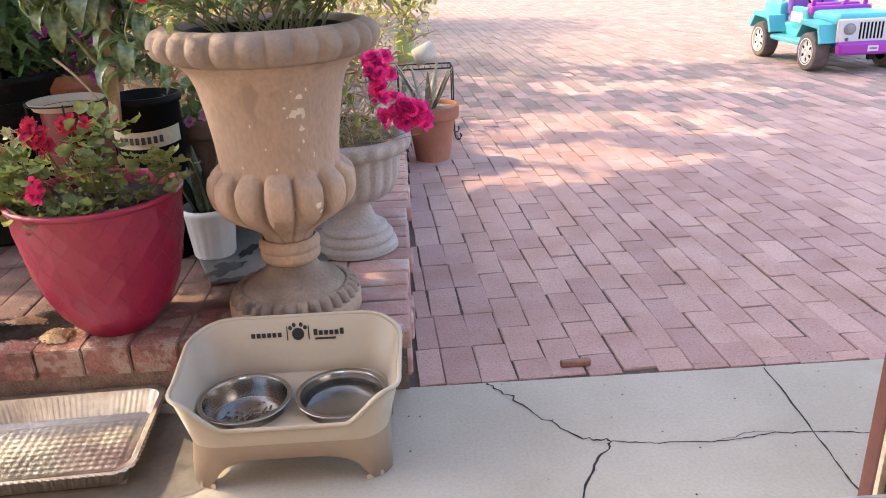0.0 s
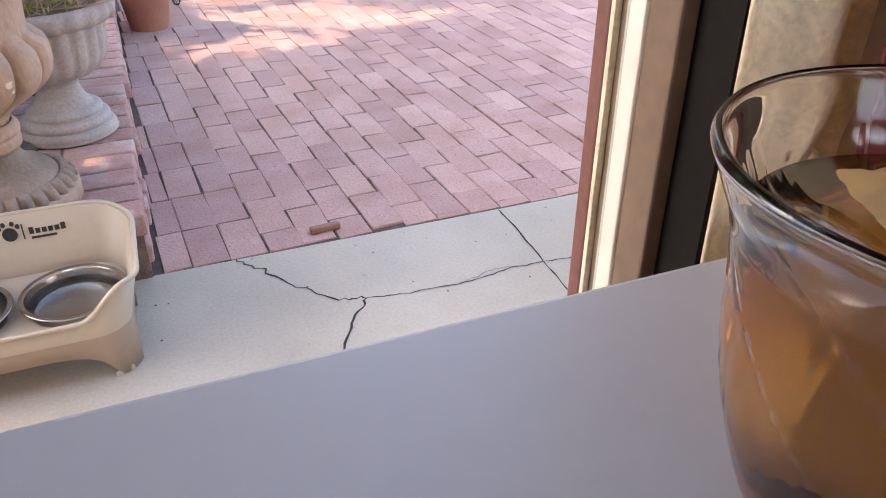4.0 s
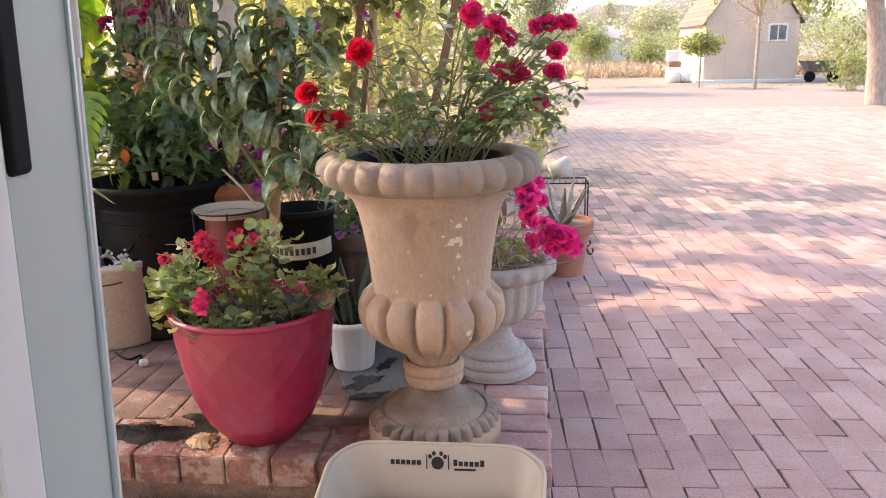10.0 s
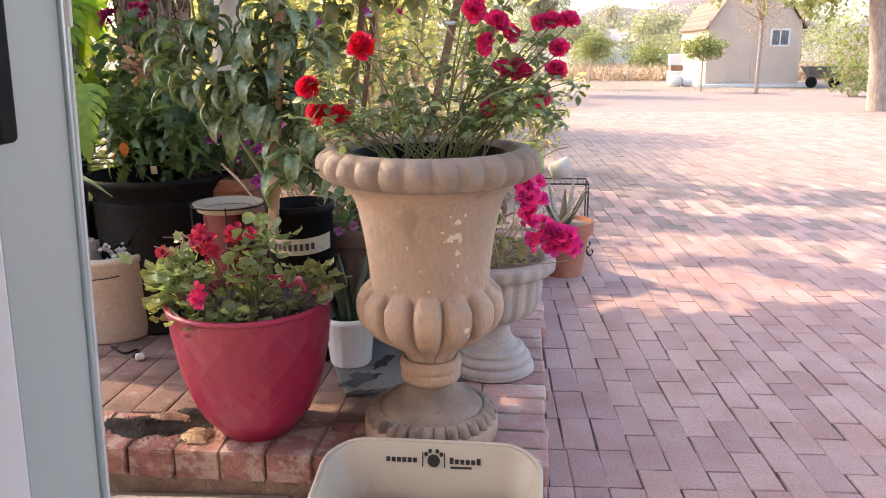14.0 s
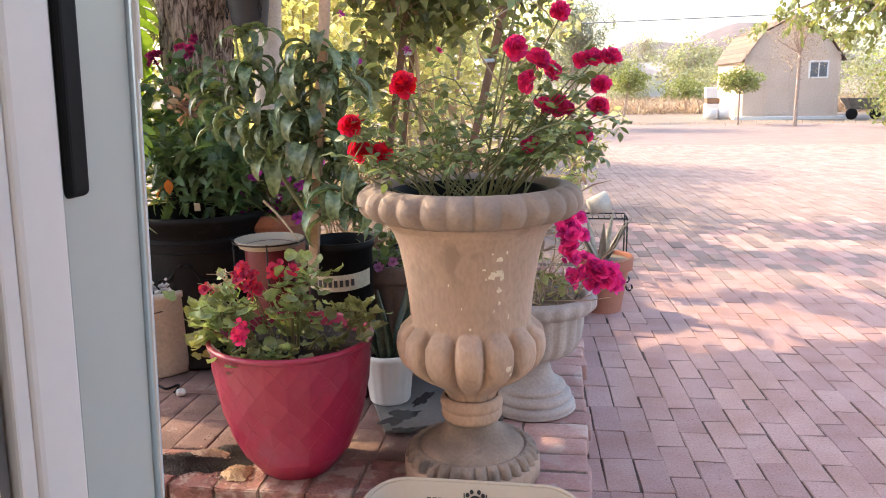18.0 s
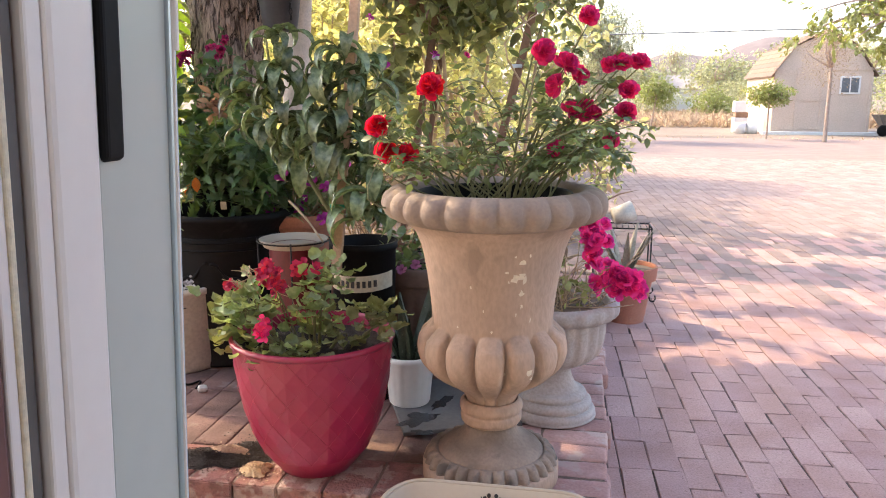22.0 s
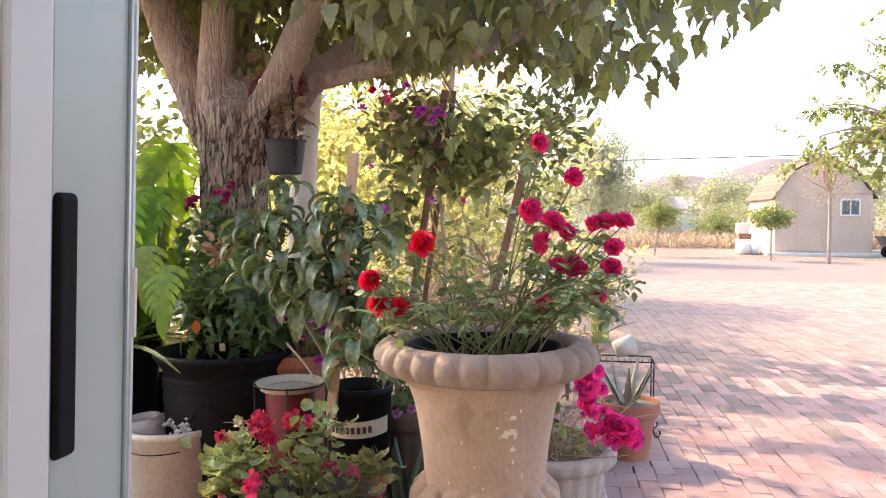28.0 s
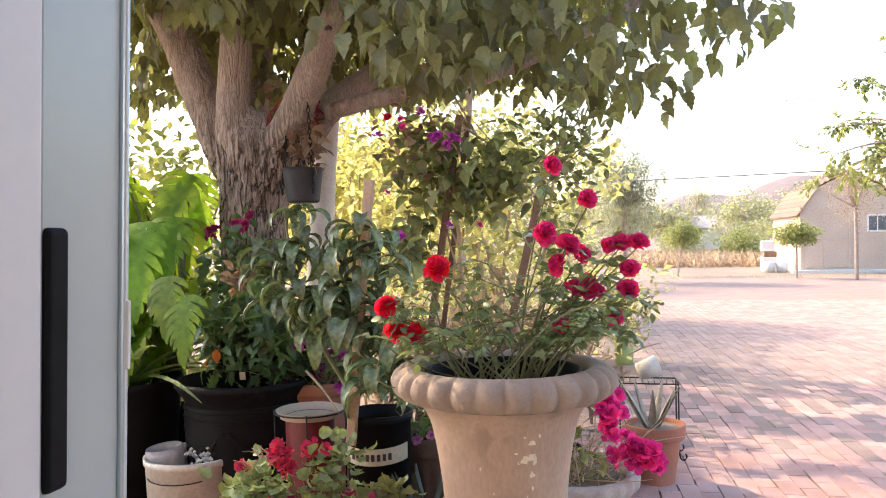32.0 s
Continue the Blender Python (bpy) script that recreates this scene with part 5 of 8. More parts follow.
for k in range(96):
    a, r = rng.uniform(0, 6.28), rng.uniform(0.02, 0.14)
    b = np.array([r * math.cos(a), r * math.sin(a), 0])
    q = b + rng.normal(0, 0.06, 3) + (0, 0, 0.05)
    e = q + rng.normal(0, 0.06, 3) + (0.02, -0.01, 0.03)
    q[2], e[2] = abs(q[2]), abs(e[2])
    tw.append(bend([b, q, e], 0.0024, 0.001, 5))
each("dry_twig", tw, M_DRYTWIG, bg, 4)
put("leaves", foliage("leaves", OVATE, inside(60, (0.03, -0.03, 0.05), (0.13, 0.12, 0.07), 0.1), around(60), rng.uniform(0.02, 0.045, 60), M_LEAF_BOUG), bg, kind="stuff")
put("tall_leaves", foliage("tall_leaves", OVATE, inside(60, (-0.02, 0.02, 0.2), (0.09, 0.09, 0.16), 0.1), around(60), rng.uniform(0.03, 0.05, 60), M_LEAF_BOUG), bg, kind="stuff")
for at, n, s in (((0.12, -0.085, 0.23), 14, 0.017), ((0.1, -0.08, 0.255), 6, 0.014), ((0.2, -0.085, 0.105), 14, 0.017), ((0.235, -0.085, 0.095), 11, 0.017), ((0.165, -0.085, 0.11), 9, 0.015), ((0.1, -0.085, 0.15), 5, 0.016)):
    bunch(F_HOT, at, bg, n, s, 0.78)

# black resin pot holding a nursery pot
BP = (-1.43, 2.95, STEP_Z)
bp = thing("large_black_pot", BP, "large dark resin pot with incised bands", "pot")
put("shell", lathe("shell", smoothed([(0.01, 0.0), (0.19, 0.0), (0.2, 0.05), (0.215, 0.2), (0.228, 0.42), (0.232, 0.5), (0.226, 0.505), (0.234, 0.525), (0.255, 0.555), (0.268, 0.575), (0.262, 0.59), (0.24, 0.588), (0.225, 0.55), (0.215, 0.45)], 4), M_BLACKPOT, 72, lambda a, z, r: r + (0.003 * np.sin(6 * a + 12 * z) if 0.25 < z < 0.45 else 0.0)), bp)
for z in (0.46, 0.49):
    put("band", lathe("band", smoothed([(0.228, z - 0.006), (0.236, z), (0.228, z + 0.006)], 4), M_BLACKPOT, 72), bp)
put("soil", disc("soil", 0.222, 0.535, M_SOIL, 30, 0.01), bp)
for a0, a1, z0, z1 in ((-1.95, -1.45, 0.33, 0.41), (-1.4, -0.9, 0.41, 0.33), (-2.6, -2.1, 0.41, 0.33)):
    arc = [(0.2265 * math.cos(a0 + (a1 - a0) * u), 0.2265 * math.sin(a0 + (a1 - a0) * u), z0 + (z1 - z0) * u + 0.012 * math.sin(9 * u), 0.006 + 0.0025 * math.sin(14 * u)) for u in np.linspace(0, 1, 18)]
    put("garland", tubes("garland", [arc], M_BLACKPOT, 7), bp, "moulded garland")
npot = thing("black_nursery_pot", (BP[0] + 0.02, BP[1], STEP_Z + 0.53), "black plastic nursery pot standing in the large pot", "pot")
put("shell", lathe("shell", [(0.01, 0.0), (0.115, 0.0), (0.135, 0.14), (0.142, 0.142), (0.142, 0.16), (0.132, 0.16), (0.128, 0.13), (0.12, 0.1)], M_BLACK, 56), npot)
put("soil", disc("soil", 0.128, 0.13, M_SOIL, 24, 0.008), npot)
part("tag", box(0.022, 0.002, 0.03, (0.03, -0.145, 0.12), 0.0, pose(0, 0, 0, 10, 0, 8)), M_LABEL, npot, "small white plant tag")
dg = thing("leafy_bush", (BP[0] + 0.02, BP[1], STEP_Z + 0.66), "dense deep green bush with serrated leaves in a nursery pot", "shrub")
n = 900
put("leaves", foliage("leaves", LOBED, inside(n, (0.04, -0.02, 0.12), (0.24, 0.2, 0.2), 0.2), around(n, 0.8, -0.25), rng.uniform(0.05, 0.1, n), M_LEAF_DEEP, 0.7), dg, kind="stuff")
each("stem", [bend([(0, 0, 0), (rng.normal(0, 0.05), rng.normal(0, 0.05), 0.1), (rng.normal(0, 0.14), rng.normal(0, 0.12), 0.24)], 0.005, 0.002, 4) for _ in range(16)], M_TWIG, dg)
M_EMBER = material("withered_orange_leaf", (0.75, 0.26, 0.04), (0.6, 0.17, 0.03), 0.6, scale=20, bump=0.1, transl=0.6)
for at, d, size in (((-0.03, -0.2, 0.07), (0.1, -0.15, -1.0), 0.055), ((-0.055, -0.2, 0.045), (-0.5, -0.1, -0.8), 0.045)):
    put("withered_leaf", mesh("withered_leaf", OVATE[0], OVATE[1], M_EMBER), dg, "withered orange leaf", Matrix.Translation(at) @ Matrix(frames(np.array([d]), 0.3)[0].tolist()).to_4x4() @ Matrix.Scale(size, 4))
tall = thing("magenta_flower_bush", (BP[0] - 0.12, BP[1] + 0.25, STEP_Z), "tall leafy bush with dull magenta flower heads before the trunk", "shrub")
n = 520
put("leaves", foliage("leaves", OVATE, inside(n, (0.0, 0, 0.95), (0.2, 0.14, 0.3), 0.1), around(n, 0.7, -0.3), rng.uniform(0.04, 0.075, n), M_LEAF_DEEP), tall, kind="stuff")
each("stem", [bend([(rng.normal(0, 0.03), 0, 0), (rng.normal(0, 0.06), 0, 0.6), (rng.normal(0, 0.1), 0, 1.1)], 0.006, 0.003, 5) for _ in range(7)], M_DRYTWIG, tall)
for at in ((-0.085, -0.1, 1.18), (0.06, -0.1, 1.205)):
    bunch(F_DULL, at, tall, 9, 0.017, 0.42)
yl = thing("golden_blossom", (BP[0] + 0.04, BP[1] - 0.12, STEP_Z + 0.66), "faded orange blossom spray in the bush", "flower")
put("petals", foliage("petals", OVATE, inside(40, (0.0, 0, 0.32), (0.05, 0.04, 0.05), 0.1), around(40, 1, 0.3), rng.uniform(0.03, 0.06, 40), M_LEAF_DRY), yl)
put("stalk", tubes("stalk", [bend([(0, 0, -0.03), (0, 0, 0.15), (0, 0, 0.32)], 0.004, 0.003, 4)], M_TWIG, 5), yl)

# bucket with rolled and crumpled things
bk = thing("plastic_bucket", (-1.575, 2.8, STEP_Z), "milky plastic bucket with stones and a coiled sleeve inside", "bucket")
put("shell", lathe("shell", [(0.005, 0.0), (0.128, 0.0), (0.134, 0.006), (0.145, 0.265), (0.15, 0.268), (0.151, 0.288), (0.143, 0.29), (0.139, 0.268), (0.129, 0.03), (0.005, 0.03)], M_BUCKET, 64), bk)
put("sleeve", lathe("sleeve", [(0.062, 0.03), (0.064, 0.285), (0.055, 0.318), (0.045, 0.3), (0.042, 0.2), (0.04, 0.03)], M_GREYURN, 40), bk, "grey tube sleeve", pose(-0.05, -0.01, 0, 4, -6, 0))
sv, sf = [], []
for i in range(200):
    c = np.array([0.075, -0.02, 0.28]) + rng.normal(0, 1, 3) * (0.024, 0.035, 0.022)
    s, b = rng.uniform(0.006, 0.012), len(sv)
    q = [np.array(o) * s * rng.uniform(0.7, 1.2) + c for o in ((1, 0, 0), (-1, 0, 0), (0, 1, 0), (0, -1, 0), (0, 0, 1), (0, 0, -1))]
    sv += q
    sf += [(b + i0, b + i1, b + i2) for i0, i1, i2 in ((0, 2, 4), (2, 1, 4), (1, 3, 4), (3, 0, 4), (2, 0, 5), (1, 2, 5), (3, 1, 5), (0, 3, 5))]
put("stones", mesh("stones", sv, sf, M_STONE, False), bk, "crushed pale stones", kind="stuff")
put("handle_wire", tubes("handle_wire", [[(0.115 * math.cos(a), -0.02 + 0.115 * math.sin(a) - 0.02, 0.235 + 0.008 * math.sin(a), 0.002) for a in np.linspace(3.3, 6.1, 16)]], M_IRON, 5), bk)
bk.scale = (1.2, 1.2, 1.12)
hose = tagged(new("thin_hose", tubes("thin_hose", [bend([(-1.5, 2.62, STEP_Z + 0.006), (-1.42, 2.56, STEP_Z + 0.006), (-1.39, 2.6, STEP_Z + 0.006), (-1.37, 2.53, STEP_Z + 0.006)], 0.004, 0.004, 6)], M_BLACKPOT, 6)), "thin grey drip hose on the brick step", "hose")

# second black pot with a strap-leaved plant
b2 = thing("black_pot", (-1.95, 2.95, STEP_Z), "plain black plastic pot", "pot")
put("shell", lathe("shell", [(0.01, 0.0), (0.17, 0.0), (0.205, 0.54), (0.215, 0.545), (0.217, 0.575), (0.205, 0.577), (0.2, 0.54), (0.19, 0.45)], M_BLACK, 56), b2)
put("soil", disc("soil", 0.196, 0.53, M_SOIL, 24, 0.01), b2)
st = thing("strap_leaf_plant", (-1.95, 2.95, STEP_Z + 0.53), "arching strap-leaved plant in a black pot", "plant")
v, f = leaf((0.02, 0.032, 0.035, 0.035, 0.03, 0.025, 0.016, 0.003), 0.55, 0.5)
ME_STRAP = mesh("leaf", v, f, M_LEAF_GER)
for k in range(22):
    a = 2.4 * k
    d = np.array([[math.cos(a), math.sin(a), rng.uniform(0.5, 1.6)]])
    m = Matrix(frames(d, 0.0)[0].tolist()).to_4x4() @ Matrix.Scale(rng.uniform(0.42, 0.62), 4)
    if lets_sun(ME_STRAP, Matrix.Translation((-1.95, 2.95, STEP_Z + 0.53)) @ m):
        put("leaf", ME_STRAP, st, m=m)

# big lobed leaves
ph = thing("split_leaf_plant", (-1.9, 3.22, STEP_Z), "bright green split-leaf plant with huge lobed leaves", "plant")
put("pot", lathe("pot", [(0.01, 0.0), (0.16, 0.0), (0.2, 0.36), (0.21, 0.38), (0.2, 0.385), (0.18, 0.33)], M_BLACK, 40), ph, "black pot")
ME_SPLIT = [mesh("leaf", *split_leaf(8, k), M_LEAF_BIG) for k in range(4)]
stalks = []
for k in range(58):
    e = np.array([rng.uniform(-0.55, 0.08), rng.uniform(-0.36, 0.3), rng.uniform(0.75, 1.5)])
    d = np.array([[e[0] * 0.6 - 0.1 + rng.normal(0, 0.25), e[1] - 0.45 + rng.normal(0, 0.25), -0.5 + rng.normal(0, 0.25)]])
    m = Matrix.Translation(e) @ Matrix(frames(d)[0].tolist()).to_4x4() @ Matrix.Scale(rng.uniform(0.3, 0.44), 4)
    if lets_sun(ME_SPLIT[k % 4], Matrix.Translation((-1.9, 3.22, STEP_Z)) @ m):
        stalks.append(bend([(0, 0, 0.33), (e[0] * 0.4, e[1] * 0.4, e[2] * 0.7), e], 0.008, 0.005, 5))
        put("leaf", ME_SPLIT[k % 4], ph, m=m)
d = np.array([[0.05, -0.6, -1.0]])
for e, size in (((0.33, -0.45, 0.93), 0.26), ((0.24, -0.42, 1.0), 0.24)):
    stalks.append(bend([(0, 0, 0.33), (0.15, -0.15, 0.85), e], 0.008, 0.005, 5))
    put("leaf", ME_SPLIT[1], ph, m=Matrix.Translation(e) @ Matrix(frames(d, 0.2)[0].tolist()).to_4x4() @ Matrix.Scale(size, 4))
each("stalk", stalks, M_TWIG, ph, 6)

# red pot with a white dish in a wire ring
rw = thing("dark_red_pot", (-1.06, 2.72, STEP_Z), "dark red glazed pot under a white dish in a wire ring", "pot")
put("shell", lathe("shell", smoothed([(0.01, 0.0), (0.07, 0.0), (0.08, 0.1), (0.085, 0.3), (0.088, 0.485), (0.084, 0.495), (0.075, 0.48)], 4), material("dark_red_glaze", (0.15, 0.013, 0.018), None, 0.4, bump=0.05), 48), rw)
dish = thing("white_dish", (-1.06, 2.72, STEP_Z + 0.495), "shallow white plastic dish resting on the red pot", "dish")
put("bowl", lathe("bowl", smoothed([(0.01, 0.0), (0.095, 0.0), (0.108, 0.008), (0.118, 0.022), (0.122, 0.028), (0.117, 0.028), (0.106, 0.016), (0.09, 0.006), (0.01, 0.005)], 4), M_CREAM, 56), dish)
ring = [(0.128 * math.cos(a), 0.128 * math.sin(a), 0.024, 0.003) for a in np.linspace(0, 6.3, 48)]
legs = [[(0.128 * math.cos(a), 0.128 * math.sin(a), 0.03, 0.003), (0.12 * math.cos(a), 0.12 * math.sin(a), -0.472, 0.003)] for a in (0.3, 1.9, 3.4, 5.0)]
put("wire_ring", tubes("wire_ring", [ring] + legs, M_IRON, 6), dish, "black wire ring and legs")
put("dry_stick", tubes("dry_stick", [bend([(-0.02, 0.02, 0.16), (0.06, -0.02, 0.1), (0.13, -0.06, 0.03)], 0.005, 0.003, 4)], M_DRYTWIG, 6), dish)

# clay pot with small pink plant behind
cp = thing("clay_pot", (-1.17, 3.1, STEP_Z), "tall clay-red pot behind the dish", "pot")
put("shell", lathe("shell", smoothed([(0.01, 0.0), (0.13, 0.0), (0.15, 0.3), (0.165, 0.5), (0.175, 0.52), (0.175, 0.56), (0.16, 0.56), (0.15, 0.5)], 4), M_TERRA, 48), cp)
put("soil", disc("soil", 0.155, 0.52, M_SOIL, 24, 0.01), cp)
sp = thing("pink_flowering_plant", (-1.15, 3.1, STEP_Z + 0.53), "loose plant with small pink flowers in the clay pot", "plant")
n = 420
put("leaves", foliage("leaves", OVATE, inside(n, (0.05, -0.05, 0.16), (0.26, 0.2, 0.2), 0.1), around(n, 0.8, -0.1), rng.uniform(0.03, 0.07, n), M_LEAF_ROSE), sp, kind="stuff")
each("stem", [bend([(0, 0, 0), (rng.normal(0, 0.07), rng.normal(0, 0.07), 0.12), (rng.normal(0, 0.15), rng.normal(0, 0.1), 0.28)], 0.004, 0.002, 4) for _ in range(18)], M_DRYTWIG, sp)
for k in range(16):
    bloom(F_PURP, (rng.uniform(-0.2, 0.3), rng.uniform(-0.25, -0.05), rng.uniform(0.02, 0.36)), sp, rng.uniform(0.4, 0.7))

# nursery pot with the staked, long-leaved sapling
NP = (-0.772, 2.62, STEP_Z)
nu = thing("labelled_nursery_pot", NP, "tall black nursery pot with a pale printed label band", "pot")
put("shell", lathe("shell", [(0.01, 0.0), (0.1, 0.0), (0.108, 0.52), (0.115, 0.522), (0.116, 0.545), (0.108, 0.547), (0.104, 0.5), (0.1, 0.4)], M_BLACK, 56), nu)
va, fa = [], []
for j in range(25):
    a = -2.75 + 2.5 * j / 24
    va += [(0.1085 * math.cos(a), 0.1085 * math.sin(a), 0.4 + 0.012 * math.sin(a + 0.2)), (0.1095 * math.cos(a), 0.1095 * math.sin(a), 0.455 + 0.012 * math.sin(a + 0.2))]
    if j:
        fa.append((2 * j - 2, 2 * j, 2 * j + 1, 2 * j - 1))
put("label_band", mesh("label_band", va, fa, M_LABEL), nu, "pale label band")
for j in range(8):
    a = -2.15 + 0.17 * j
    part("print_bar", box(0.002, 0.011, 0.022, (0.1105, 0, 0.427 + 0.012 * math.sin(a + 0.2)), 0, pose(0, 0, 0, 0, 0, math.degrees(a))), M_INK, nu)
put("soil", disc("soil", 0.102, 0.5, M_SOIL, 24, 0.008), nu)
av = thing("staked_sapling", (NP[0], NP[1], STEP_Z + 0.5), "young tree with long drooping dark leaves tied to stakes", "sapling")
part("stake", box(0.03, 0.028, 0.86, (0, 0, 0.34), 0.003, pose(-0.05, -0.12, 0.05, 0, 5.4, 3)), M_WOODSTAKE, av, "pale square wooden stake")
part("tie", box(0.05, 0.04, 0.012, (-0.045, -0.12, 0.178), 0.004), M_TIE, av, "green plastic tie")
trunk_line = bend([(-0.07, -0.07, 0), (-0.075, -0.08, 0.2), (-0.06, -0.06, 0.45), (-0.05, -0.05, 0.68)], 0.011, 0.005, 5)
branch = [bend([(-0.072, -0.075, 0.12), (-0.2, -0.08, 0.34), (-0.27, -0.07, 0.55), (-0.3, -0.05, 0.72)], 0.009, 0.003, 5), bend([(-0.06, -0.06, 0.35), (-0.12, -0.1, 0.5), (-0.16, -0.1, 0.6)], 0.006, 0.003, 4), bend([(-0.06, -0.06, 0.4), (0.05, -0.05, 0.52), (0.12, -0.03, 0.6)], 0.006, 0.003, 4), bend([(-0.07, -0.08, 0.1), (0.02, -0.07, 0.15), (0.09, -0.06, 0.2)], 0.006, 0.003, 4)]
put("trunk", tubes("trunk", [trunk_line], M_TWIG, 7), av, "thin green trunk")
each("branch", branch, M_TWIG, av, 6)
ME_LANCE = [mesh("leaf", *arched((0.014, 0.07, 0.12, 0.148, 0.152, 0.134, 0.098, 0.052, 0.004), q, 0.5), M_LEAF_AVO) for q in (2.2, 2.6, 3.0, 3.3)]


def whorl(at, n, length):
    """A spray of long leaves that rise from one point and hang over."""
    for k in range(n + 3):
        a = 2.4 * k + rng.uniform(-0.35, 0.35)
        d = np.array([[math.cos(a), 0.7 * math.sin(a) - 0.1, 0.6 + rng.normal(0, 0.3)]])
        p = np.array(at) + rng.normal(0, 0.016, 3)
        put("leaf", ME_LANCE[rng.integers(4)], av, m=Matrix.Translation(p) @ Matrix(frames(d, rng.normal(0, 0.2))[0].tolist()).to_4x4() @ Matrix.Scale(length * rng.uniform(0.7, 1.05), 4))


LEFT_WHORLS = [(-0.26, 0.71), (-0.25, 0.62), (-0.32, 0.575), (-0.21, 0.56), (-0.335, 0.51), (-0.23, 0.45), (-0.28, 0.42), (-0.175, 0.42), (-0.125, 0.45), (-0.19, 0.335)]
RIGHT_WHORLS = [(-0.02, 0.665), (-0.073, 0.62), (0.05, 0.62), (-0.024, 0.575), (0.025, 0.55), (-0.038, 0.48), (-0.027, 0.41), (0.034, 0.385), (-0.053, 0.35), (0.07, 0.335), (0.007, 0.245), (0.09, 0.2), (0.02, 0.15)]
for n, (x, z) in enumerate(LEFT_WHORLS + RIGHT_WHORLS):
    at, n, ln = (x, (-0.08 if n < 10 else -0.125) + 0.03 * math.sin(2.3 * n), z), 6, 0.14 if z > 0.6 else 0.18
    whorl(at, n, ln)

# brown fluted pot behind
bf = thing("brown_fluted_pot", (-0.62, 2.86, STEP_Z), "brown fluted resin pot on the step", "pot")
put("shell", lathe("shell", smoothed([(0.01, 0.0), (0.12, 0.0), (0.14, 0.15), (0.152, 0.34), (0.162, 0.37), (0.165, 0.42), (0.15, 0.425), (0.14, 0.36)], 4), M_BROWNPOT, 120, lambda a, z, r: r * (1 - 0.04 * abs(np.sin(a * 9)) ** 3 * (0.03 < z < 0.34))), bf)
put("soil", disc("soil", 0.145, 0.39, M_SOIL, 24, 0.008), bf)
vio = thing("violet_flower_plant", (-0.62, 2.83, STEP_Z + 0.4), "small violet-flowered plant in the brown pot", "plant")
n = 160
put("leaves", foliage("leaves", OVATE, inside(n, (0, 0, 0.08), (0.17, 0.14, 0.12), 0.1), around(n), rng.uniform(0.03, 0.06, n), M_LEAF_ROSE), vio, kind="stuff")
F_LILAC = flower_mesh("lilac_floret", material("faded_lilac_petal", (0.5, 0.2, 0.36), (0.38, 0.12, 0.27), 0.6, scale=20, bump=0.05, island=0.3, transl=0.3), 2, 5, 0.036)
for k in range(5):
    bloom(F_LILAC, (rng.uniform(-0.13, 0.02), -0.14, rng.uniform(-0.02, 0.12)), vio, 0.5)

# tall staked bougainvillea behind the urn
TB = (-0.62, 3.2, STEP_Z)
tb = thing("staked_bougainvillea", TB, "tall staked bougainvillea with purple and pink bracts", "bougainvillea")
put("pot", lathe("pot", [(0.01, 0.0), (0.13, 0.0), (0.16, 0.36), (0.17, 0.38), (0.16, 0.385), (0.14, 0.33)], M_BLACK, 40), tb, "black nursery pot")
part("stake", box(0.026, 0.026, 1.62, (0, 0, 0.81), 0.003, pose(-0.225, 0, 0.02, 0, 9.2, 0)), M_DARKSTAKE, tb, "dark wooden stake")
part("stake", box(0.022, 0.022, 1.62, (0, 0, 0.81), 0.003, pose(-0.165, 0.03, 0.02, 0, 8.0, 10)), M_DARKSTAKE, tb, "dark wooden stake")
part("blue_tie", box(0.05, 0.045, 0.016, (-0.03, 0.01, 1.17), 0.004), M_EDGE, tb, "pale blue tie")
each("stem", [bend([(0, 0, 0.3), (0.03, 0.02, 0.8), (0, 0, 1.3), (-0.1, 0, 1.65)], 0.012, 0.005, 5)] + [bend([(0.01, 0, 1.0 + 0.1 * k), (rng.normal(0, 0.08), rng.normal(0, 0.08), 1.2 + 0.05 * k), (rng.normal(0, 0.14), rng.normal(0, 0.12), 1.32 + 0.05 * k)], 0.005, 0.002, 4) for k in range(8)], M_DRYTWIG, tb, 6)
pl = np.concatenate([inside(330, (0.12, 0.0, 1.36), (0.29, 0.22, 0.2), 0.1), inside(210, (-0.1, 0.0, 1.46), (0.2, 0.18, 0.24), 0.1), inside(110, (-0.16, -0.05, 1.1), (0.09, 0.08, 0.22), 0.1)])
put("leaves", foliage("leaves", HEART, pl, around(len(pl), 0.7, -0.45), rng.uniform(0.04, 0.078, len(pl)), M_LEAF_BOUG), tb, kind="stuff")
pl = inside(130, (-0.12, -0.12, 1.48), (0.2, 0.12, 0.28), 0.1)
put("dry_foliage", foliage("dry_foliage", OVATE, pl, around(130), rng.uniform(0.03, 0.05, 130), M_LEAF_DRY), tb, kind="stuff")
for at, me, n in (((0.0, -0.25, 1.5), F_PURP, 9), ((0.05, -0.25, 1.49), F_PURP, 7), ((-0.16, -0.2, 1.57), F_HOT, 5), ((-0.12, -0.22, 1.58), F_PURP, 4), ((0.0, -0.1, 1.17), F_PURP, 4), ((0.12, -0.1, 1.17), F_HOT, 1), ((-0.23, -0.2, 1.3), F_PURP, 2), ((-0.26, -0.2, 1.52), F_PURP, 2), ((-0.17, -0.2, 1.13), F_PURP, 3), ((-0.22, -0.2, 1.6), F_ROSE, 1)):
    bunch(me, at, tb, max(1, n - 3), 0.017 if n > 3 else 0.005, 0.5)

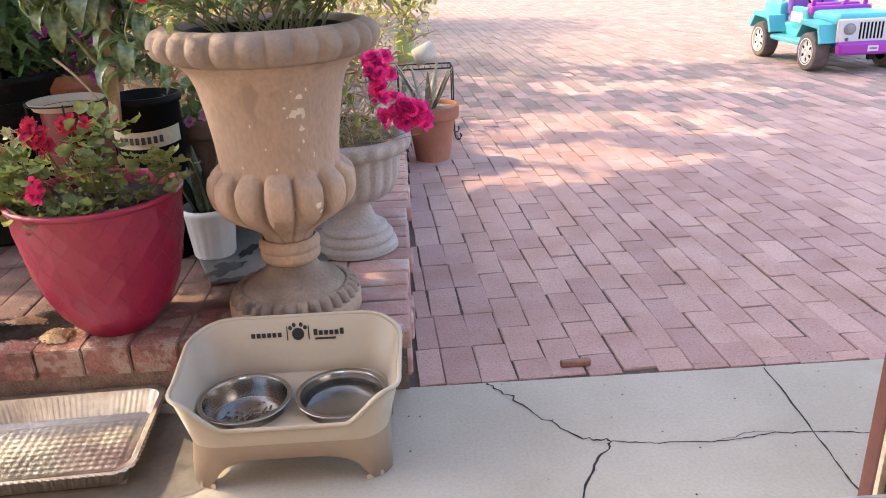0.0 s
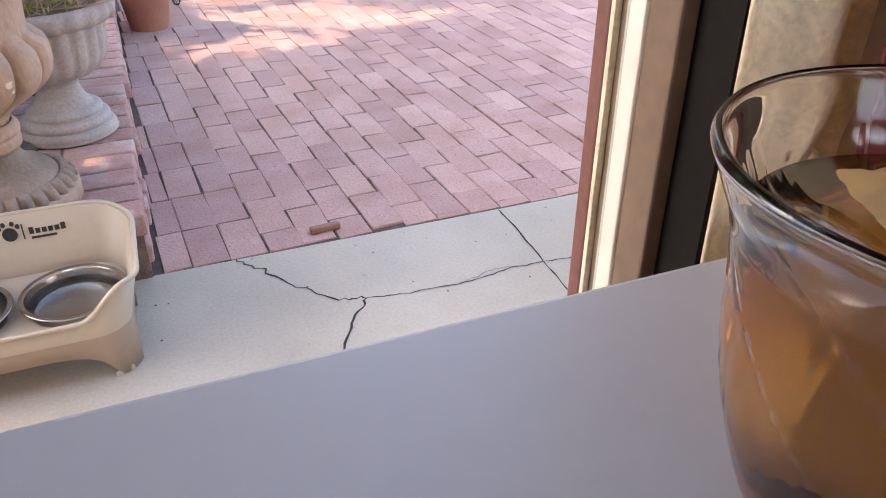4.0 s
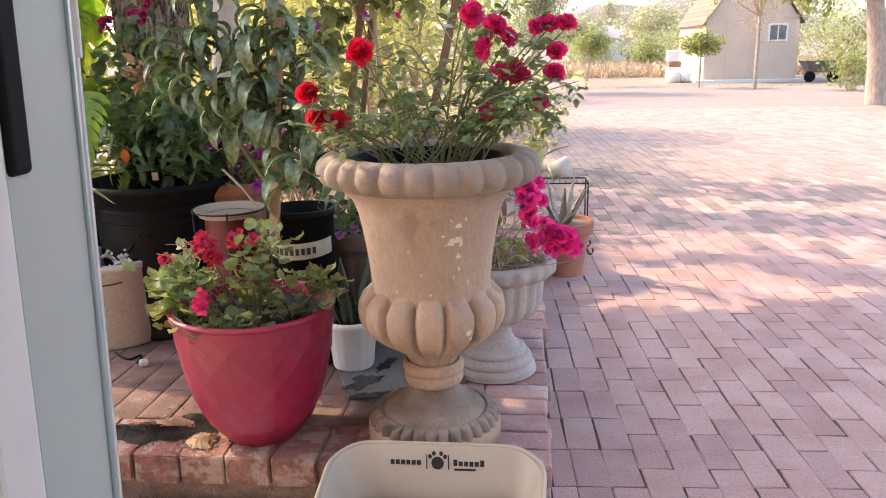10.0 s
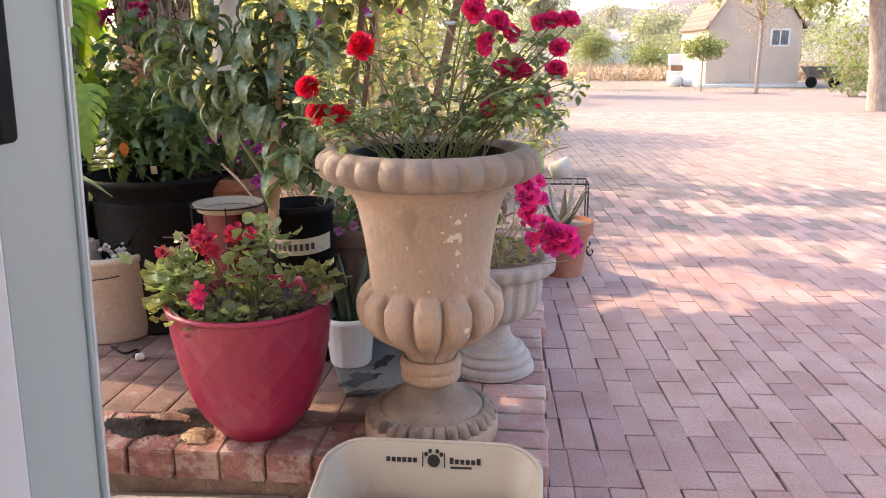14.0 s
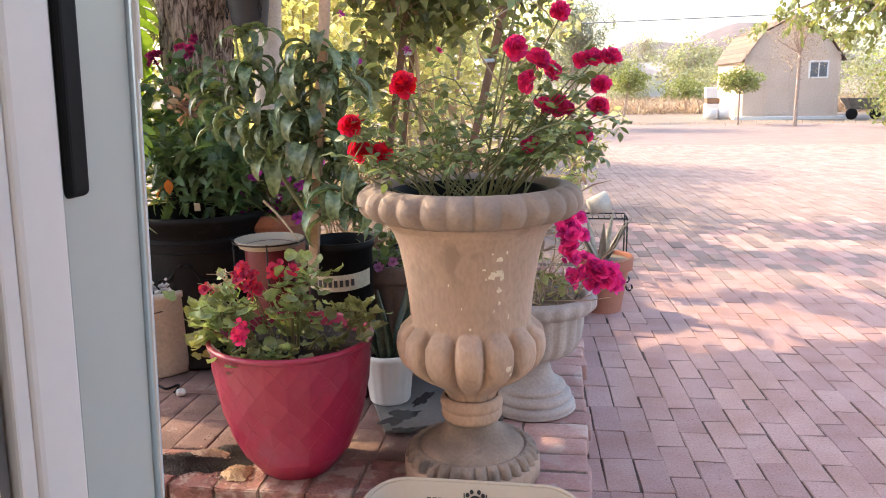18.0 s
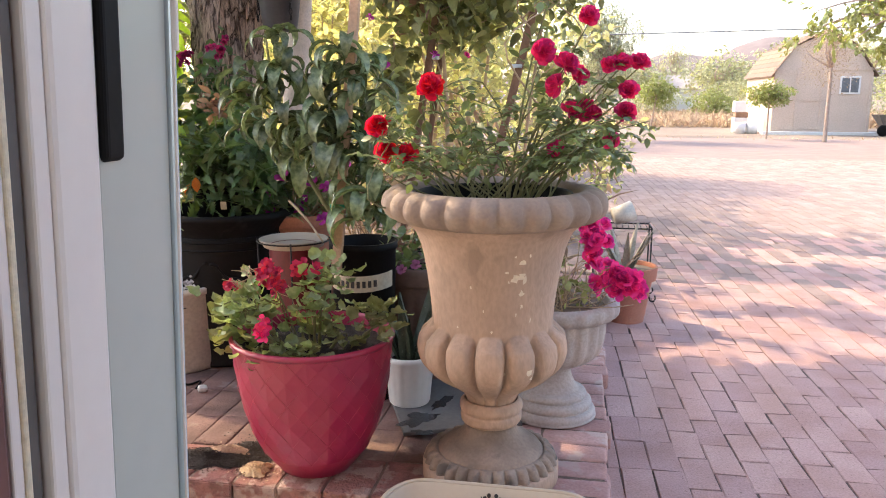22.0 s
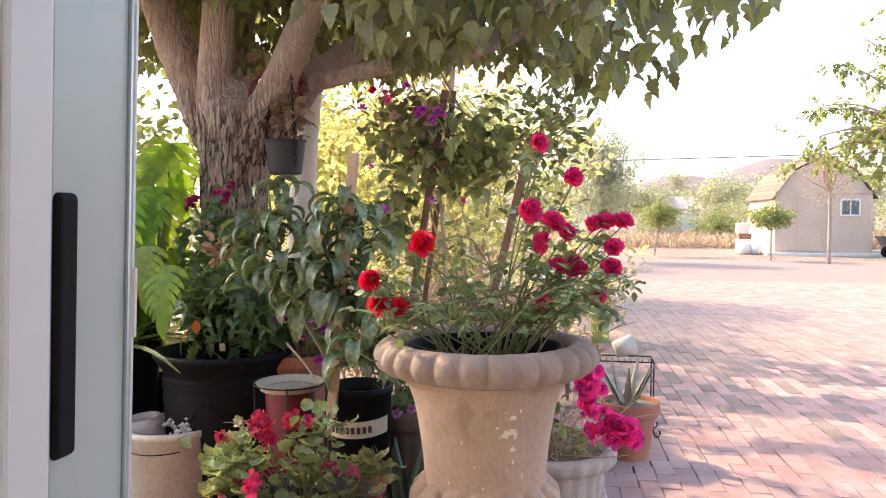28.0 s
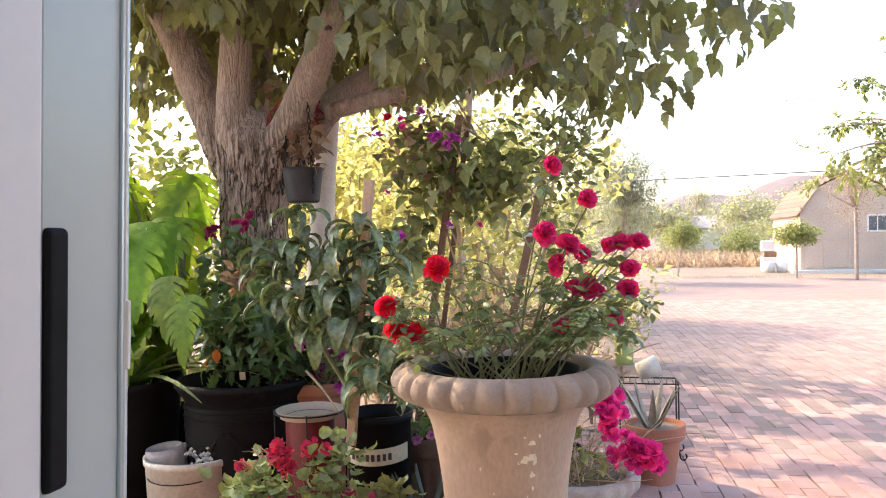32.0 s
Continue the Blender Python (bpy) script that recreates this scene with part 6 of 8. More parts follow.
# second staked climbing rose to the side
SR = (-0.25, 3.05, STEP_Z)
sr = thing("staked_climbing_rose", SR, "staked climbing plant with pale round leaves", "climber")
put("pot", lathe("pot", [(0.01, 0.0), (0.11, 0.0), (0.14, 0.3), (0.15, 0.32), (0.14, 0.325), (0.12, 0.28)], M_BLACK, 40), sr, "black nursery pot")
part("stake", box(0.028, 0.028, 1.35, (0, 0, 0.675), 0.003, pose(-0.31, 0, 0.02, 0, 13.5, 0)), M_DARKSTAKE, sr, "brown wooden stake")
part("blue_tie", box(0.045, 0.045, 0.014, (-0.055, 0.0, 1.13), 0.004), M_EDGE, sr, "pale blue tie")
each("stem", [bend([(0, 0, 0.25), (-0.02, 0.02, 0.8), (0.04, 0, 1.3), (0.1, 0, 1.6)], 0.009, 0.003, 5)] + [bend([(0.02, 0, 1.0 + 0.08 * k), (rng.normal(0.05, 0.08), rng.normal(0, 0.1), 1.2 + 0.05 * k), (rng.normal(0.08, 0.09), rng.normal(0, 0.09), 1.35 + 0.05 * k)], 0.004, 0.002, 4) for k in range(7)], M_DRYTWIG, sr, 6)
pl = np.concatenate([inside(360, (0.08, 0.0, 1.46), (0.22, 0.16, 0.27), 0.05), inside(70, (0.05, 0.0, 1.12), (0.08, 0.1, 0.2), 0.1)])
put("leaves", foliage("leaves", OVATE, pl, around(len(pl), 0.8, -0.1), rng.uniform(0.03, 0.055, len(pl)), M_LEAF_BOUG), sr, kind="stuff")

# green pot, terracotta pot, wire stand, glass
gp = thing("pale_green_pot", (0.08, 8.2, 0.0), "short pale green plastic pot on the yard", "pot")
put("shell", lathe("shell", smoothed([(0.01, 0.0), (0.085, 0.0), (0.1, 0.25), (0.108, 0.258), (0.108, 0.3), (0.1, 0.3), (0.094, 0.24)], 2), material("pale_green_plastic", (0.42, 0.5, 0.2), (0.36, 0.44, 0.17), 0.5, bump=0.05), 48), gp)
put("soil", disc("soil", 0.096, 0.26, M_SOIL, 24, 0.008), gp)
gp2 = thing("flowering_bush", (0.08, 8.2, 0.26), "airy pale bush with fine leaves in the green pot", "bush")
n = 300
put("leaves", foliage("leaves", OVAL, inside(n, (0, 0, 0.35), (0.32, 0.28, 0.4), 0.05), around(n, 1, 0.1), rng.uniform(0.04, 0.08, n), M_LEAF_FAR), gp2, kind="stuff")
each("stem", [bend([(0, 0, 0), (rng.normal(0, 0.05), rng.normal(0, 0.05), 0.15), (rng.normal(0, 0.12), rng.normal(0, 0.1), 0.4)], 0.003, 0.0015, 4) for _ in range(16)] + [bend([(0, 0, 0.02), (0.12, -0.05, 0.1), (0.22, -0.1, 0.12)], 0.003, 0.002, 4)], M_TWIG, gp2)

tp = thing("terracotta_pot", (0.205, 4.38, 0.0), "terracotta pot with a thick banded rim", "pot")
put("shell", lathe("shell", smoothed([(0.01, 0.0), (0.093, 0.0), (0.098, 0.01), (0.133, 0.235), (0.137, 0.238)], 4), M_TERRA, 64), tp)
put("rim", lathe("rim", smoothed([(0.136, 0.236), (0.147, 0.238), (0.153, 0.242), (0.158, 0.3), (0.156, 0.308), (0.146, 0.308), (0.142, 0.295), (0.13, 0.24)], 3), M_TERRA, 64), tp, "banded rim")
put("soil", disc("soil", 0.14, 0.285, M_DIRT, 28, 0.006), tp)
spiky("agave", (0.19, 4.37, 0.28), "pale upright agave in the terracotta pot", "agave", M_ALOE_PALE, 6, 0.36, 0.075, 0.32)

ws = thing("wire_plant_stand", (0.19, 4.86, 0.0), "black scrolled wire plant stand", "plant stand")
lines = []
for sx in (-0.165, 0.165):
    for sy in (-0.1, 0.1):
        lines.append([(sx, sy, 0.445, 0.005), (sx, sy, 0.06, 0.005)] + [(sx + math.copysign(0.02, sx) * (1 - math.cos(a)), sy - 0.0, 0.06 - 0.052 * math.sin(a), 0.005) for a in np.linspace(0.1, 1.57, 5)] + [(sx + math.copysign(0.02 + 0.02 * math.sin(a), sx), sy, 0.03 - 0.022 * math.cos(a), 0.005) for a in np.linspace(0, 2.4, 7)])
for sy in (-0.1, 0.1):
    lines.append([(-0.165, sy, 0.445, 0.005), (0.165, sy, 0.445, 0.005)])
for sx in (-0.165, 0.165):
    lines.append([(sx, -0.1, 0.445, 0.005), (sx, 0.1, 0.445, 0.005)])
for k in range(9):
    lines.append([(-0.14 + 0.035 * k, -0.1, 0.445, 0.0025), (-0.14 + 0.035 * k, 0.1, 0.445, 0.0025)])
put("frame", tubes("frame", lines, M_IRON, 6), ws)
gc = thing("plastic_cup", (0.135, 4.84, 0.45), "tipped milky plastic cup on the wire stand", "cup")
put("cup_wall", lathe("cup_wall", [(0.001, 0.0), (0.05, 0.0), (0.062, 0.12), (0.059, 0.12), (0.047, 0.008), (0.001, 0.008)], M_BUCKET, 40), gc, m=pose(0, 0, 0.05, 0, 72, 15))

# ---- on the concrete: feeder, tray, stick ----
fd = thing("dog_feeder", (-0.238, 1.708, 0.0), "cream and taupe plastic raised dog feeder with two steel bowls", "dog feeder", turn=0.0)
FW, FD = 0.232, 0.152


def loop(w, d, r, n=8):
    """A rounded rectangle, anticlockwise from the front's middle."""
    pts = []
    for cx, cy, a0 in ((w - r, -d + r, -90), (w - r, d - r, 0), (-w + r, d - r, 90), (-w + r, -d + r, 180)):
        for k in range(n + 1):
            a = radians(a0 + 90 * k / n)
            pts.append((cx + r * math.cos(a), cy + r * math.sin(a)))
    return pts


def dense(pts, step=0.012):
    out = []
    for i in range(len(pts)):
        a, b = np.array(pts[i]), np.array(pts[(i + 1) % len(pts)])
        k = max(1, int(np.linalg.norm(b - a) / step))
        out += [tuple(a + (b - a) * j / k) for j in range(k)]
    return out


def shield(px, py):
    """The wall's height: a low dip across the front, sweeping up to the high corners, sides and back."""
    u = min(1, max(0, (0.212 - abs(px)) / 0.085)) if py < 0 else 0
    s = 1 - u * u * (3 - 2 * u)
    corner = min(1, max(0, (abs(px) - 0.13) / 0.1))
    return 0.157 + s * (0.11 - 0.022 * corner * corner - 0.02 * (1 - min(1, max(0, (py + 0.05) / 0.15))))


base_loop = dense(loop(FW, FD, 0.075))
n = len(base_loop)
vv, ff = [], []
for u, inset in ((0, 0.0), (1, 0.0), (1, -0.007), (0, -0.007)):
    for px, py in base_loop:
        top = shield(px, py)
        flare = 1.0 + (0.2 if u else 0.0) * (top - 0.1) / 0.2
        s = 1 + inset / 0.2
        vv.append((px * flare * s, py * flare * s, (top + (0.004 if inset == 0 else 0.002)) if u else 0.112))
for k in range(3):
    for i in range(n):
        i2 = (i + 1) % n
        ff.append((k * n + i, k * n + i2, (k + 1) * n + i2, (k + 1) * n + i))
put("shell", mesh("shell", vv, ff, M_CREAM), fd, "cream splash wall")
lip = [(vv[n + i][0] * 1.006, vv[n + i][1] * 1.006, vv[n + i][2], 0.0055) for i in range(n)]
put("rolled_rim", tubes("rolled_rim", [lip + lip[:2]], M_CREAM, 8), fd)
bm = bmesh.new()
rims = [[(px * 0.985, py * 0.985) for px, py in base_loop[::3]]] + [[(bx + 0.103 * math.cos(q), -0.002 + 0.103 * math.sin(q)) for q in np.linspace(0, 2 * math.pi, 40, endpoint=False)] for bx in (-0.1175, 0.1175)]
for ring_pts in rims:
    vs = [bm.verts.new((x, y, 0.122)) for x, y in ring_pts]
    for i in range(len(vs)):
        bm.edges.new((vs[i], vs[(i + 1) % len(vs)]))
bmesh.ops.triangle_fill(bm, use_beauty=True, use_dissolve=False, edges=bm.edges[:])
deck = bpy.data.meshes.new("deck")
bm.to_mesh(deck)
bm.free()
deck.materials.append(M_CREAM)
put("deck", deck, fd)
# taupe base with arched openings between its four feet
vb, fb = [], []
for ins in (0.0, -0.006):
    for zz in (0, 1):
        for px, py in base_loop:
            s = 1.0 + ins / 0.2
            if abs(py) > FD - 0.045:
                w = max(0, 1 - (abs(px) / (FW - 0.055)) ** 4)
            else:
                w = max(0, 1 - (abs(py) / (FD - 0.05)) ** 4)
            low = 0.002 + 0.072 * w**0.5
            spread = 1.035 - 0.035 * (low / 0.12) if not zz else 0.985
            vb.append((px * s * spread, py * s * spread, 0.114 if zz else low))
for a, b in ((0, 1), (3, 2), (2, 0)):
    for i in range(n):
        i2 = (i + 1) % n
        fb.append((a * n + i, a * n + i2, b * n + i2, b * n + i))
put("base", mesh("base", vb, fb, M_TAUPE), fd, "taupe base with arched feet")
for sx in (-1, 1):
    put("foot_cap", mesh("foot_cap", [(sx * x, y, z) for x, y, z in ((0.175, -0.157, 0.002), (0.215, -0.14, 0.002), (0.213, -0.1385, 0.014), (0.174, -0.1555, 0.014))], [(0, 1, 2, 3)], M_CREAM), fd)
bowl_line = smoothed([(0.001, 0.0), (0.078, 0.0), (0.09, 0.006), (0.1, 0.048), (0.104, 0.053), (0.112, 0.054), (0.114, 0.051)], 5)
for k, bx in enumerate((-0.1175, 0.1175)):
    put("steel_bowl", lathe("steel_bowl", [(r, z + 0.094) for r, z in bowl_line], M_STEEL, 72), fd, "stainless steel bowl", pose(bx, -0.002, 0))
put("water", disc("water", 0.095, 0.128, M_WATER, 48, 0.0), fd, "clear water", pose(0.1175, -0.002, 0))
cv, cf = [], []
for i in range(150):
    r, a = 0.07 * math.sqrt(rng.random()), rng.uniform(0, 6.28)
    if i > 60:
        r, a = abs(rng.normal(0, 0.03)), rng.uniform(0, 6.28)
    c = np.array([-0.1175 + r * math.cos(a) + 0.01, -0.025 + r * math.sin(a), 0.098 + rng.uniform(0, 0.006)])
    s, b = rng.uniform(0.0025, 0.006), len(cv)
    cv += [c + np.array(o) * s for o in ((1, 0.3, 0), (-0.5, 0.9, 0.1), (-0.5, -0.9, 0), (0, 0, 1))]
    cf += [(b, b + 1, b + 3), (b + 1, b + 2, b + 3), (b + 2, b, b + 3)]
put("crumbs", mesh("crumbs", cv, cf, M_KIBBLE, False), fd, "brown food crumbs", kind="stuff")
# printed emblem: plain bars for the words and a paw disc
BY = FD * 1.13 - 0.0095


def print_poly(name, pts, z0):
    put(name, mesh(name, [(x * 1.18, BY + (z * 1.25 + z0 - 0.228) * 0.13, z * 1.25 + z0) for x, z in pts], [tuple(range(len(pts)))], M_INK, False), fd)


def bar(x0, x1, z0, z1):
    print_poly("print_bar", [(x0, z0), (x1, z0), (x1, z1), (x0, z1)], 0.228)


for s in (-1, 1):
    for k in range(6):
        c = s * (0.034 + 0.0115 * k + (0 if s > 0 else 0.002))
        bar(min(c, c + s * 0.0085), max(c, c + s * 0.0085), -0.006, 0.0075 if k in (0, 5) and s > 0 else 0.004)
    bar(s * 0.0235 - 0.0012, s * 0.0235 + 0.0012, -0.014, 0.016)
bar(0.036, 0.082, -0.0155, -0.011)
print_poly("paw_pad", [(0.0135 * math.cos(a), 0.0135 * math.sin(a) - 0.001) for a in np.linspace(0, 6.28, 20)[:-1]], 0.228)
for ang in (38, 68, 112, 142):
    print_poly("paw_toe", [(0.0205 * math.cos(radians(ang)) + 0.0042 * math.cos(a), 0.0205 * math.sin(radians(ang)) + 0.005 * math.sin(a)) for a in np.linspace(0, 6.28, 12)[:-1]], 0.228)

tr = thing("foil_tray", (-0.875, 1.73, 0.0), "shallow crimped aluminium foil baking tray on the concrete", "baking tray", turn=3.0)
tw_, td_, th_ = 0.262, 0.18, 0.062
rings = ((0.86, 0.0, 0.02), (0.9, 0.002, 0.03), (0.97, th_ - 0.006, 0.035), (0.98, th_, 0.035), (1.03, th_ + 0.002, 0.04), (1.045, th_ - 0.003, 0.04))
vt, ft = [], []
tl = dense(loop(tw_, td_, 0.045, 6), 0.004)
n = len(tl)
for s, z, _ in rings:
    for i, (px, py) in enumerate(tl):
        crimp = 1 + (0.006 * (1 if i % 4 < 2 else -1) if 0.002 <= z < th_ else 0)
        vt.append((px * s * crimp, py * (1 - (1 - s) * tw_ / td_) * crimp, z + 0.003))
for k in range(len(rings) - 1):
    for i in range(n):
        i2 = (i + 1) % n
        ft.append((k * n + i, k * n + i2, (k + 1) * n + i2, (k + 1) * n + i))
put("wall", mesh("wall", vt, ft, M_FOIL, False), tr, "crimped foil wall")
nx, ny = 96, 66
vt = []
for j in range(ny):
    for i in range(nx):
        px, py = -0.236 + 0.472 * i / (nx - 1), -0.152 + 0.304 * j / (ny - 1)
        dx = 0.0014 * (abs(math.sin(px * 150)) + abs(math.sin(py * 150))) if abs(px) < 0.2 and abs(py) < 0.12 else 0
        vt.append((px, py, 0.0035 + dx + 0.0015 * noise.noise((px * 12, py * 12, 0))))
put("bottom", mesh("bottom", vt, [(j * nx + i, j * nx + i + 1, (j + 1) * nx + i + 1, (j + 1) * nx + i) for j in range(ny - 1) for i in range(nx - 1)], M_FOIL), tr, "embossed foil bottom")
stick = tagged(part("chew_stick", box(0.09, 0.022, 0.02, (0, 0, 0), 0.006, None, 3), material("dog_chew", (0.34, 0.16, 0.11), None, 0.6, scale=20, bump=0.3), None, m=pose(0.522, 2.008, 0.011, 0, 0, 4)), "brown dog chew stick lying on the bricks", "chew stick")

# ---- the shade tree ----
def trunk_mesh(name, line, mat, segs=40, ridge=0.0, furrow=0.0, steps=7, smooth_from=9.0):
    """A trunk or limb with lumps and, where asked, a net of furrows along it. line: rows of (x, y, z, radius)."""
    p = np.array(line, float)
    q = np.stack([smoothed(p[:, [2, c]], steps)[:, 1] for c in (0, 1, 3)] + [smoothed(p[:, [2, 2]], steps)[:, 1]], 1)
    verts, faces = [], []
    for i, (x, y, r, z) in enumerate(q):
        fade = min(1, max(0.12, (smooth_from - z) / 0.25))
        for j in range(segs):
            a = 2 * math.pi * j / segs
            ca, sa = math.cos(a), math.sin(a)
            rr = r * (1 + ridge * noise.noise((ca * 3.2, sa * 3.2, z * 1.3 + x)))
            if furrow:
                n = noise.noise((ca * 5.2, sa * 5.2, z * 4.5)) + 0.3 * noise.noise((ca * 14, sa * 14, z * 12))
                rr -= furrow * fade * (math.exp(-((n / 0.15) ** 2)) + 0.3 * abs(noise.noise((ca * 26, sa * 26, z * 14))))
            verts.append((x + rr * ca, y + rr * sa, z))
    for i in range(len(q) - 1):
        for j in range(segs):
            j2 = (j + 1) % segs
            faces.append((i * segs + j, i * segs + j2, (i + 1) * segs + j2, (i + 1) * segs + j))
    return mesh(name, verts, faces, mat)


tree = thing("shade_tree", (0, 0, 0), "large mulberry tree with furrowed trunk and drooping leafy crown", "tree")
GROWN = ([(-1.76, 3.62, 0.1, 0.23), (-1.73, 3.6, 0.5, 0.175), (-1.7, 3.6, 1.1, 0.155), (-1.69, 3.6, 1.45, 0.165), (-1.675, 3.6, 1.65, 0.182), (-1.665, 3.6, 1.78, 0.185), (-1.66, 3.62, 1.87, 0.15), (-1.66, 3.64, 1.91, 0.08)],
         [(-1.73, 3.56, 1.55, 0.1), (-1.74, 3.52, 1.78, 0.09), (-1.735, 3.5, 2.0, 0.08), (-1.715, 3.5, 2.25, 0.078), (-1.71, 3.5, 2.5, 0.07), (-1.76, 3.55, 3.0, 0.05)],
         [(-1.62, 3.56, 1.55, 0.1), (-1.52, 3.52, 1.75, 0.09), (-1.4, 3.48, 1.93, 0.08), (-1.28, 3.44, 2.14, 0.07), (-1.19, 3.42, 2.3, 0.066), (-0.75, 3.3, 3.0, 0.045)],
         [(-1.74, 3.62, 1.55, 0.1), (-1.86, 3.6, 1.8, 0.095), (-1.96, 3.6, 2.06, 0.095), (-2.12, 3.62, 2.4, 0.085), (-2.5, 3.68, 3.0, 0.055)],
         [(-1.55, 3.68, 1.7, 0.09), (-1.36, 3.78, 1.98, 0.072), (-1.05, 3.9, 2.22, 0.058), (-0.6, 4.2, 2.9, 0.035)],
         [(-1.8, 3.78, 1.65, 0.1), (-1.95, 4.2, 2.3, 0.07), (-2.1, 5.0, 3.3, 0.04)],
         [(-1.55, 3.66, 1.72, 0.075), (-1.42, 3.64, 1.87, 0.062), (-1.27, 3.62, 1.935, 0.055)])
rough = []
for line in GROWN:
    q = np.array(line, float)
    t = np.linspace(0, len(q) - 1, 8 * len(q))
    rough.append([tuple(np.interp(t_, range(len(q)), q[:, c]) for c in range(4)) for t_ in t])
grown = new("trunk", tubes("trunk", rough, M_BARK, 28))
mod = grown.modifiers.new("grow", "REMESH")
mod.mode, mod.voxel_size = "VOXEL", 0.011
mod = grown.modifiers.new("soften", "SMOOTH")
mod.iterations, mod.factor = 8, 0.5
grown_mesh = bpy.data.meshes.new_from_object(grown.evaluated_get(bpy.context.evaluated_depsgraph_get()))
grown.modifiers.clear()
grown.data = grown_mesh
grown.parent = tree
tagged(grown, "furrowed grey-brown trunk parting into smooth pinkish limbs")
nv = len(grown_mesh.vertices)
co, no = np.empty(nv * 3), np.empty(nv * 3)
grown_mesh.vertices.foreach_get("co", co)
grown_mesh.vertex_normals.foreach_get("vector", no)
co, no = co.reshape(-1, 3), no.reshape(-1, 3)
for k in range(nv):
    x, y, z = co[k]
    wav = 0.02 * noise.noise((x * 4, y * 4, z * 5))
    ax, ay = x + wav, y + wav
    n1 = noise.noise((ax * 26, ay * 26, z * 3.6)) + 0.35 * noise.noise((ax * 60, ay * 60, z * 9))
    fade = min(1.0, max(0.0, (1.93 - z + 0.06 * noise.noise((x * 9, y * 9, 0))) / 0.22)) if x > -1.85 else 0.6
    n2 = noise.noise((x * 5, y * 5, z * 4))
    co[k] += no[k] * (-0.02 * fade * math.exp(-((n1 / 0.16) ** 2)) + 0.006 * fade * n1 + 0.008 * n2 - 0.0025 * (1 - fade) * abs(noise.noise((x * 30, y * 30, z * 8))))
grown_mesh.vertices.foreach_set("co", co.reshape(-1))
grown_mesh.polygons.foreach_set("use_smooth", [True] * len(grown_mesh.polygons))
grown_mesh.update()
M_SCAR = material("dark_knot_bark", (0.12, 0.085, 0.07), (0.06, 0.045, 0.036), 0.95, scale=40, bump=0.9)
for at, w, h in (((-1.675, 3.425, 2.33), 0.022, 0.018), ((-1.2, 3.37, 2.25), 0.018, 0.014)):
    bm = bmesh.new()
    bmesh.ops.create_icosphere(bm, subdivisions=3, radius=1.0)
    for v in bm.verts:
        v.co = Vector((v.co.x * w, v.co.y * 0.016, v.co.z * h)) * (1 + 0.5 * noise.noise(v.co * 2.2 + Vector(at) * 9))
    part("knot", bm, M_SCAR, tree, "dark bark knot", True, Matrix.Translation(at))
limb_r = bend([(-1.5, 3.66, 1.84), (-1.27, 3.62, 1.93), (-0.86, 3.6, 2.0), (-0.54, 3.58, 2.035), (-0.22, 3.55, 2.14), (0.15, 3.5, 2.3), (0.6, 3.4, 2.55)], 0.046, 0.018, 7)
put("limb", tubes("limb", [[(x, y, z, r * (1 + 0.14 * noise.noise((x * 9, y * 9, z * 9)))) for x, y, z, r in limb_r]], M_LIMB, 18), tree, "long low limb")
each("twig", [bend([c, np.array(c) + rng.normal(0, 0.15, 3), np.array(c) + rng.normal(0, 0.3, 3) + (0, 0, 0.15)], 0.01, 0.003, 4) for c in [(rng.uniform(-2.6, 0.5), rng.uniform(3.2, 4.6), rng.uniform(2.9, 3.4)) for _ in range(30)]], M_LIMB, tree)
pl, dr, sz = [], [], []
while len(pl) < 6000:
    c = np.array([rng.uniform(-3.0, 0.85), rng.uniform(2.55, 5.0), rng.uniform(1.85, 3.0)])
    low = 2.02 + 0.22 * max(0, c[0] - 0.25) ** 1.2 + 0.06 * math.sin(c[0] * 7 + c[1] * 3) + (0.3 if c[0] < -1.0 and c[1] < 3.9 else 0.0) - (0.14 if -0.2 < c[0] < 0.35 else 0)
    low += 0.12 * (c[1] - 3.4)
    edge = 0.75 - 0.25 * abs(c[1] - 3.6)
    if c[2] < low or c[0] > edge or rng.random() > (1.15 - 0.45 * (c[2] - low)) * (1 - 0.72 * min(1, max(0, c[0] + 0.7))):
        continue
    pl.append(c), dr.append((rng.normal(0, 0.6), rng.normal(0, 0.6) - 0.1, -0.8 + rng.normal(0, 0.45))), sz.append(rng.uniform(0.06, 0.12))
ok = shades(pl, GAPS + HIGH_GAPS)
pl, dr, sz = np.array(pl)[ok], np.array(dr)[ok], np.array(sz)[ok]
put("low_leaves", foliage("low_leaves", MULBERRY, pl, dr, sz, M_LEAF_TREE), tree, "drooping dull green leaves", kind="stuff")
n = 6600
pl = inside(n, (-2.3, 4.6, 3.9), (3.0, 2.6, 1.15), 0.2)
# unseen clump added to keep the sun off the door casing
pl = np.concatenate([pl, inside(700, (-2.7, 2.1, 4.0), (0.9, 0.75, 0.5), 0.1)])
# another clump out of view, added to shade the paving
pl = np.concatenate([pl, inside(1500, (-1.0, 6.9, 4.1), (2.2, 2.0, 0.6), 0.05)])
pl = pl[shades(pl, GAPS + HIGH_GAPS, 0.11)]
n = len(pl)
put("high_leaves", foliage("high_leaves", HEART, pl, around(n, 0.8, -0.5), rng.uniform(0.13, 0.24, n), M_LEAF_TREE), tree, kind="stuff")

